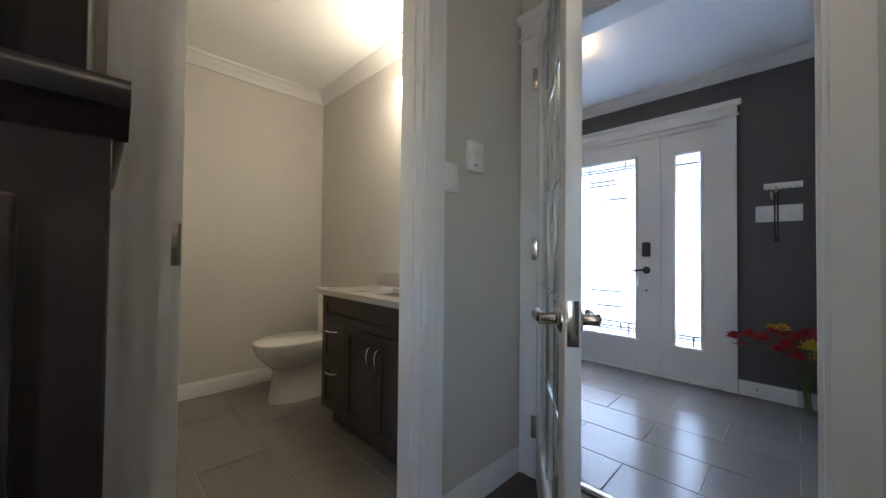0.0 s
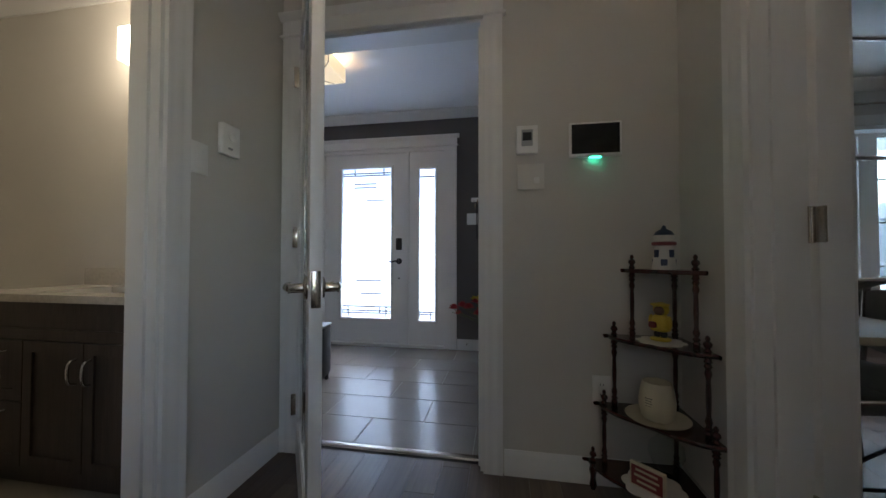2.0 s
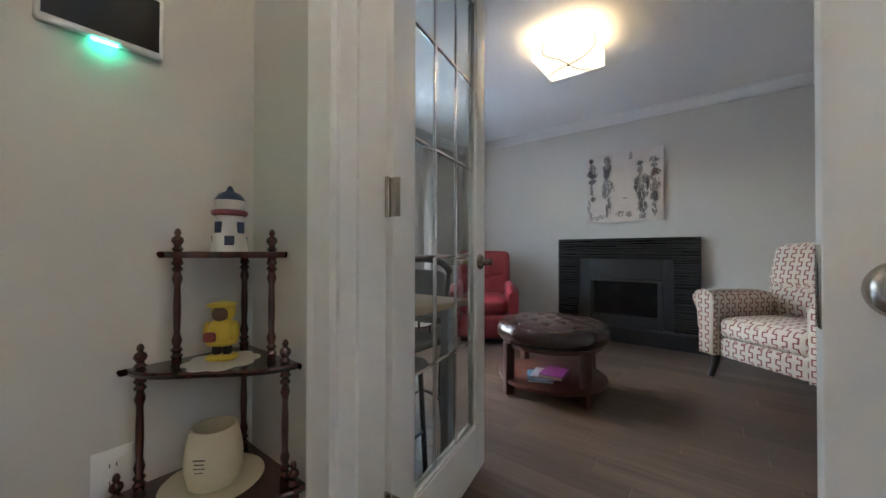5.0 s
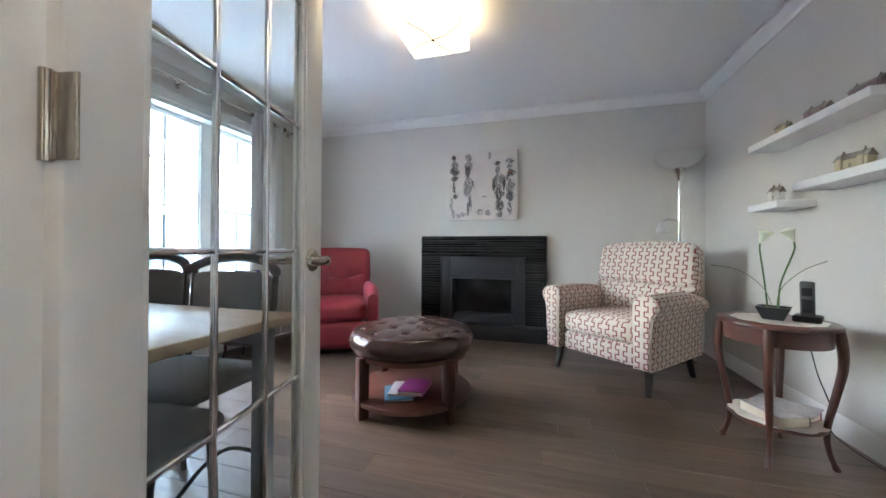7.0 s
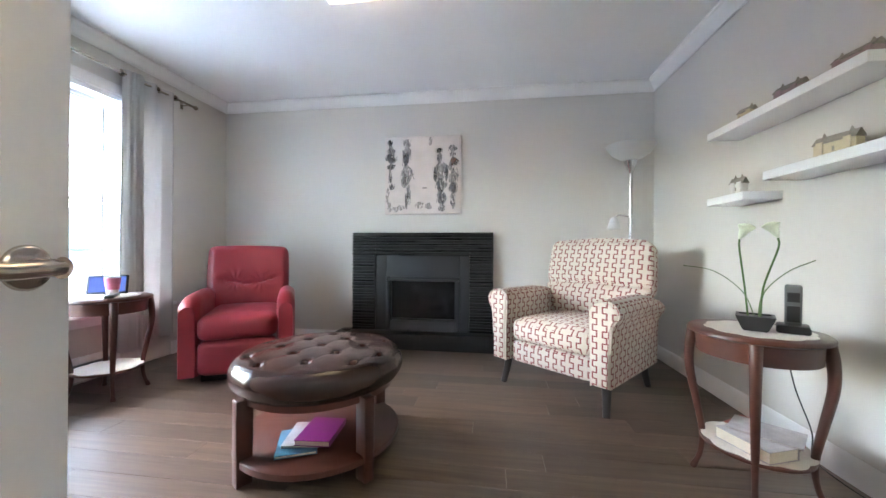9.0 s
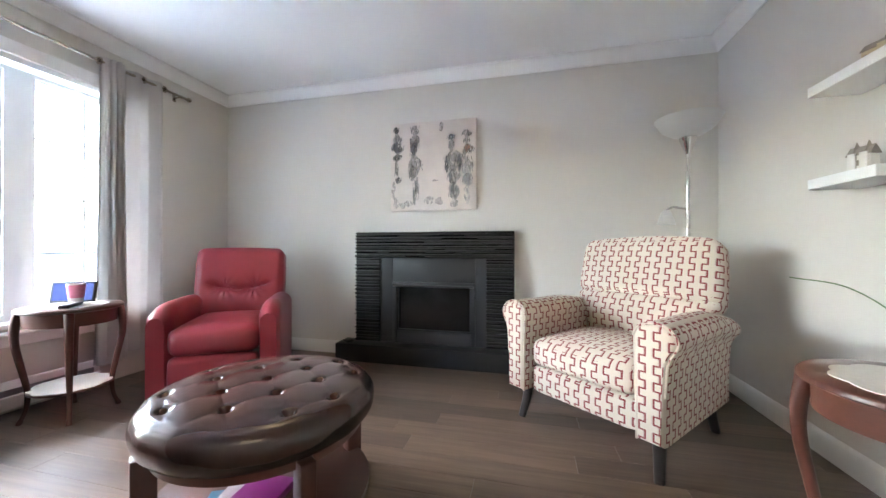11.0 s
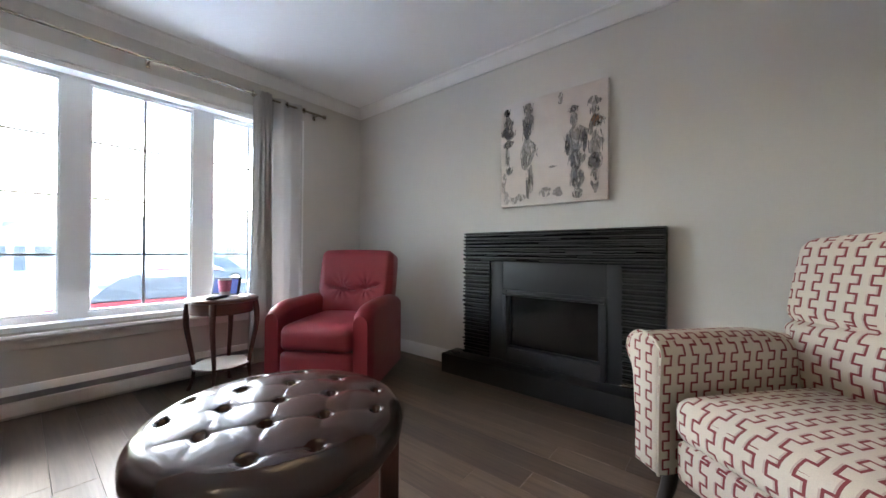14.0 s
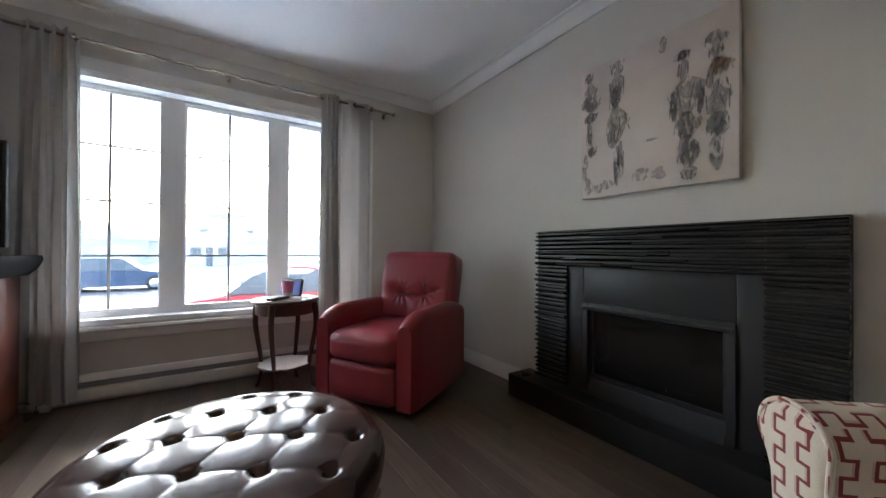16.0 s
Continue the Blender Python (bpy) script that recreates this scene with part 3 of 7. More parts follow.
for a, b in UNITS:
    sash = bmesh.new()
    for q in ((a, Z0, b, Z0 + 0.012), (a, Z1 - 0.012, b, Z1), (a, Z0 + 0.012, a + 0.012, Z1 - 0.012), (b - 0.012, Z0 + 0.012, b, Z1 - 0.012)):
        box(sash, 0.12, q[0], q[1], 0.155, q[2], q[3], bevel=0.003)
    part("sash", sash, VINYL, win)
    ob = part("pane", boxes((0.142, a + 0.012, Z0 + 0.012, 0.146, b - 0.012, Z1 - 0.012)), PANE, win)
    ob.visible_shadow = False
    mid = (a + b) / 2
    gr = boxes((0.1385, mid - 0.0075, Z0 + 0.012, 0.1415, mid + 0.0075, Z1 - 0.012))
    for k in (1, 2, 3):
        z = Z0 + (Z1 - Z0) * k / 4
        for c, d in ((a + 0.012, mid - 0.0065), (mid + 0.0065, b - 0.012)):
            box(gr, 0.1385, c, z - 0.0065, 0.1415, d, z + 0.0065)
    part("grille", gr, GRILLE, win)
trim_bm = bmesh.new()
for q in ((WY0 - 0.08, WZ0 - 0.012, WY0, WZ1), (WY1, WZ0 - 0.012, WY1 + 0.08, WZ1), (WY0 - 0.08, WZ1, WY1 + 0.08, WZ1 + 0.08)):
    box(trim_bm, -0.018, q[0], q[1], 0, q[2], q[3], bevel=0.004)
part("window_casing", trim_bm, TRIM, win)
part("window_sill", sweep([(0, 0), (0.05, 0), (0.056, 0.012), (0.05, 0.024), (0, 0.024)], (0, WY0 - 0.10, WZ0 - 0.036), (0, WY1 + 0.10, WZ0 - 0.036), (-1, 0, 0), boxes((-0.02, WY0 - 0.08, WZ0 - 0.095, 0, WY1 + 0.08, WZ0 - 0.036), bevel=0.004)), TRIM, win)

heater = thing("baseboard_heater", pose(LX1, 0, 0), "white electric baseboard heater under the window", "heater")
part("housing", sweep([(0, 0.03), (0.055, 0.03), (0.062, 0.04), (0.062, 0.10), (0.050, 0.105), (0.050, 0.150), (0.030, 0.175), (0, 0.175)], (0, -3.40, 0), (0, -1.82, 0), (-1, 0, 0)), WHITE_PLASTIC, heater)
# Solid grey strip: the shade inside the outlet slot, put in as colour.
part("slot_shade_strip", boxes((-0.0615, -3.36, 0.108, -0.0505, -1.86, 0.140)), material("heater_shadow_grey", (0.22, 0.22, 0.23), 0.5), heater, "grey strip standing in for the shade in the outlet slot")
for y in (-3.36, -1.88):
    part("foot", boxes((-0.05, y - 0.02, 0.0, 0, y + 0.02, 0.03)), WHITE_PLASTIC, heater)

# ---- fireplace ----
STONE = material("black_split_stone", (0.024, 0.023, 0.023), 0.20, vary=0.2, scale=25, bump=0.12, bump_scale=90, random_tint=0.35)
SLATE = material("charcoal_panel", (0.019, 0.019, 0.021), 0.5, vary=0.1, scale=8, bump=0.05, bump_scale=200)
fireplace = thing("fireplace", pose(0, LY0, 0), "black split-stone fireplace with a charcoal metal insert", "fireplace")
FX0, FX1, FTOP, HT = 0.549, 1.870, 1.054, 0.140
part("hearth", boxes((0.43, 0, 0, 1.985, 0.195, HT), bevel=0.004), BLACK, fireplace, "low black hearth slab")
for q in ((FX0 + 0.002, 0, HT, 0.760, 0.05, FTOP - 0.002), (1.651, 0, HT, FX1 - 0.002, 0.05, FTOP - 0.002), (0.762, 0, 0.84, 1.649, 0.05, FTOP - 0.002)):
    part("backing", boxes(q), BLACK, fireplace)
rs = random.Random(5)


def strip(x0, x1, z0, z1):
    """One wavy split-stone strip with a rounded face."""
    bm = bmesh.new()
    n = max(3, int((x1 - x0) / 0.03))
    d0 = rs.choice((0.018, 0.024, 0.030, 0.034))
    ph, k1, k2 = rs.uniform(0, 6), rs.uniform(4, 9), rs.uniform(11, 17)
    h = z1 - z0
    cols = []
    for i in range(n + 1):
        x = x0 + (x1 - x0) * i / n
        d = d0 + 0.006 * math.sin(x * k1 + ph) + 0.003 * math.sin(x * k2 + ph * 3)
        w = 0.0022 * math.sin(x * k1 * 0.8 + ph * 2)
        p = 0.55
        cols.append([bm.verts.new((x, 0.05 + d * a, z0 + h * b + w * c)) for a, b, c in ((0, 0, 0), (0.35, 0.04, 1), (0.75, 0.25, 1), (1.0, p + 0.1, 1), (0.9, 0.86, 1), (0.5, 0.98, 1), (0, 1, 0))])
    for a, b in zip(cols, cols[1:]):
        for k in range(6):
            bm.faces.new((a[k], a[k + 1], b[k + 1], b[k]))
    bm.faces.new(cols[0])
    bm.faces.new(cols[-1][::-1])
    part("stone_strip", bm, STONE, fireplace)


z = HT
while z < FTOP - 0.005:
    h = rs.choice((0.022, 0.026, 0.030, 0.034))
    z1 = min(z + h, FTOP)
    if z < 0.84 - 0.005:
        z1 = min(z1, 0.84)
        strip(FX0, 0.762, z, z1 - 0.009)
        strip(1.650, FX1, z, z1 - 0.009)
    else:
        x = FX0
        cuts = sorted(rs.uniform(FX0 + 0.1, FX1 - 0.1) for _ in range(5))
        for c in cuts + [FX1]:
            if c - x > 0.06:
                strip(x, c - 0.001, z, z1 - 0.009)
                x = c
        if x < FX1 - 0.001:
            strip(x, FX1, z, z1 - 0.009)
    z = z1
for q in ((0.764, 0, HT, 0.852, 0.040, 0.838), (1.546, 0, HT, 1.648, 0.040, 0.838), (0.853, 0, 0.640, 1.545, 0.040, 0.838)):
    part("metal_panel", boxes(q, bevel=0.0015), SLATE, fireplace, "smooth charcoal metal panel")
part("firebox", boxes((0.853, 0.002, HT, 1.545, 0.006, 0.639)), BLACK, fireplace)
part("insert_frame", boxes((0.853, 0.006, HT, 0.884, 0.052, 0.639), (1.512, 0.006, HT, 1.545, 0.052, 0.639), (0.884, 0.006, 0.612, 1.512, 0.048, 0.639), bevel=0.002), SLATE, fireplace, "charcoal metal frame")
part("hood_rail", sweep([(0.0, 0), (0.050, 0), (0.074, 0.006), (0.076, 0.012), (0.050, 0.018), (0, 0.018)], (0.862, 0, 0.600), (1.536, 0, 0.600), (0, 1, 0)), IRON, fireplace, "thin black hood rail")
part("inner_frame", boxes((0.884, 0.006, 0.236, 0.900, 0.034, 0.600), (1.496, 0.006, 0.236, 1.512, 0.034, 0.600), (0.900, 0.006, 0.236, 1.496, 0.034, 0.250)), IRON, fireplace)
part("lower_louver", sweep([(0.006, 0), (0.060, 0), (0.060, 0.012), (0.030, 0.088), (0.006, 0.094)], (0.886, 0, HT), (1.510, 0, HT), (0, 1, 0)), SLATE, fireplace, "sloping charcoal panel under the glass")
FIREGLASS = material("dark_fire_glass", (0.006, 0.006, 0.006), 0.12, vary=0.1, scale=10)
part("fire_glass", boxes((0.900, 0.008, 0.250, 1.496, 0.014, 0.600)), FIREGLASS, fireplace, "dark reflective glass")
for k in range(16):
    gx, gz, gr = rs.uniform(0.96, 1.40), 0.275 + abs(rs.gauss(0, 0.022)), rs.uniform(0.0022, 0.0042)
    part("glass_pebble", lathe([(gr * 0.4, -gr * 0.6), (gr, 0), (gr * 0.4, gr * 0.6)], 6, m=Matrix.Translation((gx, 0.016, gz))), CHROME, fireplace)

# ---- soft shapes ----


def blob(cx, cy, cz, hx, hy, hz, e=0.28, nu=40, nv=24, bm=None, m=Matrix(), dent=None):
    """A rounded cushion (superellipsoid); dent(x, y, z) may push points along the normal."""
    bm = bm or bmesh.new()

    def c(a):
        return math.copysign(abs(math.cos(a)) ** e, math.cos(a))

    def s(a):
        return math.copysign(abs(math.sin(a)) ** e, math.sin(a))
    rows = []
    for k in range(nv + 1):
        v = -math.pi / 2 + math.pi * k / nv
        if k in (0, nv):
            rows.append([bm.verts.new(m @ Vector((cx, cy, cz + hz * s(v))))])
            continue
        rows.append([bm.verts.new(m @ Vector((cx + hx * c(v) * c(u), cy + hy * c(v) * s(u), cz + hz * s(v)))) for u in (-math.pi + 2 * math.pi * (i + 0.5) / nu for i in range(nu))])
    for a, b in zip(rows, rows[1:]):
        for i in range(nu):
            j = (i + 1) % nu
            if len(a) == 1:
                bm.faces.new((a[0], b[j], b[i]))
            elif len(b) == 1:
                bm.faces.new((a[i], a[j], b[0]))
            else:
                bm.faces.new((a[i], a[j], b[j], b[i]))
    return bm


def padded(x0, y0, z0, x1, y1, z1, r=0.04, puff=0.012, cuts=10, bm=None):
    """An upholstered block: a fine rounded box whose faces swell a little."""
    made = bmesh.new()
    box(made, x0, y0, z0, x1, y1, z1)
    bmesh.ops.subdivide_edges(made, edges=made.edges[:], cuts=cuts, use_grid_fill=True)
    c = Vector(((x0 + x1) / 2, (y0 + y1) / 2, (z0 + z1) / 2))
    h = Vector((abs(x1 - x0) / 2, abs(y1 - y0) / 2, abs(z1 - z0) / 2))
    rr = min(r, *h)
    for v in made.verts:
        p = v.co - c
        q = Vector([max(-h[i] + rr, min(h[i] - rr, p[i])) for i in range(3)])
        d = p - q
        if d.length > 1e-6:
            d = d.normalized() * rr
        f = [1 - (p[i] / h[i]) ** 2 for i in range(3)]
        n = (p - q)
        swell = Vector((0, 0, 0))
        for i in range(3):
            if abs(p[i]) > h[i] - 1e-5:
                swell[i] = math.copysign(puff * f[(i + 1) % 3] * f[(i + 2) % 3], p[i])
        v.co = c + q + d + swell
    if bm is None:
        return made
    me = bpy.data.meshes.new("join")
    made.to_mesh(me)
    made.free()
    bm.from_mesh(me)
    bpy.data.meshes.remove(me)
    return bm


def box_uv(bm):
    """UVs in metres, laid on from the side that each face looks to."""
    uv = bm.loops.layers.uv.verify()
    bm.normal_update()
    for f in bm.faces:
        n = f.normal
        a = max(range(3), key=lambda i: abs(n[i]))
        for l in f.loops:
            p = l.vert.co
            l[uv].uv = ((p.y, p.z), (p.x, p.z), (p.x, p.y))[a]
    return bm


RED_LEATHER = material("red_leather", (0.250, 0.026, 0.036), 0.34, vary=0.14, scale=9, bump=0.35, bump_scale=160, spec=0.5)
BROWN_LEATHER = material("dark_brown_leather", (0.036, 0.016, 0.013), 0.20, vary=0.12, scale=6, bump=0.07, bump_scale=220, spec=0.6)
MAHOGANY = wood("red_mahogany", (0.058, 0.017, 0.010), (0.084, 0.025, 0.015), 0.36, "X", coat=0.4, grain=34)
MAHOGANY_Z = wood("red_mahogany_upright", (0.048, 0.014, 0.009), (0.068, 0.020, 0.012), 0.36, "Z", coat=0.4, grain=34)
BLACK_WOOD = wood("black_stained_wood", (0.010, 0.008, 0.008), (0.03, 0.024, 0.022), 0.35, "Z", grain=24)


def fabric_material():
    """Cream upholstery with burgundy stepped lines, woven at true size from UVs in metres."""
    m = bpy.data.materials.new("cream_burgundy_lattice_fabric")
    m.use_nodes = True
    n, l = m.node_tree.nodes, m.node_tree.links
    p = n["Principled BSDF"]
    p.inputs["Roughness"].default_value = 0.85
    uv = n.new("ShaderNodeUVMap")
    sep = n.new("ShaderNodeSeparateXYZ")
    l.new(uv.outputs[0], sep.inputs[0])

    def math_node(op, a, b=None, c=None):
        q = n.new("ShaderNodeMath")
        q.operation = op
        for i, v in enumerate((a, b, c)):
            if v is None:
                continue
            if isinstance(v, (int, float)):
                q.inputs[i].default_value = v
            else:
                l.new(v, q.inputs[i])
        return q.outputs[0]
    W, H, T, D = 0.052, 0.0315, 0.0066, 0.0110
    row = math_node("FLOOR", math_node("DIVIDE", sep.outputs["Y"], H))
    col = math_node("ROUND", math_node("DIVIDE", sep.outputs["X"], W))
    even = math_node("MODULO", math_node("ADD", math_node("ADD", row, col), 1000.0), 2.0)
    step = math_node("MULTIPLY", math_node("SUBTRACT", even, 0.5), 2 * D)
    off = math_node("SUBTRACT", sep.outputs["X"], math_node("MULTIPLY", col, W))
    upright = math_node("LESS_THAN", math_node("ABSOLUTE", math_node("SUBTRACT", off, step)), T / 2)
    edge = math_node("SUBTRACT", sep.outputs["Y"], math_node("MULTIPLY", math_node("ROUND", math_node("DIVIDE", sep.outputs["Y"], H)), H))
    bar = math_node("MULTIPLY", math_node("LESS_THAN", math_node("ABSOLUTE", edge), T / 2), math_node("LESS_THAN", math_node("ABSOLUTE", off), D + T / 2))
    line = math_node("MAXIMUM", upright, bar)
    near = math_node("LESS_THAN", math_node("ABSOLUTE", math_node("SUBTRACT", math_node("SUBTRACT", off, step), 0.0055)), 0.0022)
    line = math_node("MAXIMUM", line, math_node("MULTIPLY", near, 0.32))
    weave = n.new("ShaderNodeTexNoise")
    weave.inputs["Scale"].default_value, weave.inputs["Detail"].default_value = 420, 2
    stain = n.new("ShaderNodeTexNoise")
    stain.inputs["Scale"].default_value = 7
    tc = n.new("ShaderNodeTexCoord")
    l.new(tc.outputs["Object"], weave.inputs["Vector"])
    l.new(tc.outputs["Object"], stain.inputs["Vector"])
    mix = n.new("ShaderNodeMix")
    mix.data_type = "RGBA"
    mix.inputs[6].default_value, mix.inputs[7].default_value = (0.66, 0.58, 0.50, 1), (0.24, 0.040, 0.048, 1)
    l.new(line, mix.inputs[0])
    mul = n.new("ShaderNodeMix")
    mul.data_type, mul.blend_type = "RGBA", "MULTIPLY"
    mul.inputs[0].default_value = 1.0
    tone = n.new("ShaderNodeMapRange")
    tone.inputs["To Min"].default_value, tone.inputs["To Max"].default_value = 0.78, 1.15
    both = math_node("MULTIPLY_ADD", weave.outputs["Fac"], 0.7, math_node("MULTIPLY", stain.outputs["Fac"], 0.3))
    l.new(both, tone.inputs["Value"])
    l.new(mix.outputs[2], mul.inputs[6])
    l.new(tone.outputs[0], mul.inputs[7])
    l.new(mul.outputs[2], p.inputs["Base Color"])
    b = n.new("ShaderNodeBump")
    b.inputs["Strength"].default_value, b.inputs["Distance"].default_value = 0.35, 0.001
    l.new(weave.outputs["Fac"], b.inputs["Height"])
    l.new(b.outputs[0], p.inputs["Normal"])
    return m


FABRIC = fabric_material()

# ---- red leather recliner (front along +y) ----
recliner = thing("recliner", pose(2.445, -3.695, 0, 0, 0, 31), "red leather recliner with a tufted back, beside the window", "armchair")


def arm_profile(x0, x1, y0, y1, z0, z1, r, bm=None, cuts=14):
    """A padded arm: a slab with a rounded top, bowed front."""
    made = bmesh.new()
    prof = [(x0, z0)]
    for i in range(9):
        a = math.pi - math.pi * i / 8
        prof.append(((x0 + x1) / 2 + (x1 - x0) / 2 * math.cos(a), z1 - r + r * math.sin(a)))
    prof.append((x1, z0))
    rings = []
    for k in range(cuts + 1):
        t = k / cuts
        y = y0 + (y1 - y0) * t
        drop = 0.07 * max(0, (t - 0.72) / 0.28) ** 2.2 + 0.03 * max(0, (0.25 - t) / 0.25) ** 2
        s = 1 - 0.25 * max(0, (t - 0.93) / 0.07) ** 2
        cx = (x0 + x1) / 2
        rings.append([made.verts.new((cx + (px - cx) * s, y, pz - drop * (pz - z0) / (z1 - z0))) for px, pz in prof])
    for a, b in zip(rings, rings[1:]):
        for i in range(len(prof)):
            j = (i + 1) % len(prof)
            made.faces.new((a[i], a[j], b[j], b[i]))
    made.faces.new(rings[0][::-1])
    made.faces.new(rings[-1])
    return made


RW, RD = 0.70, 0.80
part("arm", arm_profile(-RW / 2, -RW / 2 + 0.12, -RD / 2 + 0.08, RD / 2 - 0.02, 0.06, 0.585, 0.06), RED_LEATHER, recliner)
part("arm", arm_profile(RW / 2 - 0.12, RW / 2, -RD / 2 + 0.08, RD / 2 - 0.02, 0.06, 0.585, 0.06), RED_LEATHER, recliner)
part("seat", padded(-0.235, -0.20, 0.28, 0.235, RD / 2 + 0.005, 0.45, 0.055, 0.02), RED_LEATHER, recliner)
part("footrest", padded(-0.228, RD / 2 - 0.10, 0.065, 0.228, RD / 2 - 0.005, 0.285, 0.03, 0.012), RED_LEATHER, recliner)
part("base", boxes((-0.23, -0.30, 0.0, 0.23, 0.30, 0.07), bevel=0.01), BLACK, recliner, "black swivel base")


def recliner_back():
    bm = padded(-0.29, -0.10, -0.02, 0.29, 0.10, 0.585, 0.05, 0.014, cuts=54)
    knots = [(-0.095, 0.285), (0.095, 0.285)]
    for v in bm.verts:
        x, y, z = v.co
        if y > 0.02:
            fold = 0.285 + (-0.018 + 2.2 * x * x if abs(x) < 0.095 else 0.22 * (abs(x) - 0.095))
            d = 0.042 * math.exp(-abs(z - fold) / 0.018) * math.exp(-(max(0, abs(x) - 0.16) / 0.05) ** 2)
            d += 0.010 * math.exp(-((z - 0.30) / 0.05) ** 2) * math.exp(-(x / 0.20) ** 4)
            for kx, kz in knots:
                r = math.hypot(x - kx, z - kz)
                d += 0.034 * math.exp(-r / 0.022)
                d += 0.0075 * math.exp(-((r - 0.05) / 0.045) ** 2) * math.cos(math.atan2(z - kz, x - kx) * 11)
            d += 0.004 * math.exp(-((z - 0.16) / 0.06) ** 2) * math.sin(x * 60) * math.exp(-(x / 0.13) ** 4)
            v.co.y -= d
        v.co.x *= 0.97 + 0.05 * math.sin(z * 2.6)
    return bm


part("backrest", recliner_back(), RED_LEATHER, recliner, "tufted red leather back", m=pose(0, -0.23, 0.33, 13))

# ---- cream and burgundy armchair ----
armchair = thing("armchair", pose(0.0, -3.675, 0, 0, 0, -40.5), "cream armchair with a burgundy lattice pattern and black legs", "armchair")
AW, AD = 0.80, 0.72


def arm_outline(s, grow):
    """The arm's cross-section: upright inside, rolled outwards at the top; grow shrinks it towards the middle."""
    pts = [(AW / 2 - 0.115, 0.17), (AW / 2 - 0.118, 0.40), (AW / 2 - 0.125, 0.54)]
    for i in range(13):
        a = radians(195 - 235 * i / 12)
        pts.append((AW / 2 - 0.048 + 0.080 * math.cos(a), 0.565 + 0.068 * math.sin(a)))
    pts += [(AW / 2 - 0.004, 0.48), (AW / 2 - 0.012, 0.36), (AW / 2 - 0.014, 0.17)]
    mid = Vector((AW / 2 - 0.06, 0.40))
    return [(s * (mid.x + (x - mid.x) * (1 - grow * 3.2)), mid.y + (z - mid.y) * (1 - grow)) for x, z in pts]


def rolled_arm(s):
    bm = bmesh.new()
    y0, y1 = -AD / 2 + 0.02, AD / 2 + 0.045
    stations = [(y0, 0.03), (y0 + 0.02, 0.0)] + [(y0 + 0.02 + (y1 - y0 - 0.06) * i / 10, 0.0) for i in range(1, 11)] + [(y1 - 0.022, 0.008), (y1 - 0.008, 0.030), (y1, 0.075)]
    rings = []
    for y, g in stations:
        t = (y - y0) / (y1 - y0)
        dip = 0.055 * max(0, (0.45 - t) / 0.45) ** 1.5
        rings.append([bm.verts.new((x, y, z - dip * max(0, (z - 0.3) / 0.33))) for x, z in arm_outline(s, g)])
    n = len(rings[0])
    for p, q in zip(rings, rings[1:]):
        for i in range(n):
            bm.faces.new((p[i], p[(i + 1) % n], q[(i + 1) % n], q[i]))
    bm.faces.new(rings[0][::-1])
    bm.faces.new(rings[-1])
    return box_uv(bm)


def arm_piping(s):
    """The welt that runs round the arm's front."""
    y = AD / 2 + 0.032
    pts = [(x, y, z) for x, z in arm_outline(s, 0.004)][:-1]
    return box_uv(tube(bend(pts, 2), 0.0055, 8))


part("arm", rolled_arm(-1), FABRIC, armchair)
part("arm", rolled_arm(1), FABRIC, armchair)
part("piping", arm_piping(-1), FABRIC, armchair)
part("piping", arm_piping(1), FABRIC, armchair)
part("seat", box_uv(padded(-0.265, -0.22, 0.30, 0.265, AD / 2 + 0.01, 0.45, 0.05, 0.02)), FABRIC, armchair)
part("seat_rail", box_uv(padded(-0.27, -AD / 2 + 0.02, 0.16, 0.27, AD / 2 - 0.01, 0.305, 0.03, 0.008)), FABRIC, armchair)


def armchair_back():
    bm = padded(-0.355, -0.09, 0.0, 0.355, 0.09, 0.58, 0.05, 0.03, cuts=34)
    for v in bm.verts:
        x, y, z = v.co
        v.co.x *= 0.80 + 0.20 * min(1, max(0, (z - 0.12) / 0.12)) + 0.03 * max(0, z - 0.3)
        if y > 0:
            v.co.y += 0.03 * math.exp(-((z - 0.14) / 0.08) ** 2) - 0.035 * math.exp(-((z - 0.265) / 0.016) ** 2)
    return box_uv(bm)


part("backrest", armchair_back(), FABRIC, armchair, m=pose(0, -0.245, 0.385, 12))
for x, y, sx, sy in ((-0.33, 0.30, -1, 1), (0.33, 0.30, 1, 1), (-0.32, -0.28, -1, -1), (0.32, -0.28, 1, -1)):
    pts = bend([(x, y, 0.17), (x + 0.004 * sx, y + 0.008 * sy, 0.10), (x + 0.015 * sx, y + 0.035 * sy, 0.0)], 5)
    part("leg", tube(pts, [0.029 - 0.0009 * i for i in range(len(pts))], 10), BLACK_WOOD, armchair, "black tapered wooden leg")

# ---- round tufted ottoman ----
ottoman = thing("ottoman", pose(1.325, -2.715, 0, 0, 0, 12), "round dark brown tufted leather ottoman on a wooden base", "ottoman")
OR, OZ = 0.352, 0.468


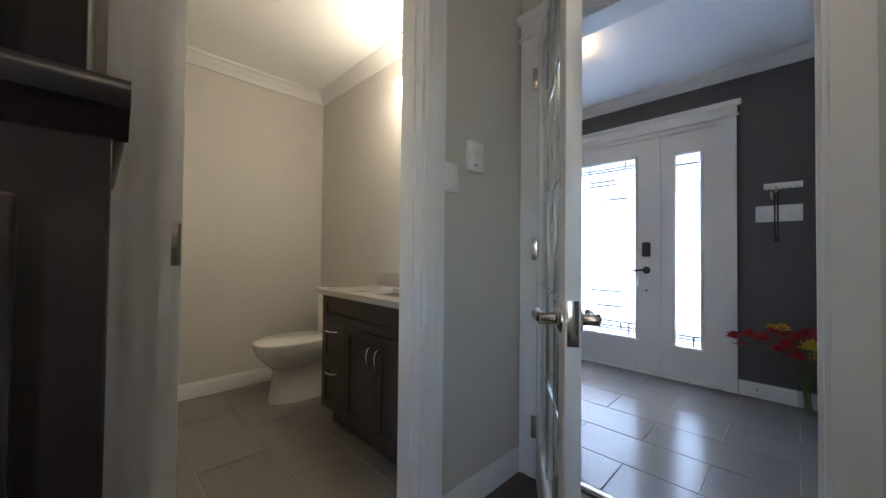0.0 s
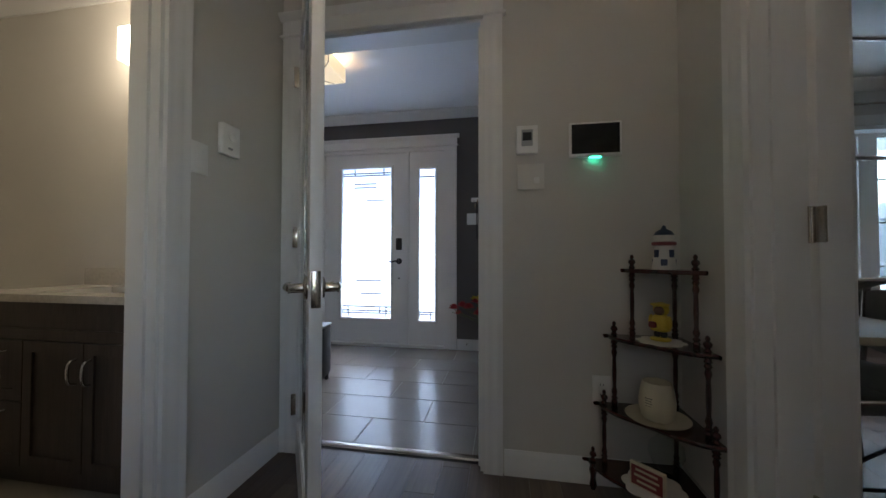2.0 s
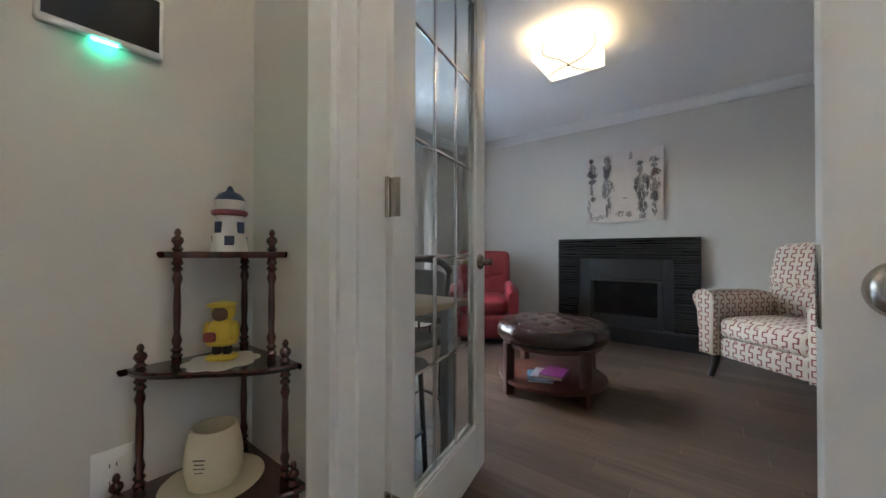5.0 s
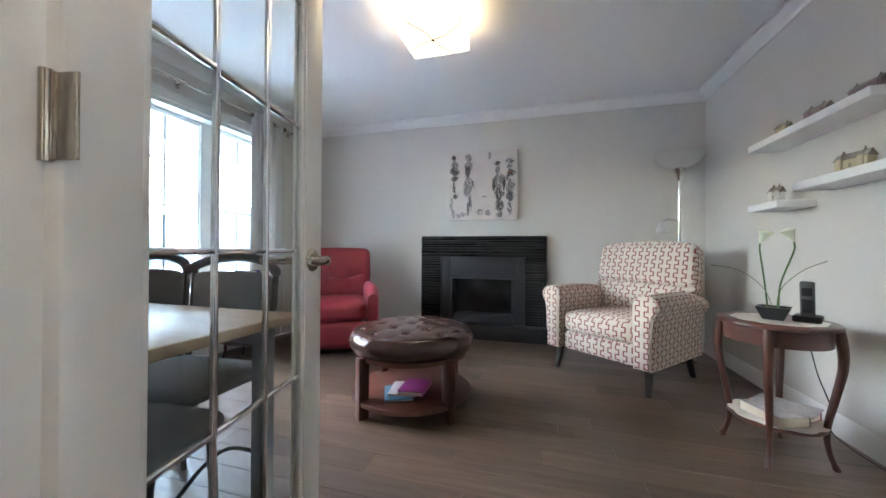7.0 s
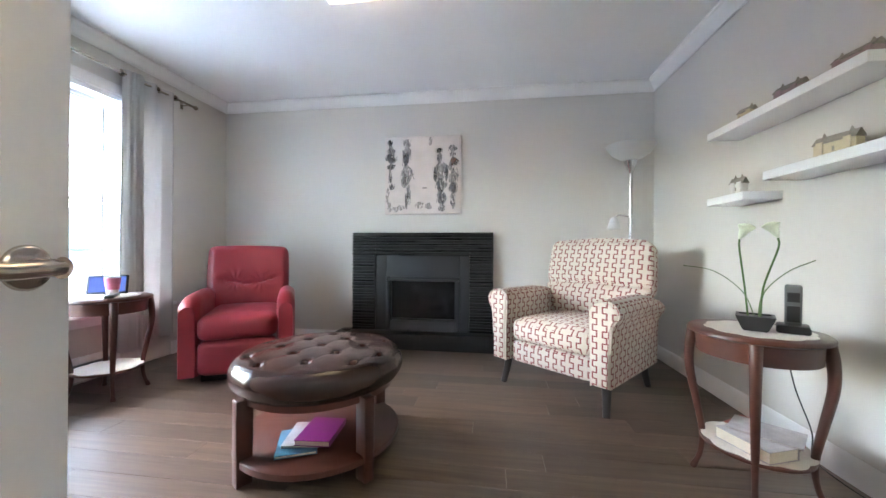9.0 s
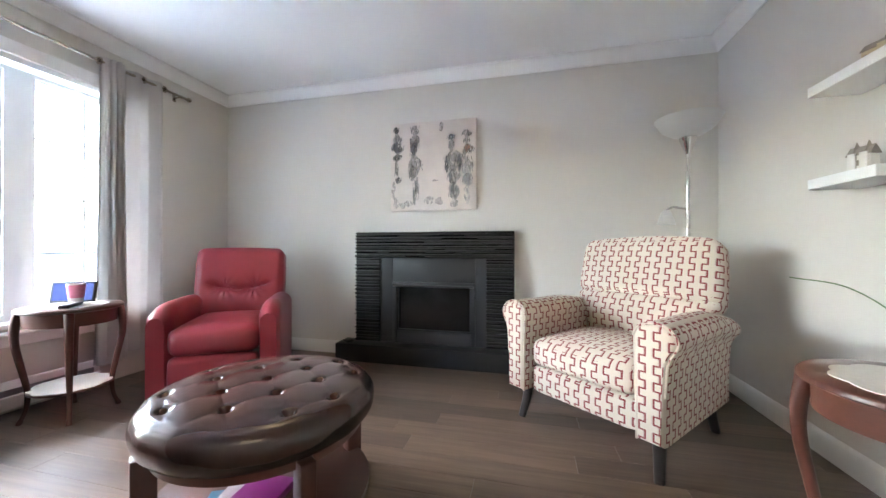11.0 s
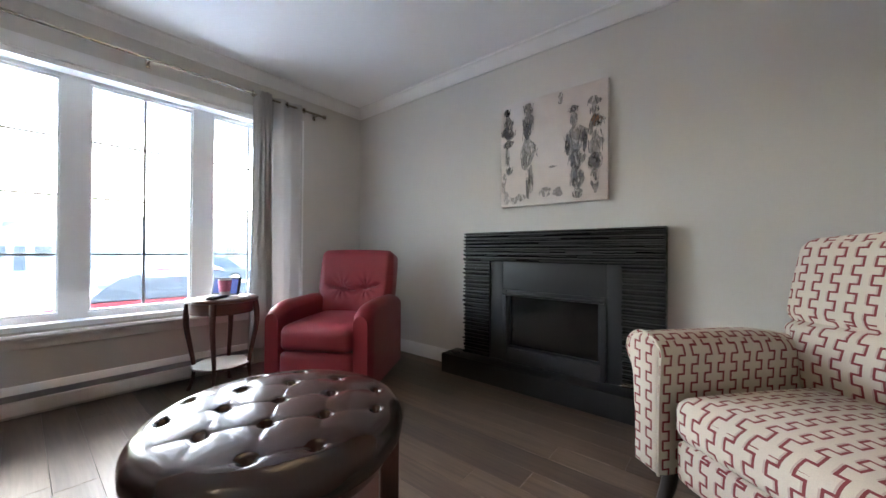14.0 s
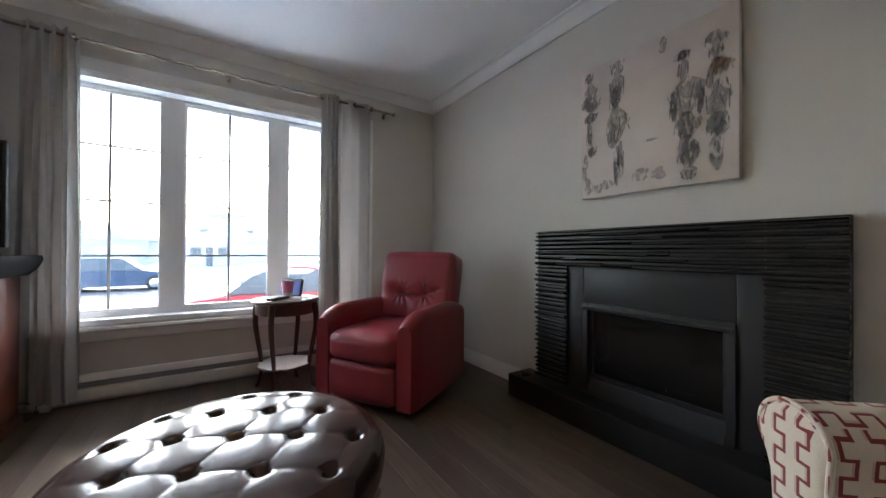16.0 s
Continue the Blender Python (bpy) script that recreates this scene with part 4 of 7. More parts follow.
def tufted_top():
    buttons = []
    s = 0.180
    for i in range(-4, 5):
        for k in range(-4, 5):
            x, y = (i + (0.5 if k % 2 else 0)) * s, k * s * 0.62
            if math.hypot(x, y) < OR - 0.055:
                buttons.append((x, y))

    def height(x, y):
        r = math.hypot(x, y)
        z = OZ - 0.012 * (r / OR) ** 2 - 0.020 * (r / OR) ** 6
        edge = min(1, max(0, (OR - 0.030 - r) / 0.035))
        d = min(math.hypot(x - a, y - b) for a, b in buttons)
        z -= (0.011 * math.exp(-d / 0.022) + 0.024 * math.exp(-(d / 0.0125) ** 2)) * edge
        u, v = x / s, y / (s * 1.24)
        p, q = (u + v) % 1.0, (u - v) % 1.0
        crease = min(p, 1 - p, q, 1 - q) * s * 0.7
        z -= (0.0012 * math.exp(-crease / 0.003) + 0.0016 * math.exp(-crease / 0.020)) * edge
        return z
    bm = bmesh.new()
    nr, na = 84, 220
    rings = []
    for k in range(nr + 1):
        r = (OR - 0.035) * k / nr
        if k == 0:
            rings.append([bm.verts.new((0, 0, height(0, 0)))])
            continue
        rings.append([bm.verts.new((r * math.cos(a), r * math.sin(a), height(r * math.cos(a), r * math.sin(a)))) for a in (2 * math.pi * i / na for i in range(na))])
    zr = OZ - 0.0200
    for j in range(1, 13):
        a0 = math.pi / 2 - math.pi * j / 12
        r = OR - 0.045 + 0.055 * math.cos(a0)
        z = zr - 0.062 + 0.062 * math.sin(a0)
        rings.append([bm.verts.new(((r + 0.0012 * math.cos(a * 18)) * math.cos(a), (r + 0.0012 * math.cos(a * 18)) * math.sin(a), z)) for a in (2 * math.pi * i / na for i in range(na))])
    for a, b in zip(rings, rings[1:]):
        for i in range(na):
            j = (i + 1) % na
            if len(a) == 1:
                bm.faces.new((a[0], b[i], b[j]))
            else:
                bm.faces.new((a[i], b[i], b[j], a[j]))
    bm.faces.new(rings[-1])
    return bm, buttons, height


bm, buttons, height = tufted_top()
cushion = part("cushion", bm, BROWN_LEATHER, ottoman, "tufted dark brown leather cushion")
for x, y in buttons:
    part("button", lathe([(0.003, -0.004), (0.0085, 0.0), (0.008, 0.003), (0.004, 0.005)], 10, m=Matrix.Translation((x, y, height(x, y) + 0.001))), BROWN_LEATHER, cushion)
part("apron", lathe([(0.28, 0.30), (0.318, 0.30), (0.318, 0.325), (0.28, 0.325)], 64), MAHOGANY, ottoman)
part("shelf", lathe([(0.335, 0.070), (0.345, 0.074), (0.345, 0.096), (0.338, 0.102)], 64), MAHOGANY, ottoman, "round red-brown wooden shelf")
for i in range(4):
    a = radians(45 + 90 * i)
    x, y = 0.325 * math.cos(a), 0.325 * math.sin(a)
    part("leg", boxes((-0.03, -0.022, 0, 0.03, 0.022, 0.325), bevel=0.004), MAHOGANY_Z, ottoman, m=pose(x, y, 0, 0, 0, 45 + 90 * i))

# ---- small cabriole tables ----


def cabriole_table(m, label):
    t = thing("side_table", m, label, "side table", "matching side tables")
    R, Z = 0.212, 0.597
    part("tabletop", lathe([(R - 0.012, Z - 0.022), (R, Z - 0.016), (R, Z - 0.006), (R - 0.006, Z)], 48), MAHOGANY, t)
    part("apron", lathe([(R - 0.036, Z - 0.095), (R - 0.030, Z - 0.095), (R - 0.026, Z - 0.022), (R - 0.034, Z - 0.022)], 48), MAHOGANY, t)
    part("shelf", lathe([(0.163, 0.150), (0.168, 0.153), (0.168, 0.162), (0.163, 0.165)], 40), MAHOGANY, t)
    for i in range(4):
        a = radians(45 + 90 * i)
        line = [(0.192, Z - 0.022), (0.204, 0.50), (0.203, 0.41), (0.180, 0.28), (0.160, 0.16), (0.166, 0.07), (0.190, 0.0)]
        pts = bend([(r * math.cos(a), r * math.sin(a), z) for r, z in line], 5)
        k = len(pts)
        part("leg", tube(pts, [0.021 - 0.011 * min(1, i2 / k * 1.25) + (0.003 if i2 > k - 3 else 0) for i2 in range(k)], 10), MAHOGANY_Z, t)
    return t


cabriole_table(pose(-0.427, -2.71, 0, 0, 0, 12), "red-brown round side table with curved legs under the shelves")
cabriole_table(pose(2.895, -3.08, 0, 0, 0, 12), "red-brown round side table with curved legs before the window")

# ---- painting ----
CANVAS = material("cream_pink_canvas", (0.62, 0.56, 0.525), 0.8, vary=0.22, scale=9, bump=0.3, bump_scale=300)


def smudge(name, color, cover):
    """Broken, see-through paint: a wash with ragged gaps."""
    m = material(name, color, 0.85, vary=0.5, scale=24, bump=0.1, bump_scale=200)
    n, l = m.node_tree.nodes, m.node_tree.links
    tc = n.new("ShaderNodeTexCoord")
    mp = n.new("ShaderNodeMapping")
    mp.inputs["Scale"].default_value = (50, 50, 22)
    gap = n.new("ShaderNodeTexNoise")
    gap.inputs["Scale"].default_value, gap.inputs["Detail"].default_value = 1.0, 6
    ramp = n.new("ShaderNodeMapRange")
    ramp.inputs["From Min"].default_value, ramp.inputs["From Max"].default_value = cover, cover + 0.30
    l.new(tc.outputs["Object"], mp.inputs["Vector"])
    l.new(mp.outputs[0], gap.inputs["Vector"])
    l.new(gap.outputs["Fac"], ramp.inputs["Value"])
    l.new(ramp.outputs[0], n["Principled BSDF"].inputs["Alpha"])
    return m


INK = smudge("smudged_grey_paint", (0.12, 0.118, 0.13), 0.33)
painting = thing("painting", pose(1.205, LY0 + 0.004, 0), "cream canvas with four smudged grey upright shapes, unframed", "painting")
part("canvas", boxes((-0.36, 0, 1.225, 0.36, 0.032, 1.95), bevel=0.003), CANVAS, painting)

# ---- floor lamp ----
lampx, lampy = -0.515, -4.15
torch = thing("floor_lamp", pose(lampx, lampy, 0), "brushed steel floor lamp with a frosted bowl and reading arm", "floor lamp")
part("base", lathe([(0.13, 0), (0.13, 0.012), (0.11, 0.02), (0.02, 0.03)], 36), NICKEL, torch)
part("pole", tube([(0, 0, 0.025), (0, 0, 1.53)], 0.0125, 14), CHROME, torch)
part("cup", lathe([(0.013, 1.50), (0.02, 1.52), (0.045, 1.585), (0.05, 1.60), (0.03, 1.61)], 28), CHROME, torch)
BOWL = material("white_frosted_bowl", (0.58, 0.585, 0.58), 0.35, vary=0.03)
part("bowl", lathe([(0.03, 1.605), (0.09, 1.622), (0.14, 1.655), (0.178, 1.715), (0.182, 1.72), (0.172, 1.715), (0.136, 1.665), (0.085, 1.632), (0.03, 1.615)], 40), BOWL, torch, "white frosted glass bowl")
arm = part("arm", tube(bend([(0, 0, 1.16), (0.05, 0.02, 1.165), (0.10, 0.04, 1.17), (0.135, 0.05, 1.15)], 6), 0.007, 10), CHROME, torch)
part("reading_shade", lathe([(0.018, 1.15), (0.03, 1.13), (0.052, 1.06), (0.048, 1.06), (0.026, 1.125)], 24, m=Matrix.Translation((0.14, 0.055, 0))), BOWL, arm, "small white glass shade")

# ---- floating shelves ----
SHELF = material("white_lacquer", (0.78, 0.79, 0.80), 0.4, vary=0.02, scale=6)


def floating_shelf(y0, y1, z, label):
    s = thing("floating_shelf", pose(LX0, 0, 0), label, "shelf", "floating shelves")
    part("board", boxes((0, y0, z - 0.040, 0.175, y1, z), bevel=0.002), SHELF, s)


floating_shelf(-3.40, -2.545, 1.556, "long white floating shelf, the highest")
floating_shelf(-2.99, -2.13, 1.254, "long white floating shelf, the middle one")
floating_shelf(-3.40, -3.115, 1.187, "short white floating shelf, the lowest")

# ---- ceiling lights ----
LINEN = material("lit_linen_shade", (0.85, 0.75, 0.58), 0.8, vary=0.05, scale=40, emit=(1.0, 0.80, 0.50), power=0.05)


def ceiling_light(m, z, label):
    c = thing("ceiling_light", m, label, "ceiling light", "square ceiling lights")
    part("canopy", lathe([(0.08, z - 0.03), (0.09, z - 0.02), (0.09, z)], 32), NICKEL, c)
    sh = bmesh.new()
    a = 0.185
    for q in ((-a, -a, a, -a + 0.004), (-a, a - 0.004, a, a), (-a, -a + 0.004, -a + 0.004, a - 0.004), (a - 0.004, -a + 0.004, a, a - 0.004)):
        box(sh, q[0], q[1], z - 0.17, q[2], q[3], z - 0.06)
    box(sh, -a + 0.004, -a + 0.004, z - 0.168, a - 0.004, a - 0.004, z - 0.164)
    part("shade", sh, LINEN, c, "square cream fabric shade, lit")
    w = bmesh.new()
    for s in (-1, 1):
        tube(bend([(s * (a + 0.004), -0.10 * s, z - 0.09), (s * (a + 0.004), -0.10 * s, z - 0.165), (s * a * 0.5, -0.03 * s, z - 0.176), (0, 0, z - 0.178)], 5), 0.004, 8, w)
        tube(bend([(0.10 * s, s * (a + 0.004), z - 0.09), (0.10 * s, s * (a + 0.004), z - 0.165), (0.03 * s, s * a * 0.5, z - 0.176), (0, 0, z - 0.178)], 5), 0.004, 8, w)
    lathe([(0.004, z - 0.19), (0.012, z - 0.184), (0.012, z - 0.176), (0.006, z - 0.172)], 12, w)
    part("wire_bracket", w, NICKEL, c)


ceiling_light(pose(1.23, -2.78, 0), LZ, "square cream ceiling light, switched on, in the living room")
ceiling_light(pose(2.32, 1.22, 0), FZ, "square cream ceiling light, switched on, in the foyer")
ceiling_light(pose(0.12, -0.22, 0), FZ, "square cream ceiling light, switched on, in the hall")

# ---- outdoors ----
SNOW = material("snow", (0.87, 0.885, 0.90), 0.9, vary=0.05, scale=0.6, bump=0.3, bump_scale=12)
structure("ground", boxes((FX + 0.5, -400, -1.1, 600, 400, -0.87)), SNOW, "snow-covered ground across the street", "ground")

# ---- living room: curtains ----
def sheer_material(name, color, rough, through_color, low, high):
    """Cloth that lets some daylight through."""
    m = bpy.data.materials.new(name)
    m.use_nodes = True
    n, l = m.node_tree.nodes, m.node_tree.links
    p = n["Principled BSDF"]
    p.inputs["Base Color"].default_value = (*color, 1)
    p.inputs["Roughness"].default_value = rough
    tr = n.new("ShaderNodeBsdfTranslucent")
    tr.inputs["Color"].default_value = (*through_color, 1)
    mix = n.new("ShaderNodeMixShader")
    noise_tex = n.new("ShaderNodeTexNoise")
    noise_tex.inputs["Scale"].default_value = 30
    rng = n.new("ShaderNodeMapRange")
    rng.inputs["To Min"].default_value, rng.inputs["To Max"].default_value = low, high
    l.new(noise_tex.outputs["Fac"], rng.inputs["Value"])
    l.new(rng.outputs[0], mix.inputs[0])
    l.new(p.outputs[0], mix.inputs[1])
    l.new(tr.outputs[0], mix.inputs[2])
    l.new(mix.outputs[0], n["Material Output"].inputs["Surface"])
    return m


SHEER = sheer_material("grey_sheer_fabric", (0.55, 0.53, 0.52), 0.7, (0.40, 0.39, 0.385), 0.35, 0.55)
CURTAIN = sheer_material("grey_satin_curtain", (0.58, 0.565, 0.555), 0.28, (0.42, 0.41, 0.405), 0.20, 0.36)


def curtain_sheet(y0, y1, z0, z1, folds, depth, spread, seed, x=0.0):
    """A hanging cloth with deep folds that open out towards the hem; thickness 3 mm."""
    rng = random.Random(seed)
    ph = [rng.uniform(0, 6.28) for _ in range(4)]
    bm = bmesh.new()
    nu, nv = folds * 14, 40
    sides = []
    for side in (0, 1):
        grid = []
        for k in range(nv + 1):
            t = k / nv
            row = []
            for i in range(nu + 1):
                u = i / nu
                c = (y0 + y1) / 2
                w = (y1 - y0) * (1 + spread * t)
                a = u * folds * 2 * math.pi
                dx = depth * math.sin(a + 0.5 * t * math.sin(ph[0] + u * 3)) * (0.75 + 0.25 * math.sin(ph[1] + u * 7 + t * 2))
                dy = 0.25 * depth * math.sin(2 * a + ph[2]) + 0.012 * t * math.sin(ph[3] + 5 * u + 3 * t)
                row.append(bm.verts.new((x + dx + 0.003 * side, c + (u - 0.5) * w + dy, z1 + (z0 - z1) * t + (0.004 * math.sin(a) if k == nv else 0))))
            grid.append(row)
        for a, b in zip(grid, grid[1:]):
            for i in range(nu):
                bm.faces.new((a[i], a[i + 1], b[i + 1], b[i]))
        sides.append(grid)
    f, g = sides
    for i in range(nu):
        bm.faces.new((f[0][i], f[0][i + 1], g[0][i + 1], g[0][i]))
        bm.faces.new((f[nv][i], f[nv][i + 1], g[nv][i + 1], g[nv][i]))
    for k in range(nv):
        bm.faces.new((f[k][0], f[k + 1][0], g[k + 1][0], g[k][0]))
        bm.faces.new((f[k][nu], f[k + 1][nu], g[k + 1][nu], g[k][nu]))
    return bm


RODX, RODZ = LX1 - 0.085, 2.135
rod = thing("curtain_rod", pose(RODX, 0, RODZ), "thin brushed metal curtain rod above the window", "curtain rod")
part("rod", tube([(0, -3.99, 0), (0, -1.28, 0)], 0.0095, 12), NICKEL, rod)
for y in (-3.99, -1.28):
    part("finial", lathe([(0.008, -0.012), (0.017, -0.008), (0.020, 0.0), (0.017, 0.010), (0.006, 0.016)], 16, m=Matrix.Translation((0, y, 0)) @ Matrix.Rotation(radians(90), 4, "X")), NICKEL, rod)
for y in (-3.93, -2.745, -1.40):
    br = boxes((0.075, y - 0.012, -0.03, 0.0845, y + 0.012, 0.03), bevel=0.002)
    tube([(0.076, y, 0), (0.0, y, -0.002)], 0.006, 8, br)
    lathe([(0.010, -0.012), (0.013, 0.0), (0.010, 0.012)], 12, br, Matrix.Translation((0, y, 0)) @ Matrix.Rotation(radians(90), 4, "X"))
    part("bracket", br, NICKEL, rod)


def curtain(y0, y1, y2, label, seed):
    c = thing("curtain", pose(RODX, 0, 0), label, "curtain", "grey window curtains")
    part("drape", curtain_sheet(y0, y1, 0.05 if y0 > -3 else 0.15, RODZ + 0.035, 4, 0.048, 0.40 if y0 > -3 else 0.25, seed), CURTAIN, c, "grey satin drape in deep folds")
    part("sheer_panel", curtain_sheet(y1, y2, 0.19, RODZ + 0.03, 2, 0.022, 0.05, seed + 1), SHEER, c, "thin light-grey sheer part, lit from behind")
    for y in (y0 + 0.01, y1, (y1 + y2) / 2, y2 - 0.01):
        part("grommet", lathe([(0.014, -0.005), (0.024, -0.005), (0.024, 0.005), (0.014, 0.005), (0.014, -0.005)], 20, m=Matrix.Translation((0, y, RODZ)) @ Matrix.Rotation(radians(80), 4, "X")), NICKEL, c)


curtain(-3.38, -3.50, -3.78, "grey curtain drawn to the side, beside the recliner", 3)
curtain(-2.00, -1.80, -1.52, "grey curtain drawn to the side, beside the television", 8)

# painting: four smudged upright shapes and loose washes on the canvas
WASH = smudge("pale_grey_wash", (0.36, 0.335, 0.325), 0.33)
PALE = smudge("pale_pink_grey_wash", (0.47, 0.42, 0.40), 0.42)
RUST = smudge("rust_paint", (0.30, 0.16, 0.10), 0.3)


def stroke(cx, za, zb, half, lean, mat, rng, y):
    """One ragged upright brush stroke, under a millimetre thick."""
    bm = bmesh.new()
    n, ph = 14, rng.uniform(0, 6.28)
    rows = []
    for i in range(n + 1):
        t = i / n
        h = half * (math.sin(math.pi * min(0.96, max(0.04, t))) ** 0.5) * (0.85 + 0.15 * math.sin(11 * t + ph)) + rng.uniform(0, 0.0012)
        mid = cx + lean * (t - 0.5) + 0.15 * half * math.sin(6 * t + ph)
        z = za + (zb - za) * t
        rows.append((bm.verts.new((mid - h, y, z)), bm.verts.new((mid + h, y, z + rng.uniform(-0.002, 0.002))), bm.verts.new((mid + h, y - 0.0006, z)), bm.verts.new((mid - h, y - 0.0006, z))))
    for p, q in zip(rows, rows[1:]):
        bm.faces.new((p[0], p[1], q[1], q[0]))
        bm.faces.new((p[1], p[2], q[2], q[1]))
        bm.faces.new((p[3], p[0], q[0], q[3]))
    part("brush_stroke", bm, mat, painting)


def daub(cx, z0, z1, w, mat, seed, y=0.0335):
    """A patch of thin paint with narrow darker strokes along its sides and across it."""
    rng = random.Random(seed)
    if mat is PALE:
        stroke(cx, z0, z1, w, 0, PALE, rng, y)
        return
    w *= 1.25
    stroke(cx, z0, z1, w, 0, WASH, rng, y)
    if mat is not WASH:
        stroke(cx + rng.uniform(-0.1, 0.1) * w, z0 + 0.06 * (z1 - z0), z1 - 0.05 * (z1 - z0), w * 0.75, 0, mat, rng, y + 0.0008)
    for k in range(4):
        off = (-0.85, 0.85, -0.3, 0.35)[k] * w
        stroke(cx + off, z0 + (z1 - z0) * rng.uniform(0, 0.3), z1 - (z1 - z0) * rng.uniform(0.05, 0.35), rng.uniform(0.002, 0.0045), rng.uniform(-0.5, 0.5) * w, INK, rng, y + 0.0016)


PATCHES = [(0.312, 1.865, 1.925, 0.020, INK), (0.300, 1.77, 1.865, 0.030, WASH), (0.300, 1.70, 1.80, 0.048, INK), (0.302, 1.64, 1.70, 0.034, INK), (0.308, 1.49, 1.65, 0.013, WASH), (0.292, 1.45, 1.51, 0.020, INK), (0.335, 1.32, 1.47, 0.022, PALE), (0.315, 1.24, 1.34, 0.030, PALE),
           (0.148, 1.845, 1.925, 0.030, WASH), (0.150, 1.72, 1.86, 0.034, WASH), (0.160, 1.67, 1.80, 0.026, INK), (0.150, 1.50, 1.69, 0.050, WASH), (0.170, 1.47, 1.60, 0.026, WASH), (0.130, 1.31, 1.50, 0.014, WASH), (0.150, 1.27, 1.48, 0.011, WASH),
           (-0.155, 1.79, 1.835, 0.026, INK), (-0.160, 1.70, 1.79, 0.018, WASH), (-0.170, 1.54, 1.71, 0.062, WASH), (-0.120, 1.52, 1.66, 0.012, INK), (-0.225, 1.52, 1.68, 0.012, INK), (-0.178, 1.43, 1.56, 0.046, INK), (-0.178, 1.30, 1.45, 0.038, INK), (-0.182, 1.245, 1.31, 0.026, WASH),
           (-0.282, 1.80, 1.86, 0.034, WASH), (-0.282, 1.75, 1.80, 0.022, WASH), (-0.298, 1.67, 1.75, 0.036, RUST), (-0.285, 1.60, 1.73, 0.030, WASH), (-0.290, 1.50, 1.62, 0.038, WASH), (-0.290, 1.41, 1.52, 0.036, INK), (-0.285, 1.27, 1.43, 0.020, WASH),
           (0.03, 1.275, 1.34, 0.05, PALE), (0.200, 1.265, 1.31, 0.05, PALE), (-0.075, 1.86, 1.94, 0.020, PALE), (-0.02, 1.46, 1.475, 0.03, PALE), (-0.06, 1.27, 1.33, 0.04, PALE), (0.25, 1.245, 1.29, 0.05, PALE)]
for k, (cx, z0, z1, w, mat) in enumerate(PATCHES):
    daub(cx, z0, z1, w, mat, 40 + k, 0.0335 + 0.0003 * (k % 3))

# ---- things on the shelves and small tables ----
LACE = material("cream_crochet", (0.62, 0.59, 0.54), 0.95, vary=0.15, scale=60, bump=0.6, bump_scale=300)
BEIGE = material("beige_glazed_clay", (0.52, 0.45, 0.30), 0.45, vary=0.2, scale=40)
ROOFTONE = material("grey_roof_glaze", (0.27, 0.24, 0.20), 0.5, vary=0.3, scale=50)
PINKTONE = material("dusty_pink_glaze", (0.33, 0.23, 0.23), 0.5, vary=0.25, scale=50)
WHITE_CLAY = material("white_glazed_clay", (0.66, 0.64, 0.60), 0.35, vary=0.08, scale=40)


def doily(m, r, label, scallops=9):
    bm = bmesh.new()
    n = scallops * 12
    top = [bm.verts.new(((r + 0.012 * abs(math.sin(scallops * math.pi * i / n)) - 0.012) * math.cos(2 * math.pi * i / n), (r + 0.012 * abs(math.sin(scallops * math.pi * i / n)) - 0.012) * math.sin(2 * math.pi * i / n), 0.0025)) for i in range(n)]
    low = [bm.verts.new((v.co.x, v.co.y, 0.0002)) for v in top]
    bm.faces.new(top)
    bm.faces.new(low[::-1])
    for i in range(n):
        bm.faces.new((top[i], low[i], low[(i + 1) % n], top[(i + 1) % n]))
    d = thing("doily", m, label, "doily", "crocheted doilies")
    part("lace", bm, LACE, d)
    for i in range(scallops):
        a = 2 * math.pi * (i + 0.5) / scallops
        part("petal_motif", lathe([(0.012, 0.0026), (0.016, 0.0036), (0.012, 0.0042)], 10, m=Matrix.Translation((0.68 * r * math.cos(a), 0.68 * r * math.sin(a), 0))), LACE, d)
    return d


def small_house(m, wall_mat, w, h, gables, label):
    t = thing("house_ornament", m, label, "ornament", "miniature houses")
    bm = boxes((-w / 2, -0.018, 0, w / 2, 0.018, h * 0.55), bevel=0.002)
    part("wall", bm, wall_mat, t)
    rf = bmesh.new()
    sweep([(-0.022, 0), (0.022, 0), (0, h * 0.3)], (-w / 2 - 0.003, 0, h * 0.55), (w / 2 + 0.003, 0, h * 0.55), (0, 1, 0), rf)
    part("roof", rf, ROOFTONE, t)
    for g in gables:
        gb = boxes((g - 0.012, -0.022, 0, g + 0.012, 0.023, h * 0.62), bevel=0.001)
        part("gable", gb, wall_mat, t)
        sp = lathe([(0.016, h * 0.62), (0.010, h * 0.8), (0.0015, h)], 4, m=Matrix.Translation((g, 0, 0)))
        part("gable_roof", sp, ROOFTONE, t)
    for i in range(3):
        x = -w / 2 + w * (i + 0.5) / 3
        part("window", boxes((x - 0.004, 0.0185, h * 0.2, x + 0.004, 0.0195, h * 0.38)), ROOFTONE, t)


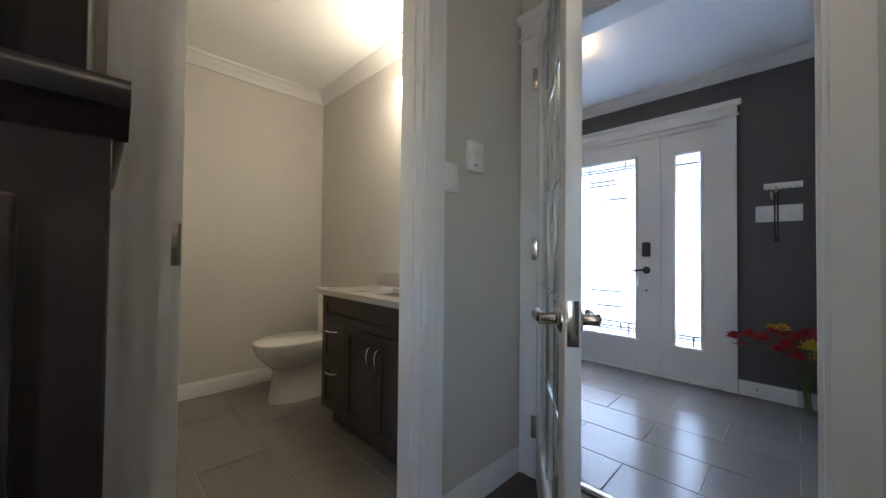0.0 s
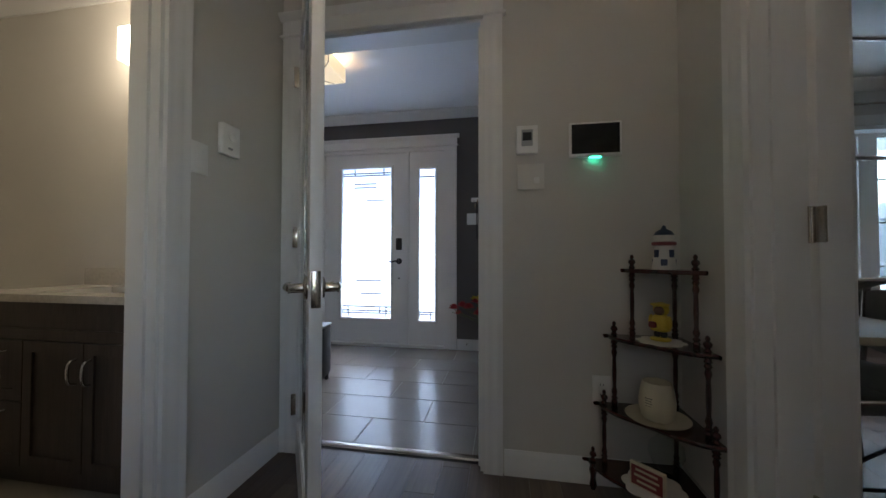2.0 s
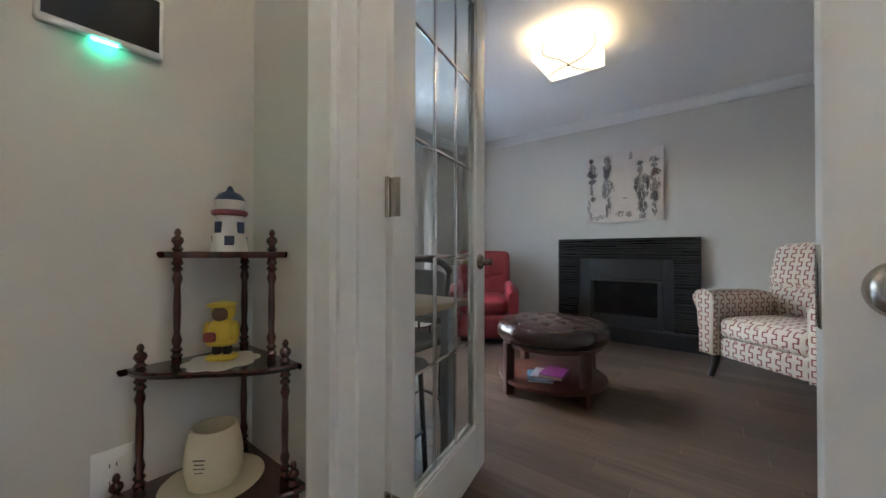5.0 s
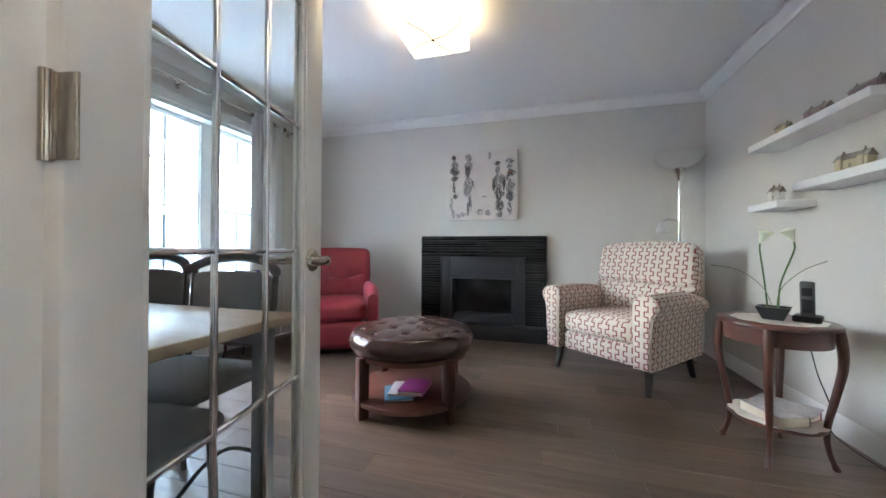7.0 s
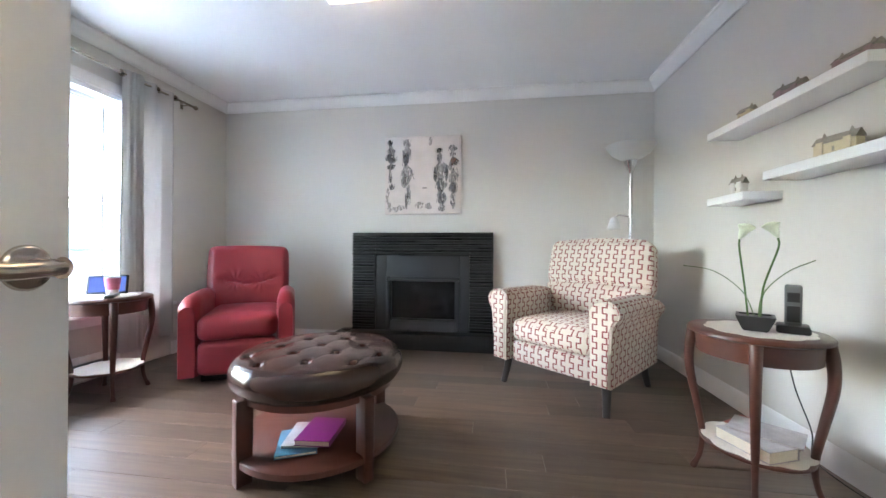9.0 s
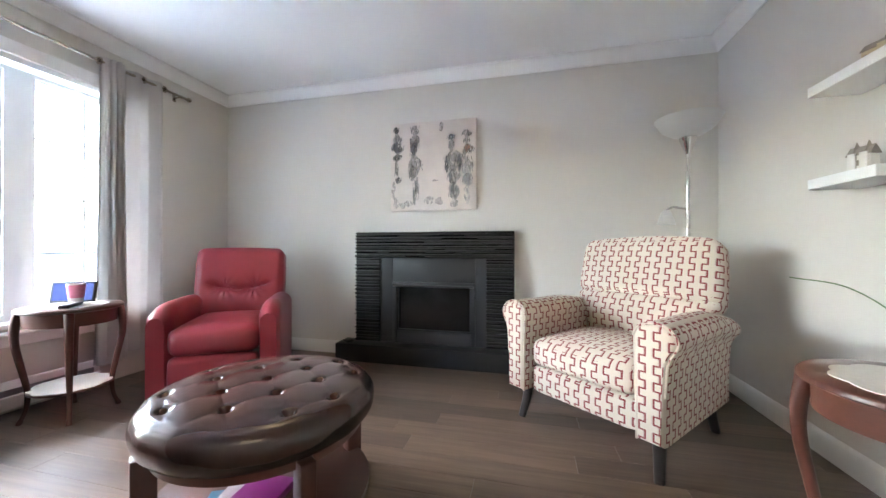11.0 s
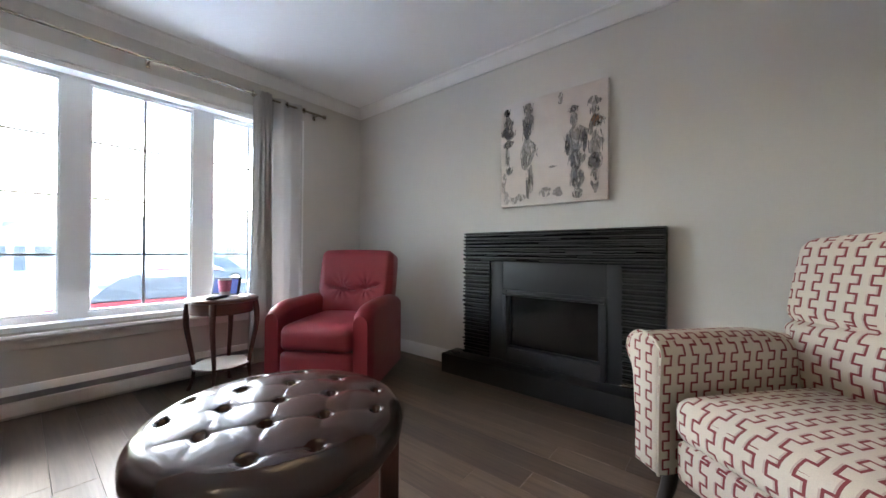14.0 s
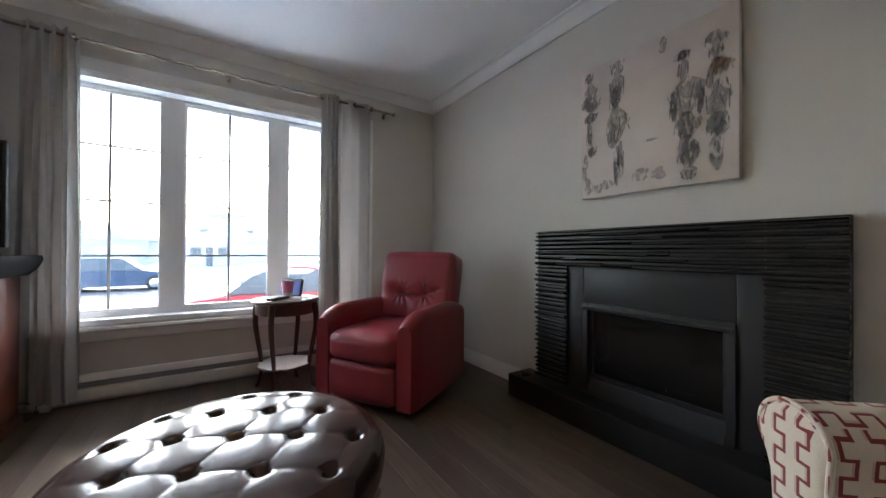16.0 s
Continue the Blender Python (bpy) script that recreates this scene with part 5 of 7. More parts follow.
SHX = LX0 + 0.10
small_house(pose(SHX, -3.20, 1.556, 0, 0, -75), BEIGE, 0.075, 0.085, (-0.022,), "small cream cottage ornament on the top shelf")
small_house(pose(SHX, -2.94, 1.556, 0, 0, -80), PINKTONE, 0.12, 0.085, (-0.03, 0.035), "small pinkish castle ornament on the top shelf")
small_house(pose(SHX, -2.66, 1.556, 0, 0, -85), PINKTONE, 0.14, 0.075, (-0.05, 0.05), "long dusty pink house ornament on the top shelf")
small_house(pose(SHX, -2.73, 1.254, 0, 0, -80), BEIGE, 0.14, 0.10, (-0.045, 0.045), "cream house ornament with two gables, middle shelf")
small_house(pose(SHX, -3.26, 1.187, 0, 0, -75), WHITE_CLAY, 0.07, 0.11, (-0.018, 0.018), "small white church ornament on the lowest shelf")

TT = 0.597
doily(pose(-0.43, -2.70, TT), 0.165, "cream crocheted doily on the side table", 10)
doily(pose(-0.43, -2.71, 0.165), 0.168, "cream crocheted doily on the lower shelf", 9)
doily(pose(2.895, -3.08, TT), 0.150, "cream crocheted doily under the photo frame", 10)
doily(pose(2.895, -3.08, 0.165), 0.168, "cream crocheted doily on the lower table shelf", 9)

GREEN = material("calla_stem_green", (0.085, 0.16, 0.045), 0.45, vary=0.2, scale=25)
PETAL = material("white_calla_petal", (0.72, 0.76, 0.60), 0.5, vary=0.08, scale=20)
calla = thing("potted_calla", pose(-0.405, -2.675, TT + 0.0045, 0, 0, -33), "two artificial white callas in a square black pot", "plant")
part("pot", lathe([(0.045, 0), (0.052, 0.006), (0.076, 0.050), (0.079, 0.056), (0.068, 0.056), (0.062, 0.050)], 4, m=Matrix.Rotation(radians(45), 4, "Z")), BLACK, calla, "square black flared pot")
for sx, top in ((0.02, (0.045, 0.01, 0.338)), (-0.015, (-0.062, -0.01, 0.342))):
    pts = bend([(sx, 0, 0.045), (sx * 1.5, 0.004, 0.16), (top[0], top[1], top[2] - 0.04), top], 6)
    part("stem", tube(pts, 0.0032, 8), GREEN, calla)
    d = 1 if top[0] > 0 else -1
    fl = bmesh.new()
    lathe([(0.004, 0.0), (0.010, 0.014), (0.015, 0.032), (0.023, 0.045), (0.027, 0.049), (0.019, 0.044), (0.010, 0.028)], 18, fl, Matrix.Translation(top) @ Matrix.Rotation(radians(-22 * d), 4, "Y"))
    tip = bend([Vector(top) + Vector((0.0, 0, 0.044)), Vector(top) + Vector((-0.022 * d, 0, 0.050)), Vector(top) + Vector((-0.046 * d, 0, 0.040))], 4)
    tube(tip, [0.015 - 0.013 * i / len(tip) for i in range(len(tip))], 8, fl)
    part("flower", fl, PETAL, calla, "white calla flower with a green tip")


def blade(points, w, parent, mat):
    """A long thin leaf along points."""
    pts = bend(points, 8)
    bm = bmesh.new()
    n = len(pts)
    rows = []
    for i, p in enumerate(pts):
        half = w * math.sin(math.pi * min(0.98, 0.25 + 0.75 * i / n)) * 0.5 + 0.0008
        d = (pts[min(i + 1, n - 1)] - pts[max(i - 1, 0)]).normalized()
        s = d.cross(Vector((0, 0, 1)))
        s = s.normalized() if s.length > 1e-4 else Vector((1, 0, 0))
        up = s.cross(d)
        rows.append([bm.verts.new(p - s * half), bm.verts.new(p - up * 0.002), bm.verts.new(p + s * half), bm.verts.new(p + up * 0.001)])
    for a, b in zip(rows, rows[1:]):
        for i in range(4):
            bm.faces.new((a[i], a[(i + 1) % 4], b[(i + 1) % 4], b[i]))
    bm.faces.new(rows[0])
    bm.faces.new(rows[-1][::-1])
    part("leaf", bm, mat, parent)


blade([(0.0, 0, 0.045), (0.035, 0.01, 0.14), (0.12, 0.02, 0.215), (0.22, 0.03, 0.235)], 0.010, calla, GREEN)
blade([(-0.01, 0, 0.045), (-0.025, -0.01, 0.14), (-0.09, -0.03, 0.22), (-0.16, -0.05, 0.262)], 0.011, calla, GREEN)

SILVER_PLASTIC = material("silver_grey_plastic", (0.32, 0.33, 0.34), 0.35, vary=0.05)
GREY_SHELL = material("dark_grey_plastic", (0.10, 0.105, 0.11), 0.35, vary=0.05)
phone = thing("cordless_phone", pose(-0.515, -2.655, TT + 0.0045, 0, 0, 145), "grey and black cordless phone standing in its cradle", "telephone")
part("cradle", boxes((-0.045, -0.05, 0, 0.045, 0.05, 0.028), bevel=0.008), BLACK, phone)
hs = part("handset", boxes((-0.023, -0.012, 0.0, 0.023, 0.012, 0.155), bevel=0.007), GREY_SHELL, phone, m=pose(0, 0.0, 0.022, 12))
part("screen", boxes((-0.016, -0.0135, 0.095, 0.016, -0.0115, 0.13)), BLACK, hs)
part("keypad", boxes((-0.017, -0.0135, 0.02, 0.017, -0.0115, 0.08), bevel=0.0005), BLACK, hs)

PAPER = material("page_paper", (0.66, 0.60, 0.48), 0.9, vary=0.1, scale=200)
COVER_RED = material("red_printed_cover", (0.28, 0.06, 0.05), 0.4, vary=0.5, scale=18)
COVER_MIX = material("printed_magazine_cover", (0.35, 0.33, 0.34), 0.35, vary=0.7, scale=22)
COVER_PURPLE = material("purple_cover", (0.19, 0.015, 0.14), 0.4, vary=0.12, scale=10)
COVER_BLUE = material("blue_cover", (0.05, 0.16, 0.26), 0.35, vary=0.5, scale=25)


def book(m, w, d, h, cover, label):
    b = thing("book", m, label, "book")
    part("page_block", boxes((-w / 2 + 0.002, -d / 2 + 0.003, 0.002, w / 2 - 0.003, d / 2 - 0.003, h - 0.002)), PAPER, b)
    part("cover", boxes((-w / 2, -d / 2, 0, w / 2, d / 2, 0.002), (-w / 2, -d / 2, h - 0.002, w / 2, d / 2, h), (-w / 2 - 0.002, -d / 2, 0, -w / 2, d / 2, h)), cover, b)
    return b


book(pose(-0.395, -2.66, 0.1705, 0, 0, 20), 0.13, 0.19, 0.042, COVER_MIX, "thick paperback lying on the lower shelf")
book(pose(-0.47, -2.73, 0.1705, 0, 0, 35), 0.13, 0.20, 0.040, COVER_RED, "thick paperback with a reddish cover, lying flat")
book(pose(-0.46, -2.70, 0.2135, 0, 0, 48), 0.15, 0.21, 0.006, COVER_MIX, "thin printed magazine on top of two books")
book(pose(1.345, -2.56, 0.103, 0, 0, 25), 0.15, 0.20, 0.012, COVER_BLUE, "blue printed magazine on the ottoman shelf")
book(pose(1.325, -2.60, 0.1155, 0, 0, 12), 0.15, 0.19, 0.010, COVER_MIX, "printed magazine under the purple notebook")
book(pose(1.265, -2.60, 0.126, 0, 0, 4), 0.14, 0.19, 0.022, COVER_PURPLE, "purple notebook lying on magazines")

# window table: photo frame, tumbler, remote
SCREEN = material("blue_photo_screen", (0.02, 0.03, 0.10), 0.15, vary=0.5, scale=14, emit=(0.14, 0.22, 0.62), power=0.012)
frame_th = thing("digital_photo_frame", pose(2.955, -3.115, TT + 0.0045, 12, 0, 32), "black digital photo frame with a blue glowing picture", "photo frame")
part("bezel", boxes((-0.100, -0.008, 0.004, 0.100, 0.008, 0.122), bevel=0.003), BLACK, frame_th)
part("screen", boxes((-0.089, 0.0082, 0.015, 0.089, 0.009, 0.111)), SCREEN, frame_th)
part("stand", boxes((-0.02, -0.05, 0.0, 0.02, -0.008, 0.006)), BLACK, frame_th)
PINKGLASS = material("pink_patterned_glass", (0.62, 0.20, 0.30), 0.2, vary=0.55, scale=30)
CLEARISH = material("clear_tumbler_glass", (0.68, 0.62, 0.64), 0.1, vary=0.1, scale=30)
tumbler = thing("tumbler", pose(2.885, -3.09, TT + 0.0045), "clear tumbler with a pink filling on the side table", "glass")
part("cup", lathe([(0.027, 0), (0.028, 0.004), (0.038, 0.100), (0.040, 0.115), (0.036, 0.115), (0.034, 0.10)], 24), CLEARISH, tumbler)
part("pink_band", lathe([(0.0325, 0.040), (0.0395, 0.105), (0.0405, 0.108), (0.0325, 0.036)], 24), PINKGLASS, tumbler, "pink patterned band")
remote = thing("remote_control", pose(2.80, -3.02, TT + 0.0045, 0, 0, 40), "black remote control lying on the side table", "remote control")
part("body", boxes((-0.022, -0.08, 0, 0.022, 0.08, 0.018), bevel=0.006), BLACK, remote)
part("buttons", boxes((-0.014, -0.06, 0.0178, 0.014, 0.05, 0.0195), bevel=0.0006), SILVER_PLASTIC, remote)
remote2 = thing("remote_control", pose(1.90, LY0 + 0.13, HT, 0, 0, 60), "black remote control standing on the hearth end", "remote control")
part("body", boxes((-0.03, -0.035, 0, 0.03, 0.035, 0.018), bevel=0.006), BLACK, remote2)
part("buttons", boxes((-0.012, -0.02, 0.0178, 0.012, 0.02, 0.0195), bevel=0.0006), IRON, remote2)

cord = thing("phone_cord", pose(0, 0, 0), "thin black cord hanging behind the side table", "cord")
part("cable", tube(bend([(-0.52, -2.76, 0.56), (-0.60, -2.80, 0.48), (-0.63, -2.79, 0.34), (-0.66, -2.76, 0.20), (-0.62, -2.70, 0.13), (-0.72, -2.72, 0.04), (-0.78, -2.5, 0.006)], 8), 0.0025, 6), BLACK, cord)

# ---- dining corner behind the french door ----
OAK = wood("light_oak_top", (0.30, 0.20, 0.12), (0.46, 0.33, 0.21), 0.36, "X", grain=12)
GREYMETAL = material("grey_painted_steel", (0.30, 0.32, 0.34), 0.4, vary=0.06)
GREYCLOTH = material("grey_patterned_cloth", (0.16, 0.16, 0.165), 0.85, vary=0.4, scale=26, bump=0.3, bump_scale=300)
table = thing("dining_table", pose(0, 0, 0), "light oak dining table on a grey steel frame", "table")
TX0, TX1, TY0, TY1, TZ = 1.31, 2.42, -1.69, -1.085, 0.70
part("tabletop", boxes((TX0, TY0, TZ - 0.028, TX1, TY1, TZ), bevel=0.004), OAK, table)
part("frame_rail", boxes((TX0 + 0.05, TY0 + 0.05, TZ - 0.085, TX1 - 0.05, TY0 + 0.08, TZ - 0.028), (TX0 + 0.05, TY1 - 0.08, TZ - 0.085, TX1 - 0.05, TY1 - 0.05, TZ - 0.028)), GREYMETAL, table)
for x in (TX0 + 0.07, TX1 - 0.07):
    for y in (TY0 + 0.065, TY1 - 0.065):
        part("leg", boxes((x - 0.022, y - 0.022, 0, x + 0.022, y + 0.022, TZ - 0.028), bevel=0.003), GREYMETAL, table)


def dining_chair(m, label):
    c = thing("dining_chair", m, label, "chair", "dining chairs")
    part("seat", padded(-0.21, -0.20, 0.42, 0.21, 0.21, 0.475, 0.025, 0.012, 8), GREYCLOTH, c, "dark grey padded seat")
    part("backrest", padded(-0.19, -0.245, 0.52, 0.19, -0.205, 0.80, 0.02, 0.008, 8), GREYCLOTH, c, "grey patterned back panel")
    part("top_rail", tube(bend([(-0.235, -0.21, 0.80), (-0.15, -0.245, 0.845), (0, -0.26, 0.865), (0.15, -0.245, 0.845), (0.235, -0.21, 0.80)], 6), [0.010] + [0.019] * 23 + [0.010], 10), IRON, c, "black curved top rail")
    for s in (-1, 1):
        part("back_post", tube(bend([(0.20 * s, -0.19, 0.0), (0.20 * s, -0.17, 0.25), (0.20 * s, -0.21, 0.50), (0.205 * s, -0.235, 0.82)], 6), 0.012, 10), IRON, c)
        part("leg", tube(bend([(0.19 * s, 0.18, 0.43), (0.195 * s, 0.21, 0.2), (0.20 * s, 0.19, 0.0)], 6), 0.011, 10), IRON, c)
        part("stretcher", tube(bend([(0.197 * s, 0.205, 0.14), (0.198 * s, 0.0, 0.24), (0.20 * s, -0.18, 0.14)], 6), 0.007, 8), IRON, c)
    return c


ch = dining_chair(pose(1.78, -1.66, 0, 0, 0, 0), "grey upholstered dining chair with a black curved rail")
copy_thing(ch, pose(2.24, -1.67, 0, 0, 0, 4))
stool = thing("stool", pose(1.56, -1.32, 0, 0, 0, 5), "dark grey padded stool on black metal legs", "stool")
part("seat", padded(-0.20, -0.17, 0.42, 0.20, 0.17, 0.48, 0.03, 0.015, 8), GREYCLOTH, stool)
for x in (-0.17, 0.17):
    for y in (-0.14, 0.14):
        part("leg", tube([(x, y, 0.43), (x * 1.1, y * 1.1, 0.0)], 0.011, 10), IRON, stool)
    part("stretcher", tube([(x * 1.06, -0.148, 0.18), (x * 1.06, 0.148, 0.18)], 0.007, 8), IRON, stool)

CHERRY = wood("cherry_red_wood", (0.09, 0.018, 0.012), (0.20, 0.05, 0.03), 0.36, "Z", coat=0.3, grain=16)
stand = thing("tv_stand", pose(0, 0, 0), "cherry red wooden television stand with a black edge", "cabinet")
part("body", boxes((2.64, -1.825, 0.06, 3.07, -1.10, 0.78), bevel=0.005), CHERRY, stand)
part("plinth", boxes((2.63, -1.84, 0, 3.08, -1.09, 0.06), bevel=0.006), CHERRY, stand)
part("top", sweep([(-0.03, 0), (0.0, -0.05), (0.035, -0.015), (0.055, 0.03), (0.05, 0.055), (-0.03, 0.055)], (2.60, -1.845, 0.83), (3.09, -1.845, 0.83), (0, -1, 0), boxes((2.60, -1.835, 0.78, 3.09, -1.07, 0.885), bevel=0.006)), material("matt_black_moulding", (0.010, 0.009, 0.009), 0.85, vary=0.2, scale=20, spec=0.06), stand, "black moulded top")
part("door", boxes((2.628, -1.42, 0.10, 2.6395, -1.13, 0.74), bevel=0.003), CHERRY, stand)
part("door", boxes((2.628, -1.745, 0.10, 2.6395, -1.435, 0.74), bevel=0.003), CHERRY, stand)
tv = thing("television", pose(2.92, -1.475, 0.885), "black flat television standing on the cabinet", "television")
part("panel", boxes((-0.02, -0.35, 0.04, 0.02, 0.35, 0.56), bevel=0.006), BLACK, tv)
part("screen", boxes((-0.0215, -0.335, 0.055, -0.0205, 0.335, 0.545)), FIREGLASS, tv)
part("foot", boxes((-0.08, -0.13, 0, 0.08, 0.13, 0.012), (-0.015, -0.03, 0.012, 0.015, 0.03, 0.045), bevel=0.003), BLACK, tv)
lead = thing("power_cord", pose(0, 0, 0), "black power cord looped on the floor by the heater", "cord")
part("cable", tube(bend([(3.08, -1.70, 0.05), (3.13, -1.79, 0.09), (3.15, -1.86, 0.06), (3.11, -1.85, 0.008), (3.07, -1.78, 0.006)], 8), 0.0035, 8), BLACK, lead)

# ---- hall: corner whatnot ----
TURNED = wood("dark_cherry_turned_wood", (0.028, 0.008, 0.007), (0.085, 0.022, 0.018), 0.19, "Z", coat=0.5, grain=20)
CX, CY = HX - 0.018, NY + 0.018
whatnot = thing("corner_shelf", pose(CX, CY, 0), "dark cherry corner whatnot with turned posts and four shelves", "shelf")
TIERS = [(0.115, 0.37), (0.350, 0.325), (0.632, 0.285), (0.905, 0.215)]


def quarter_shelf(z, r):
    """A bowed corner shelf with a small ogee front."""
    bm = bmesh.new()
    pts = [(0, 0)]
    pts.append((0, r))
    for i in range(17):
        a = math.pi / 2 * i / 16
        q = r * (0.93 + 0.02 * math.cos(4 * a) - 0.10 * math.sin(2 * a) ** 2)
        pts.append((-q * math.sin(a) - 0.0, q * math.cos(a)))
    pts.append((-r, 0))
    top = [bm.verts.new((x, y, z)) for x, y in pts]
    mid = [bm.verts.new((x * 1.012, y * 1.012, z - 0.006)) for x, y in pts]
    low = [bm.verts.new((x * 0.99, y * 0.99, z - 0.016)) for x, y in pts]
    bm.faces.new(top)
    bm.faces.new(low[::-1])
    n = len(pts)
    for a, b in ((top, mid), (mid, low)):
        for i in range(n):
            bm.faces.new((a[i], b[i], b[(i + 1) % n], a[(i + 1) % n]))
    return bm


def turned(z0, z1, r=0.010):
    """A turned post with beads and a vase."""
    h = z1 - z0
    prof = [(r, z0)]
    for t, k in ((0.03, 1.0), (0.05, 1.35), (0.08, 0.8), (0.11, 1.3), (0.14, 0.75), (0.20, 1.15), (0.27, 0.7), (0.45, 0.85), (0.55, 0.85), (0.73, 0.7), (0.80, 1.15), (0.86, 0.75), (0.89, 1.3), (0.92, 0.8), (0.95, 1.35), (0.97, 1.0)):
        prof.append((r * k, z0 + h * t))
    return lathe(prof + [(r, z1)], 12)


FINIAL = [(0.008, 0), (0.013, 0.006), (0.007, 0.014), (0.014, 0.026), (0.012, 0.034), (0.005, 0.040), (0.008, 0.046), (0.006, 0.054), (0.002, 0.058)]
for k, (z, r) in enumerate(TIERS):
    part("shelf", quarter_shelf(z, r), TURNED, whatnot)
    spots = [(-0.022, r - 0.035), (-(r - 0.035), 0.022)]
    if k < 3:
        up = TIERS[k + 1]
        for px, py in ((-0.022, up[1] - 0.035), (-(up[1] - 0.035), 0.022), (-0.022, 0.022)):
            part("post", turned(z, up[0] - 0.016), TURNED, whatnot, m=pose(px, py, 0))
    for px, py in spots:
        part("finial", lathe(FINIAL, 12, m=Matrix.Translation((px, py, z))), TURNED, whatnot)
for px, py in ((-0.022, TIERS[0][1] - 0.035), (-(TIERS[0][1] - 0.035), 0.022), (-0.022, 0.022)):
    part("foot", lathe([(0.008, 0), (0.015, 0.02), (0.010, 0.05), (0.016, 0.08), (0.011, 0.099)], 12, m=Matrix.Translation((px, py, 0))), TURNED, whatnot)

NAVY = material("navy_glaze", (0.02, 0.035, 0.09), 0.35, vary=0.15, scale=40)
BRICKRED = material("dull_red_glaze", (0.20, 0.03, 0.035), 0.4, vary=0.15, scale=40)
YELLOW = material("yellow_glazed_clay", (0.60, 0.44, 0.05), 0.4, vary=0.15, scale=30)
CREAM = material("cream_stoneware", (0.58, 0.52, 0.38), 0.5, vary=0.08, scale=30)
light_house = thing("lighthouse_ornament", pose(CX - 0.085, CY + 0.085, 0.905), "white and navy ceramic lighthouse on the top shelf", "ornament")
part("tower", lathe([(0.044, 0), (0.044, 0.006), (0.034, 0.085), (0.032, 0.095)], 8), WHITE_CLAY, light_house)
for i in range(8):
    a = radians(45 * i + 22.5)
    z = 0.010 if i % 2 else 0.046
    part("navy_panel", boxes((-0.011, -0.002, z, 0.011, 0.001, z + 0.030), bevel=0.001), NAVY, light_house, m=pose((0.0395 - z * 0.10) * math.cos(a), (0.0395 - z * 0.10) * math.sin(a), 0, 0, 0, 45 * i + 22.5 - 90))
part("gallery", lathe([(0.036, 0.092), (0.042, 0.096), (0.042, 0.104), (0.036, 0.107)], 24), BRICKRED, light_house)
part("lantern", lathe([(0.033, 0.106), (0.036, 0.125), (0.034, 0.133)], 24), WHITE_CLAY, light_house)
part("roof", lathe([(0.036, 0.132), (0.026, 0.148), (0.010, 0.156), (0.007, 0.165), (0.004, 0.17)], 24), NAVY, light_house)

doily(pose(CX - 0.11, CY + 0.11, 0.632), 0.085, "cream doily on the whatnot's second shelf", 8)
COCOA = material("brown_glaze", (0.13, 0.065, 0.045), 0.4, vary=0.15, scale=40)
figure, shades = bmesh.new(), []
for cx, cy, cz, hx, hy, hz, e, slot in ((0, 0, 0.008, 0.036, 0.028, 0.008, 0.7, 0), (-0.012, 0, 0.026, 0.011, 0.012, 0.014, 0.8, 2), (0.012, 0, 0.026, 0.011, 0.012, 0.014, 0.8, 2),
                                        (0, 0, 0.070, 0.030, 0.024, 0.036, 0.8, 0), (0, 0, 0.046, 0.034, 0.027, 0.010, 0.7, 0), (0, -0.006, 0.120, 0.028, 0.024, 0.027, 0.95, 0), (0, 0.010, 0.116, 0.019, 0.017, 0.018, 0.95, 1),
                                        (0, 0.004, 0.138, 0.033, 0.032, 0.007, 0.9, 0), (-0.031, 0.004, 0.072, 0.010, 0.011, 0.026, 0.9, 0), (0.031, 0.004, 0.072, 0.010, 0.011, 0.026, 0.9, 0), (0.018, 0.024, 0.062, 0.014, 0.006, 0.012, 0.5, 3)):
    blob(cx, cy, cz, hx, hy, hz, e, 18, 10, figure)
    shades += [slot] * (len(figure.faces) - len(shades))
    figure.faces.ensure_lookup_table()
for f, slot in zip(figure.faces, shades):
    f.material_index = slot
tagged(new("figurine", mesh_of("figurine", figure, (YELLOW, COCOA, BLACK, BRICKRED))), "yellow glazed raincoat figurine on a doily", "figurine").matrix_basis = pose(CX - 0.11, CY + 0.11, 0.635, 0, 0, 45)

plate = thing("saucer", pose(CX - 0.135, CY + 0.135, 0.350), "cream scalloped saucer under a jar", "plate")
part("dish", lathe([(0.06, 0), (0.065, 0.003), (0.105, 0.010), (0.108, 0.013), (0.100, 0.012), (0.06, 0.006)], 40), CREAM, plate)
jar = thing("jar", pose(CX - 0.135, CY + 0.135, 0.3565), "cream stoneware jar with faint writing", "jar")
part("body", lathe([(0.046, 0), (0.053, 0.006), (0.060, 0.040), (0.061, 0.062), (0.057, 0.098), (0.050, 0.128), (0.047, 0.134), (0.043, 0.134), (0.046, 0.120), (0.050, 0.09), (0.03, 0.085)], 36), CREAM, jar)
for i, w in enumerate((0.026, 0.020, 0.024, 0.018)):
    part("faint_line", boxes((-w / 2, -0.0012, 0.082 - i * 0.009, w / 2, 0.0012, 0.084 - i * 0.009)), IRON, jar, m=pose(-0.0400, 0.0440, 0, 0, 0, 42))
doily(pose(CX - 0.16, CY + 0.16, 0.115), 0.105, "cream doily on the lowest whatnot shelf", 8)
plaque = thing("sign", pose(CX - 0.19, CY + 0.19, 0.118, 0, 0, 45), "small dark red wooden plaque with pale lettering", "sign")
part("board", boxes((-0.06, -0.008, 0, 0.06, 0.008, 0.085), bevel=0.003), CREAM, plaque)
part("panel", boxes((-0.053, 0.0082, 0.008, 0.053, 0.010, 0.077)), BRICKRED, plaque)
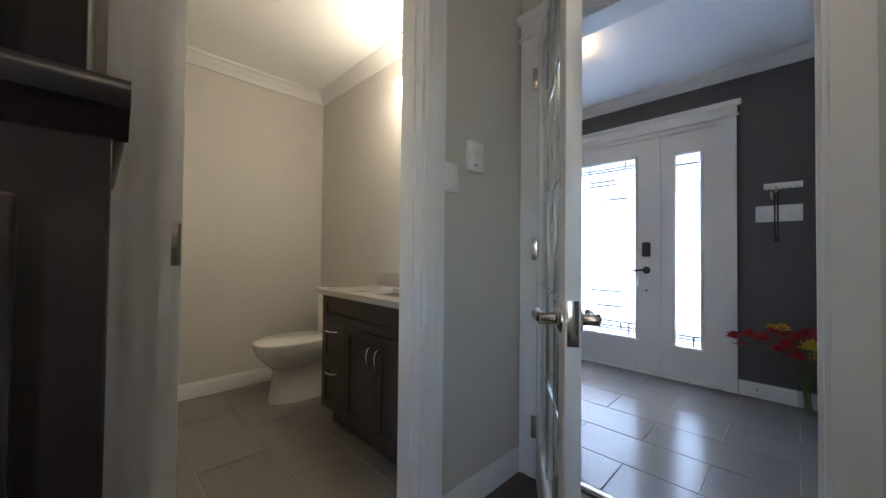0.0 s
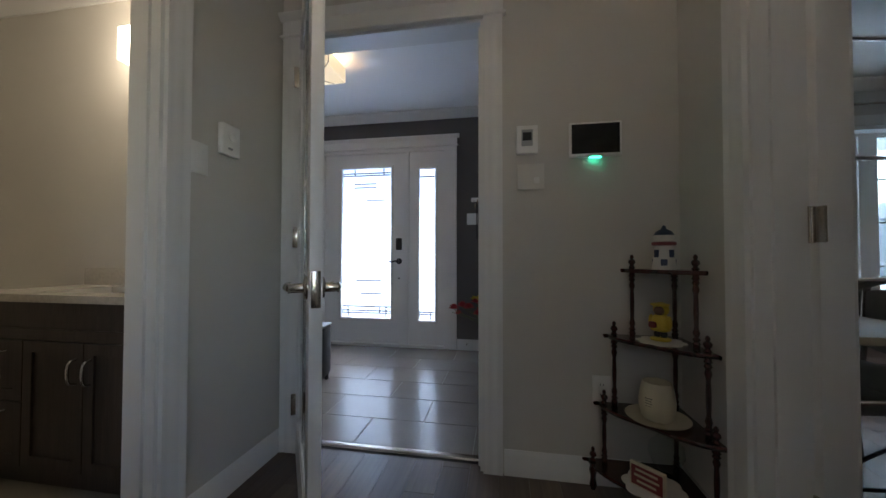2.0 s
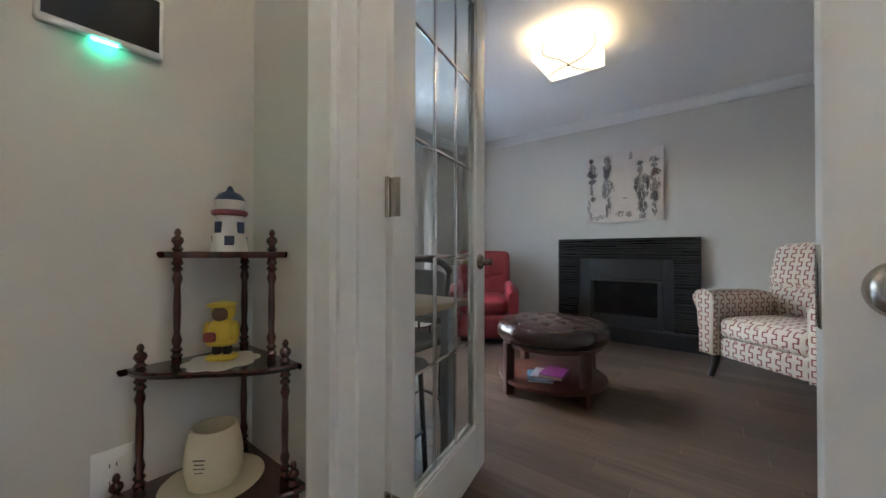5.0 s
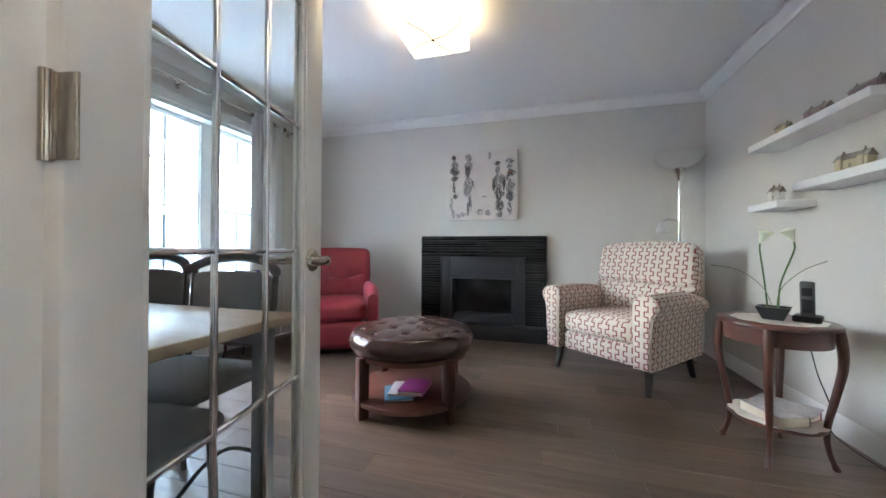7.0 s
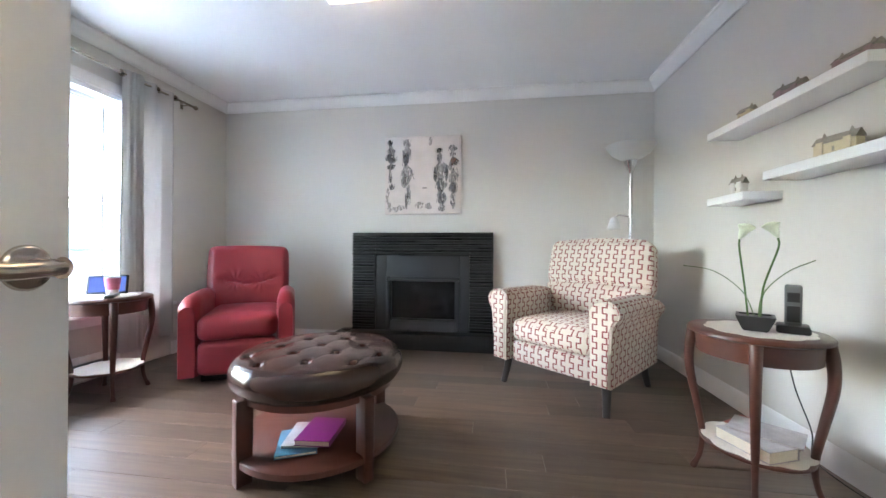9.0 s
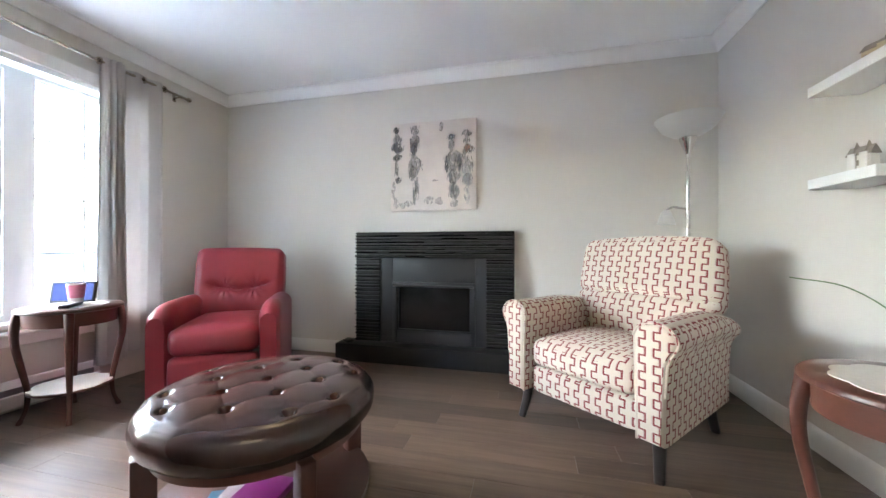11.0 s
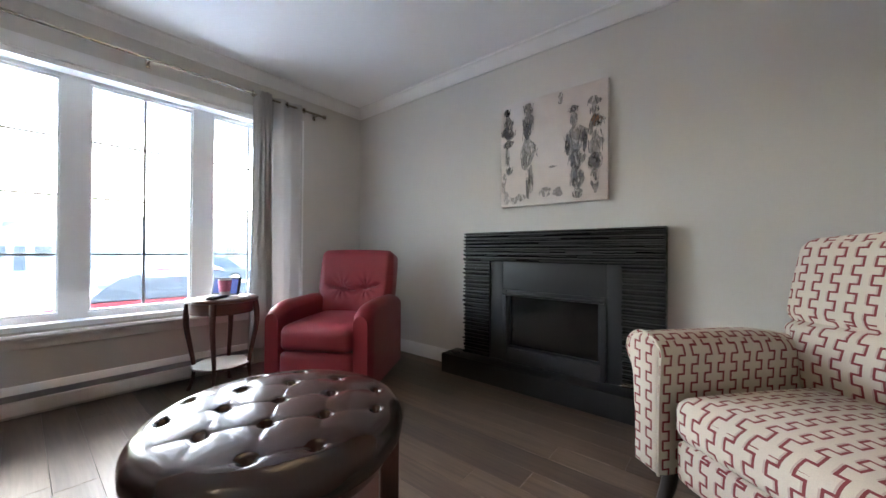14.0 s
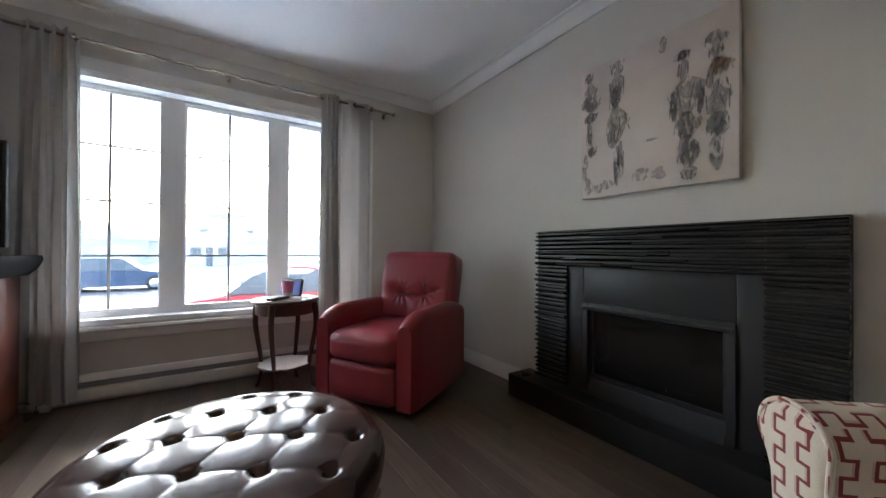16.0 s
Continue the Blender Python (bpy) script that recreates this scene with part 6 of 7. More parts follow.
for i, w in enumerate((0.075, 0.085, 0.065)):
    part("lettering_bar", boxes((-w / 2, 0.0102, 0.060 - i * 0.020, w / 2, 0.011, 0.068 - i * 0.020)), CREAM, plaque)
globe = thing("glass_ornament", pose(CX - 0.085, CY + 0.085, 0.115), "clear glass ball on a short foot", "ornament")
part("ball", lathe([(0.030, 0), (0.032, 0.006), (0.014, 0.018), (0.045, 0.045), (0.062, 0.085), (0.058, 0.12), (0.035, 0.145), (0.030, 0.147)], 30), GLASS, globe)

# ---- hall: wall devices ----
hall_panel = thing("security_panel", pose(HX, -0.558, 1.452), "white security touch panel with a black screen, glowing green", "alarm panel")
part("housing", boxes((-0.022, -0.106, -0.074, -0.0005, 0.106, 0.076), bevel=0.007), WHITE_PLASTIC, hall_panel)
part("screen", boxes((-0.0235, -0.096, -0.060, -0.0221, 0.096, 0.066)), FIREGLASS, hall_panel)
GREENLED = material("green_led", (0.02, 0.25, 0.16), 0.4, emit=(0.05, 1.0, 0.55), power=0.55)
part("status_light", boxes((-0.021, -0.022, -0.0775, -0.010, 0.022, -0.0742)), GREENLED, hall_panel)


def thermostat(m, label):
    t = thing("thermostat", m, label, "thermostat")
    part("housing", boxes((-0.046, -0.024, -0.062, 0.046, -0.0005, 0.062), bevel=0.005), WHITE_PLASTIC, t)
    return t


t1 = thermostat(pose(HX, -0.276, 1.466, 0, 0, -90), "white wall thermostat with a small grey display")
part("display", boxes((-0.024, -0.0252, -0.030, 0.024, -0.0241, 0.042)), SILVER_PLASTIC, t1)
part("display_window", boxes((-0.019, -0.0262, -0.006, 0.019, -0.0253, 0.030)), FIREGLASS, t1)
t2 = thermostat(pose(1.205, SY, 1.415), "white round-dial wall thermostat beside the powder room")
part("dial", lathe([(0.017, 0), (0.017, 0.006), (0.013, 0.009)], 24, m=Matrix.Translation((0, -0.0241, 0.012)) @ Matrix.Rotation(radians(90), 4, "X")), WHITE_PLASTIC, t2)
part("slider", boxes((-0.018, -0.027, -0.040, 0.004, -0.0242, -0.032)), SILVER_PLASTIC, t2)


def switch_plate(m, gangs, label, outlet=False):
    s = thing("outlet" if outlet else "light_switch", m, label, "outlet" if outlet else "light switch")
    w = 0.037 + 0.023 * (gangs - 1)
    part("plate", boxes((-w, -0.007, -0.058, w, -0.0005, 0.058), bevel=0.002), WHITE_PLASTIC, s)
    for g in range(gangs):
        x = (g - (gangs - 1) / 2) * 0.046
        if outlet:
            for z in (-0.02, 0.02):
                k = part("socket", boxes((x - 0.016, -0.0082, z - 0.014, x + 0.016, -0.0071, z + 0.014), bevel=0.0004), WHITE_PLASTIC, s)
                for u in (-0.006, 0.006):
                    part("slot", boxes((x + u - 0.001, -0.0086, z - 0.004, x + u + 0.001, -0.0083, z + 0.005)), IRON, k)
        else:
            part("rocker", boxes((x - 0.015, -0.0105, -0.032, x + 0.015, -0.0071, 0.032), bevel=0.0015), WHITE_PLASTIC, s)
    return s


PLATE = material("ivory_plastic", (0.70, 0.68, 0.64), 0.4, vary=0.03, scale=10)
dimmer = thing("light_switch", pose(HX, -0.292, 1.305, 0, 0, -90), "ivory double switch plate with one small white button", "light switch")
part("plate", boxes((-0.058, -0.008, -0.056, 0.058, -0.0005, 0.056), bevel=0.003), PLATE, dimmer)
for x in (-0.025, 0.025):
    part("rocker", boxes((x - 0.016, -0.0095, -0.033, x + 0.016, -0.0081, 0.033), bevel=0.0006), PLATE, dimmer)
part("button", boxes((0.013, -0.0115, -0.030, 0.037, -0.0096, -0.004), bevel=0.0008), WHITE_PLASTIC, dimmer, "small white button")
switch_plate(pose(1.075, SY, 1.310), 1, "white light switch beside the powder room door")
switch_plate(pose(HX, -0.58, 0.395, 0, 0, -90), 1, "white wall outlet behind the corner shelf", True)

# ---- hall: dark hutch ----
ESPRESSO = wood("espresso_wood", (0.006, 0.004, 0.004), (0.020, 0.010, 0.008), 0.35, "Z", coat=0.1, grain=18)
hutch = thing("hutch", pose(0, 0, 0), "dark espresso wooden hutch with raised panels", "cabinet")
QX, QY = 0.118, 0.455
part("base", boxes((-0.80, QY, 0.0, QX, 0.895, 1.125), bevel=0.004), ESPRESSO, hutch)
part("upper_case", boxes((-0.78, QY + 0.05, 1.175, QX - 0.02, 0.895, 2.05), bevel=0.004), ESPRESSO, hutch)
part("ledge", sweep([(0.0, -0.022), (0.004, -0.020), (0.010, -0.002), (0.026, 0.006), (0.030, 0.022), (0.022, 0.034), (0.0, 0.038)], (-0.82, QY + 0.006, 1.145), (QX + 0.012, QY + 0.006, 1.145), (0, -1, 0), boxes((-0.82, QY + 0.006, 1.125, QX + 0.012, 0.9, 1.182), bevel=0.010)), ESPRESSO, hutch, "moulded overhanging ledge")
for x0, x1 in ((-0.76, -0.37), (-0.33, 0.06)):
    d = part("door", boxes((x0, QY - 0.018, 0.10, x1, QY, 1.06), bevel=0.004), ESPRESSO, hutch)
    part("raised_panel", boxes((x0 + 0.07, QY - 0.026, 0.18, x1 - 0.07, QY - 0.0185, 0.98), bevel=0.007), ESPRESSO, d)
    d = part("door", boxes((x0, QY + 0.032, 1.20, x1 - 0.02, QY + 0.05, 2.0), bevel=0.004), ESPRESSO, hutch)
    part("raised_panel", boxes((x0 + 0.06, QY + 0.024, 1.27, x1 - 0.08, QY + 0.0315, 1.93), bevel=0.007), ESPRESSO, d)

# ---- powder room ----
CERAMIC = material("white_ceramic", (0.72, 0.70, 0.66), 0.14, vary=0.02, scale=8, coat=0.3)
toilet = thing("toilet", pose(PX + 0.03, 2.50, 0, 0, 0, 90), "white ceramic toilet with the lid closed", "toilet")


def ellipse_loft(rings):
    """Stacked rounded outlines: (z, half width, back y, front y)."""
    bm = bmesh.new()
    loops = []
    n = 40
    for z, w, y0, y1 in rings:
        c, h = (y0 + y1) / 2, (y1 - y0) / 2
        loops.append([bm.verts.new((w * math.copysign(abs(math.cos(a)) ** 0.8, math.cos(a)), c + h * math.copysign(abs(math.sin(a)) ** 0.85, math.sin(a)), z)) for a in (2 * math.pi * i / n for i in range(n))])
    for a, b in zip(loops, loops[1:]):
        for i in range(n):
            bm.faces.new((a[i], a[(i + 1) % n], b[(i + 1) % n], b[i]))
    bm.faces.new(loops[0][::-1])
    bm.faces.new(loops[-1])
    return bm


part("pedestal", ellipse_loft([(0, 0.115, 0.06, 0.60), (0.02, 0.115, 0.06, 0.60), (0.10, 0.105, 0.07, 0.585), (0.20, 0.10, 0.08, 0.57), (0.25, 0.115, 0.08, 0.59)]), CERAMIC, toilet)
part("bowl", ellipse_loft([(0.22, 0.10, 0.16, 0.57), (0.26, 0.135, 0.15, 0.62), (0.31, 0.170, 0.14, 0.665), (0.355, 0.182, 0.14, 0.685), (0.378, 0.182, 0.14, 0.688)]), CERAMIC, toilet)
part("seat", ellipse_loft([(0.379, 0.184, 0.17, 0.692), (0.395, 0.186, 0.17, 0.695)]), CERAMIC, toilet)
part("lid", ellipse_loft([(0.398, 0.186, 0.165, 0.697), (0.408, 0.184, 0.165, 0.694), (0.416, 0.165, 0.18, 0.67)]), CERAMIC, toilet)
part("tank", padded(-0.20, 0.042, 0.37, 0.20, 0.185, 0.72, 0.03, 0.006, 8), CERAMIC, toilet)
part("tank_lid", boxes((-0.21, 0.038, 0.722, 0.21, 0.195, 0.755), bevel=0.010), CERAMIC, toilet)
part("flush_lever", tube([(-0.15, 0.19, 0.66), (-0.15, 0.205, 0.66), (-0.09, 0.207, 0.655)], 0.006, 8), CHROME, toilet)

VANITYWOOD = wood("dark_grey_brown_laminate", (0.028, 0.021, 0.018), (0.070, 0.054, 0.046), 0.45, "Z", grain=22)
QUARTZ = material("speckled_quartz", (0.50, 0.47, 0.43), 0.2, vary=0.35, scale=60, bump=0.0)
vanity = thing("vanity", pose(0, 0, 0), "dark grey-brown vanity with a pale quartz top and white sink", "vanity")
VX, VY0, VY1, VZ = 1.095, 1.11, 2.02, 0.80
part("body", boxes((VX + 0.018, VY0, 0.10, PX - 0.003, VY1, VZ - 0.03)), VANITYWOOD, vanity)
part("toe_kick", boxes((VX + 0.06, VY0, 0, PX - 0.003, VY1 - 0.04, 0.099)), VANITYWOOD, vanity)


def shaker(y0, y1, z0, z1, name, handle):
    """A shaker front on the vanity, with a bar handle: (y, z, upright)."""
    f = 0.045
    bm = boxes((VX, y0, z0, VX + 0.017, y0 + f, z1), (VX, y1 - f, z0, VX + 0.017, y1, z1), (VX, y0 + f, z0, VX + 0.017, y1 - f, z0 + f), (VX, y0 + f, z1 - f, VX + 0.017, y1 - f, z1), (VX + 0.009, y0 + f, z0 + f, VX + 0.017, y1 - f, z1 - f))
    d = part(name, bm, VANITYWOOD, vanity)
    if handle:
        y, z, up = handle
        a, b = ((y, z - 0.05), (y, z + 0.05)) if up else ((y - 0.05, z), (y + 0.05, z))
        pts = bend([(VX, *a), (VX - 0.024, a[0] + (b[0] - a[0]) * 0.12, a[1] + (b[1] - a[1]) * 0.12), (VX - 0.030, (a[0] + b[0]) / 2, (a[1] + b[1]) / 2), (VX - 0.024, a[0] + (b[0] - a[0]) * 0.88, a[1] + (b[1] - a[1]) * 0.88), (VX, *b)], 5)
        part("handle", tube(pts, 0.0055, 8), CHROME, d, "bright metal bow handle")


shaker(VY0 + 0.003, VY1 - 0.003, 0.615, VZ - 0.035, "false_front", None)
shaker(VY1 - 0.27, VY1 - 0.003, 0.365, 0.61, "drawer", (VY1 - 0.135, 0.565, False))
shaker(VY1 - 0.27, VY1 - 0.003, 0.105, 0.36, "drawer", (VY1 - 0.135, 0.325, False))
shaker(1.445, VY1 - 0.274, 0.105, 0.61, "door", (1.478, 0.50, True))
shaker(VY0 + 0.003, 1.441, 0.105, 0.61, "door", (1.408, 0.50, True))
part("countertop", boxes((VX - 0.025, VY0 - 0.02, VZ - 0.03, PX - 0.003, 1.36, VZ), (VX - 0.025, 1.80, VZ - 0.03, PX - 0.003, VY1 + 0.02, VZ), (VX - 0.025, 1.36, VZ - 0.03, VX + 0.075, 1.80, VZ), (PX - 0.06, 1.36, VZ - 0.03, PX - 0.003, 1.80, VZ)), QUARTZ, vanity, "pale speckled quartz top")
part("backsplash", boxes((PX - 0.018, VY0 - 0.02, VZ, PX - 0.003, VY1 + 0.02, VZ + 0.09), bevel=0.002), QUARTZ, vanity)
part("sink", boxes((VX + 0.076, 1.361, VZ - 0.14, PX - 0.061, 1.799, VZ - 0.13), (VX + 0.076, 1.361, VZ - 0.13, VX + 0.088, 1.799, VZ - 0.002), (PX - 0.073, 1.361, VZ - 0.13, PX - 0.061, 1.799, VZ - 0.002), (VX + 0.088, 1.361, VZ - 0.13, PX - 0.073, 1.373, VZ - 0.002), (VX + 0.088, 1.787, VZ - 0.13, PX - 0.073, 1.799, VZ - 0.002)), CERAMIC, vanity, "white undermount sink")

LITGLASS = material("lit_white_glass", (0.85, 0.82, 0.75), 0.4, vary=0.02, emit=(1.0, 0.88, 0.68), power=0.28)
sconce = thing("vanity_light", pose(PX, 1.50, 2.02), "vanity wall light with white glass shades, lit", "wall light")
part("backplate", boxes((-0.02, -0.25, -0.03, -0.0005, 0.25, 0.03), bevel=0.004), CHROME, sconce)
for y in (-0.19, 0.0, 0.19):
    sh = part("shade", boxes((-0.115, y - 0.042, -0.085, -0.03, y + 0.042, 0.085), bevel=0.006), LITGLASS, sconce, "white glass shade, lit")
    sh.visible_shadow = False
fan = thing("ceiling_vent", pose(0.72, 1.93, 2.415), "round white ceiling exhaust vent", "vent")
part("ring", lathe([(0.095, 0), (0.095, -0.008), (0.085, -0.018), (0.066, -0.020), (0.062, -0.012), (0.062, 0)][::-1], 40), WHITE_PLASTIC, fan)
part("damper", lathe([(0.05, -0.030), (0.052, -0.026), (0.02, -0.012)], 32), WHITE_PLASTIC, fan)

# ---- foyer ----
switch_plate(pose(FX, 0.135, 1.335, 0, 0, -90), 2, "white double switch plate on the charcoal wall")
switch_plate(pose(FX, 0.012, 1.335, 0, 0, -90), 2, "white double switch plate beside another on the charcoal wall")
rack = thing("key_rack", pose(FX, 0.05, 1.53, 0, 0, -90), "white scalloped key rack with small hooks", "key rack")
part("board", boxes((-0.10, -0.016, -0.022, 0.10, -0.0005, 0.022), bevel=0.005), WHITE_PLASTIC, rack)
for x in (-0.07, -0.035, 0.0, 0.035, 0.07):
    part("hook", tube(bend([(x, -0.016, -0.010), (x, -0.030, -0.022), (x, -0.034, -0.012)], 4), 0.0025, 6), NICKEL, rack)
lanyard = thing("lanyard", pose(FX - 0.03, 0.085, 1.53), "black strap with keys hanging from the rack", "lanyard")
part("strap", boxes((-0.004, -0.014, -0.36, 0.0, -0.003, -0.05), (0.002, 0.002, -0.34, 0.006, 0.012, -0.05), bevel=0.001), BLACK, lanyard)
part("clip", lathe([(0.008, -0.05), (0.012, -0.035), (0.006, -0.012), (0.004, 0.0)], 10), NICKEL, lanyard)
part("key", boxes((-0.002, 0.016, -0.10, 0.0, 0.030, -0.04), bevel=0.0008), NICKEL, lanyard)
part("fob", boxes((-0.006, -0.018, -0.40, 0.006, 0.012, -0.345), bevel=0.003), BLACK, lanyard)
stopper = thing("door_stop", pose(FX - 0.014, 0.19, 0.07), "small spring door stop on the baseboard", "door stop")
part("spring", tube([(0, 0, 0), (-0.05, 0, 0)], 0.006, 8), NICKEL, stopper)

vase = thing("flower_vase", pose(3.40, -0.065, 0), "tall clear glass vase with red and yellow artificial flowers", "vase")
part("glass_body", lathe([(0.055, 0), (0.058, 0.01), (0.062, 0.26), (0.065, 0.27), (0.058, 0.268), (0.053, 0.02)], 6), GLASS, vase)
RED_PETAL = material("red_silk_petal", (0.40, 0.02, 0.03), 0.6, vary=0.4, scale=30)
YEL_PETAL = material("yellow_silk_petal", (0.62, 0.42, 0.03), 0.6, vary=0.3, scale=30)
OLIVE_LEAF = material("olive_leaf", (0.10, 0.13, 0.04), 0.6, vary=0.3, scale=30)
rf = random.Random(12)


def bloom(parent, p, r, mat):
    bm = bmesh.new()
    for ring, (k, tilt) in enumerate(((9, 0.25), (8, 0.7), (6, 1.15))):
        for i in range(k):
            a = 2 * math.pi * (i + 0.5 * ring) / k
            d = Vector((math.cos(a) * math.cos(tilt), math.sin(a) * math.cos(tilt), math.sin(tilt)))
            s = Vector((-math.sin(a), math.cos(a), 0)) * r * 0.30
            c = Vector(p)
            vs = [bm.verts.new(c + d * r * 0.1 - s * 0.4), bm.verts.new(c + d * r * 0.7 - s), bm.verts.new(c + d * r * 1.0), bm.verts.new(c + d * r * 0.7 + s), bm.verts.new(c + d * r * 0.1 + s * 0.4)]
            low = [bm.verts.new(v.co - Vector((0, 0, 0.0015))) for v in vs]
            bm.faces.new(vs)
            bm.faces.new(low[::-1])
            for q in range(5):
                bm.faces.new((vs[q], low[q], low[(q + 1) % 5], vs[(q + 1) % 5]))
    part("flower", bm, mat, parent)


for dy, dz, dx, r, mat in ((0.37, 0.44, -0.02, 0.042, RED_PETAL), (0.29, 0.46, 0.0, 0.045, RED_PETAL), (0.22, 0.45, -0.03, 0.045, RED_PETAL), (0.16, 0.50, 0.02, 0.04, RED_PETAL), (0.10, 0.42, -0.03, 0.05, RED_PETAL), (0.12, 0.53, 0.0, 0.04, YEL_PETAL), (0.05, 0.36, -0.05, 0.045, RED_PETAL), (-0.02, 0.43, -0.06, 0.06, YEL_PETAL), (-0.06, 0.53, 0.0, 0.045, RED_PETAL), (-0.08, 0.58, 0.02, 0.04, YEL_PETAL), (0.0, 0.50, 0.03, 0.05, RED_PETAL), (-0.05, 0.36, 0.0, 0.05, YEL_PETAL), (0.06, 0.47, 0.05, 0.045, RED_PETAL), (-0.12, 0.47, -0.02, 0.05, RED_PETAL)):
    part("stem", tube(bend([(rf.uniform(-0.02, 0.02), rf.uniform(-0.02, 0.02), 0.03), (dx * 0.3, dy * 0.2, 0.26), (dx, dy, dz)], 5), 0.003, 6), OLIVE_LEAF, vase)
    bloom(vase, (dx, dy, dz), r * 1.35, mat)
    bloom(vase, (dx + rf.uniform(-0.05, 0.05), dy + rf.uniform(-0.06, 0.06), dz + rf.uniform(-0.05, 0.02)), r, mat)
    blade([(dx * 0.5, dy * 0.5, dz * 0.75), (dx * 0.8 + rf.uniform(-0.05, 0.05), dy * 0.8 + rf.uniform(-0.05, 0.05), dz * 0.85), (dx + rf.uniform(-0.08, 0.08), dy + rf.uniform(-0.08, 0.08), dz - 0.04)], 0.03, vase, OLIVE_LEAF)

case = thing("suitcase", pose(2.42, 1.36, 0, 0, 0, 8), "upright black fabric case with pale trim", "suitcase")
part("shell", boxes((-0.10, -0.22, 0.045, 0.10, 0.22, 0.43), bevel=0.02), material("black_ballistic_fabric", (0.02, 0.021, 0.024), 0.7, vary=0.2, scale=50, bump=0.3, bump_scale=400), case)
part("trim", boxes((-0.102, -0.222, 0.422, 0.102, 0.222, 0.434), bevel=0.005), SILVER_PLASTIC, case)
for x in (-0.08, 0.08):
    for y in (-0.19, 0.19):
        part("foot", lathe([(0.016, 0), (0.018, 0.01), (0.014, 0.05)], 12, m=Matrix.Translation((x, y, 0))), BLACK, case)

# ---- outdoors ----
ASPHALT = material("wet_asphalt", (0.10, 0.10, 0.105), 0.6, vary=0.2, scale=2, bump=0.3, bump_scale=80)
structure("road", boxes((16.5, -60, -0.869, 22.5, 60, -0.862)), ASPHALT, "slushy street beyond the front yard", "road")
# Its stretch past the front door is unseen, added to block sun from the glass.
structure("porch_soffit", boxes((FX + 0.17, -6.5, 2.30, 5.25, 3.6, 2.42), (LX1 + 0.2, -6.5, 2.30, FX + 0.17, -0.9, 2.42)), VINYL, "white porch soffit above the window", "soffit")
GLASSDARK = material("dark_car_glass", (0.10, 0.11, 0.12), 0.08, vary=0.3)
RUBBER = material("tyre_rubber", (0.02, 0.02, 0.02), 0.8, vary=0.2, scale=30)


def car(m, paint, label, length=4.4, wid=1.75, hgt=1.42):
    c = thing("car", m, label, "car", "parked cars")
    L, W2 = length / 2, wid / 2

    def hull(profile, w_low, w_high):
        bm = bmesh.new()
        zs = [p[1] for p in profile]
        z0, z1 = min(zs), max(zs)
        rings = []
        for s in (-1, 1):
            rings.append([bm.verts.new((x, s * (w_low + (w_high - w_low) * (z - z0) / (z1 - z0)), z)) for x, z in profile])
        n = len(profile)
        for i in range(n):
            bm.faces.new((rings[0][i], rings[0][(i + 1) % n], rings[1][(i + 1) % n], rings[1][i]))
        bm.faces.new(rings[0])
        bm.faces.new(rings[1][::-1])
        bmesh.ops.bevel(bm, geom=bm.edges[:], offset=0.04, segments=2, affect="EDGES")
        return bm
    part("body", hull([(-L, 0.28), (-L, 0.62), (-L * 0.93, 0.80), (-L * 0.5, 0.86), (L * 0.35, 0.88), (L * 0.8, 0.78), (L * 0.98, 0.62), (L, 0.30), (L * 0.9, 0.20), (-L * 0.9, 0.20)], W2, W2 * 0.94), paint, c)
    part("cabin", hull([(-L * 0.80, 0.84), (-L * 0.50, hgt - 0.04), (-L * 0.05, hgt), (L * 0.16, hgt - 0.06), (L * 0.46, 0.86)], W2 * 0.90, W2 * 0.70), GLASSDARK, c, "dark glazed cabin")
    part("roof", hull([(-L * 0.50, hgt - 0.05), (-L * 0.30, hgt + 0.005), (-L * 0.02, hgt + 0.015), (L * 0.17, hgt - 0.045), (L * 0.05, hgt - 0.06), (-L * 0.4, hgt - 0.07)], W2 * 0.74, W2 * 0.70), paint, c)
    for x in (-L * 0.62, L * 0.64):
        for s in (-1, 1):
            tyre = part("wheel", lathe([(0.20, -0.09), (0.30, -0.10), (0.32, -0.06), (0.32, 0.06), (0.30, 0.10), (0.20, 0.09)], 24, m=Matrix.Translation((x, s * (W2 - 0.08), 0.32)) @ Matrix.Rotation(radians(90), 4, "X")), RUBBER, c)
            part("rim", lathe([(0.03, -0.105), (0.20, -0.095), (0.215, -0.03), (0.215, 0.03), (0.20, 0.095), (0.03, 0.105)], 10, m=Matrix.Translation((x, s * (W2 - 0.08), 0.32)) @ Matrix.Rotation(radians(90), 4, "X")), CHROME, tyre)
    part("headlight", boxes((L * 0.90, -W2 * 0.85, 0.56, L * 0.97, -W2 * 0.5, 0.68), bevel=0.02), CHROME, c)
    part("headlight", boxes((L * 0.90, W2 * 0.5, 0.56, L * 0.97, W2 * 0.85, 0.68), bevel=0.02), CHROME, c)
    part("tail_light", boxes((-L * 1.0, -W2 * 0.9, 0.58, -L * 0.96, -W2 * 0.55, 0.70), bevel=0.015), BRICKRED, c)
    part("tail_light", boxes((-L * 1.0, W2 * 0.55, 0.58, -L * 0.96, W2 * 0.9, 0.70), bevel=0.015), BRICKRED, c)
    return c


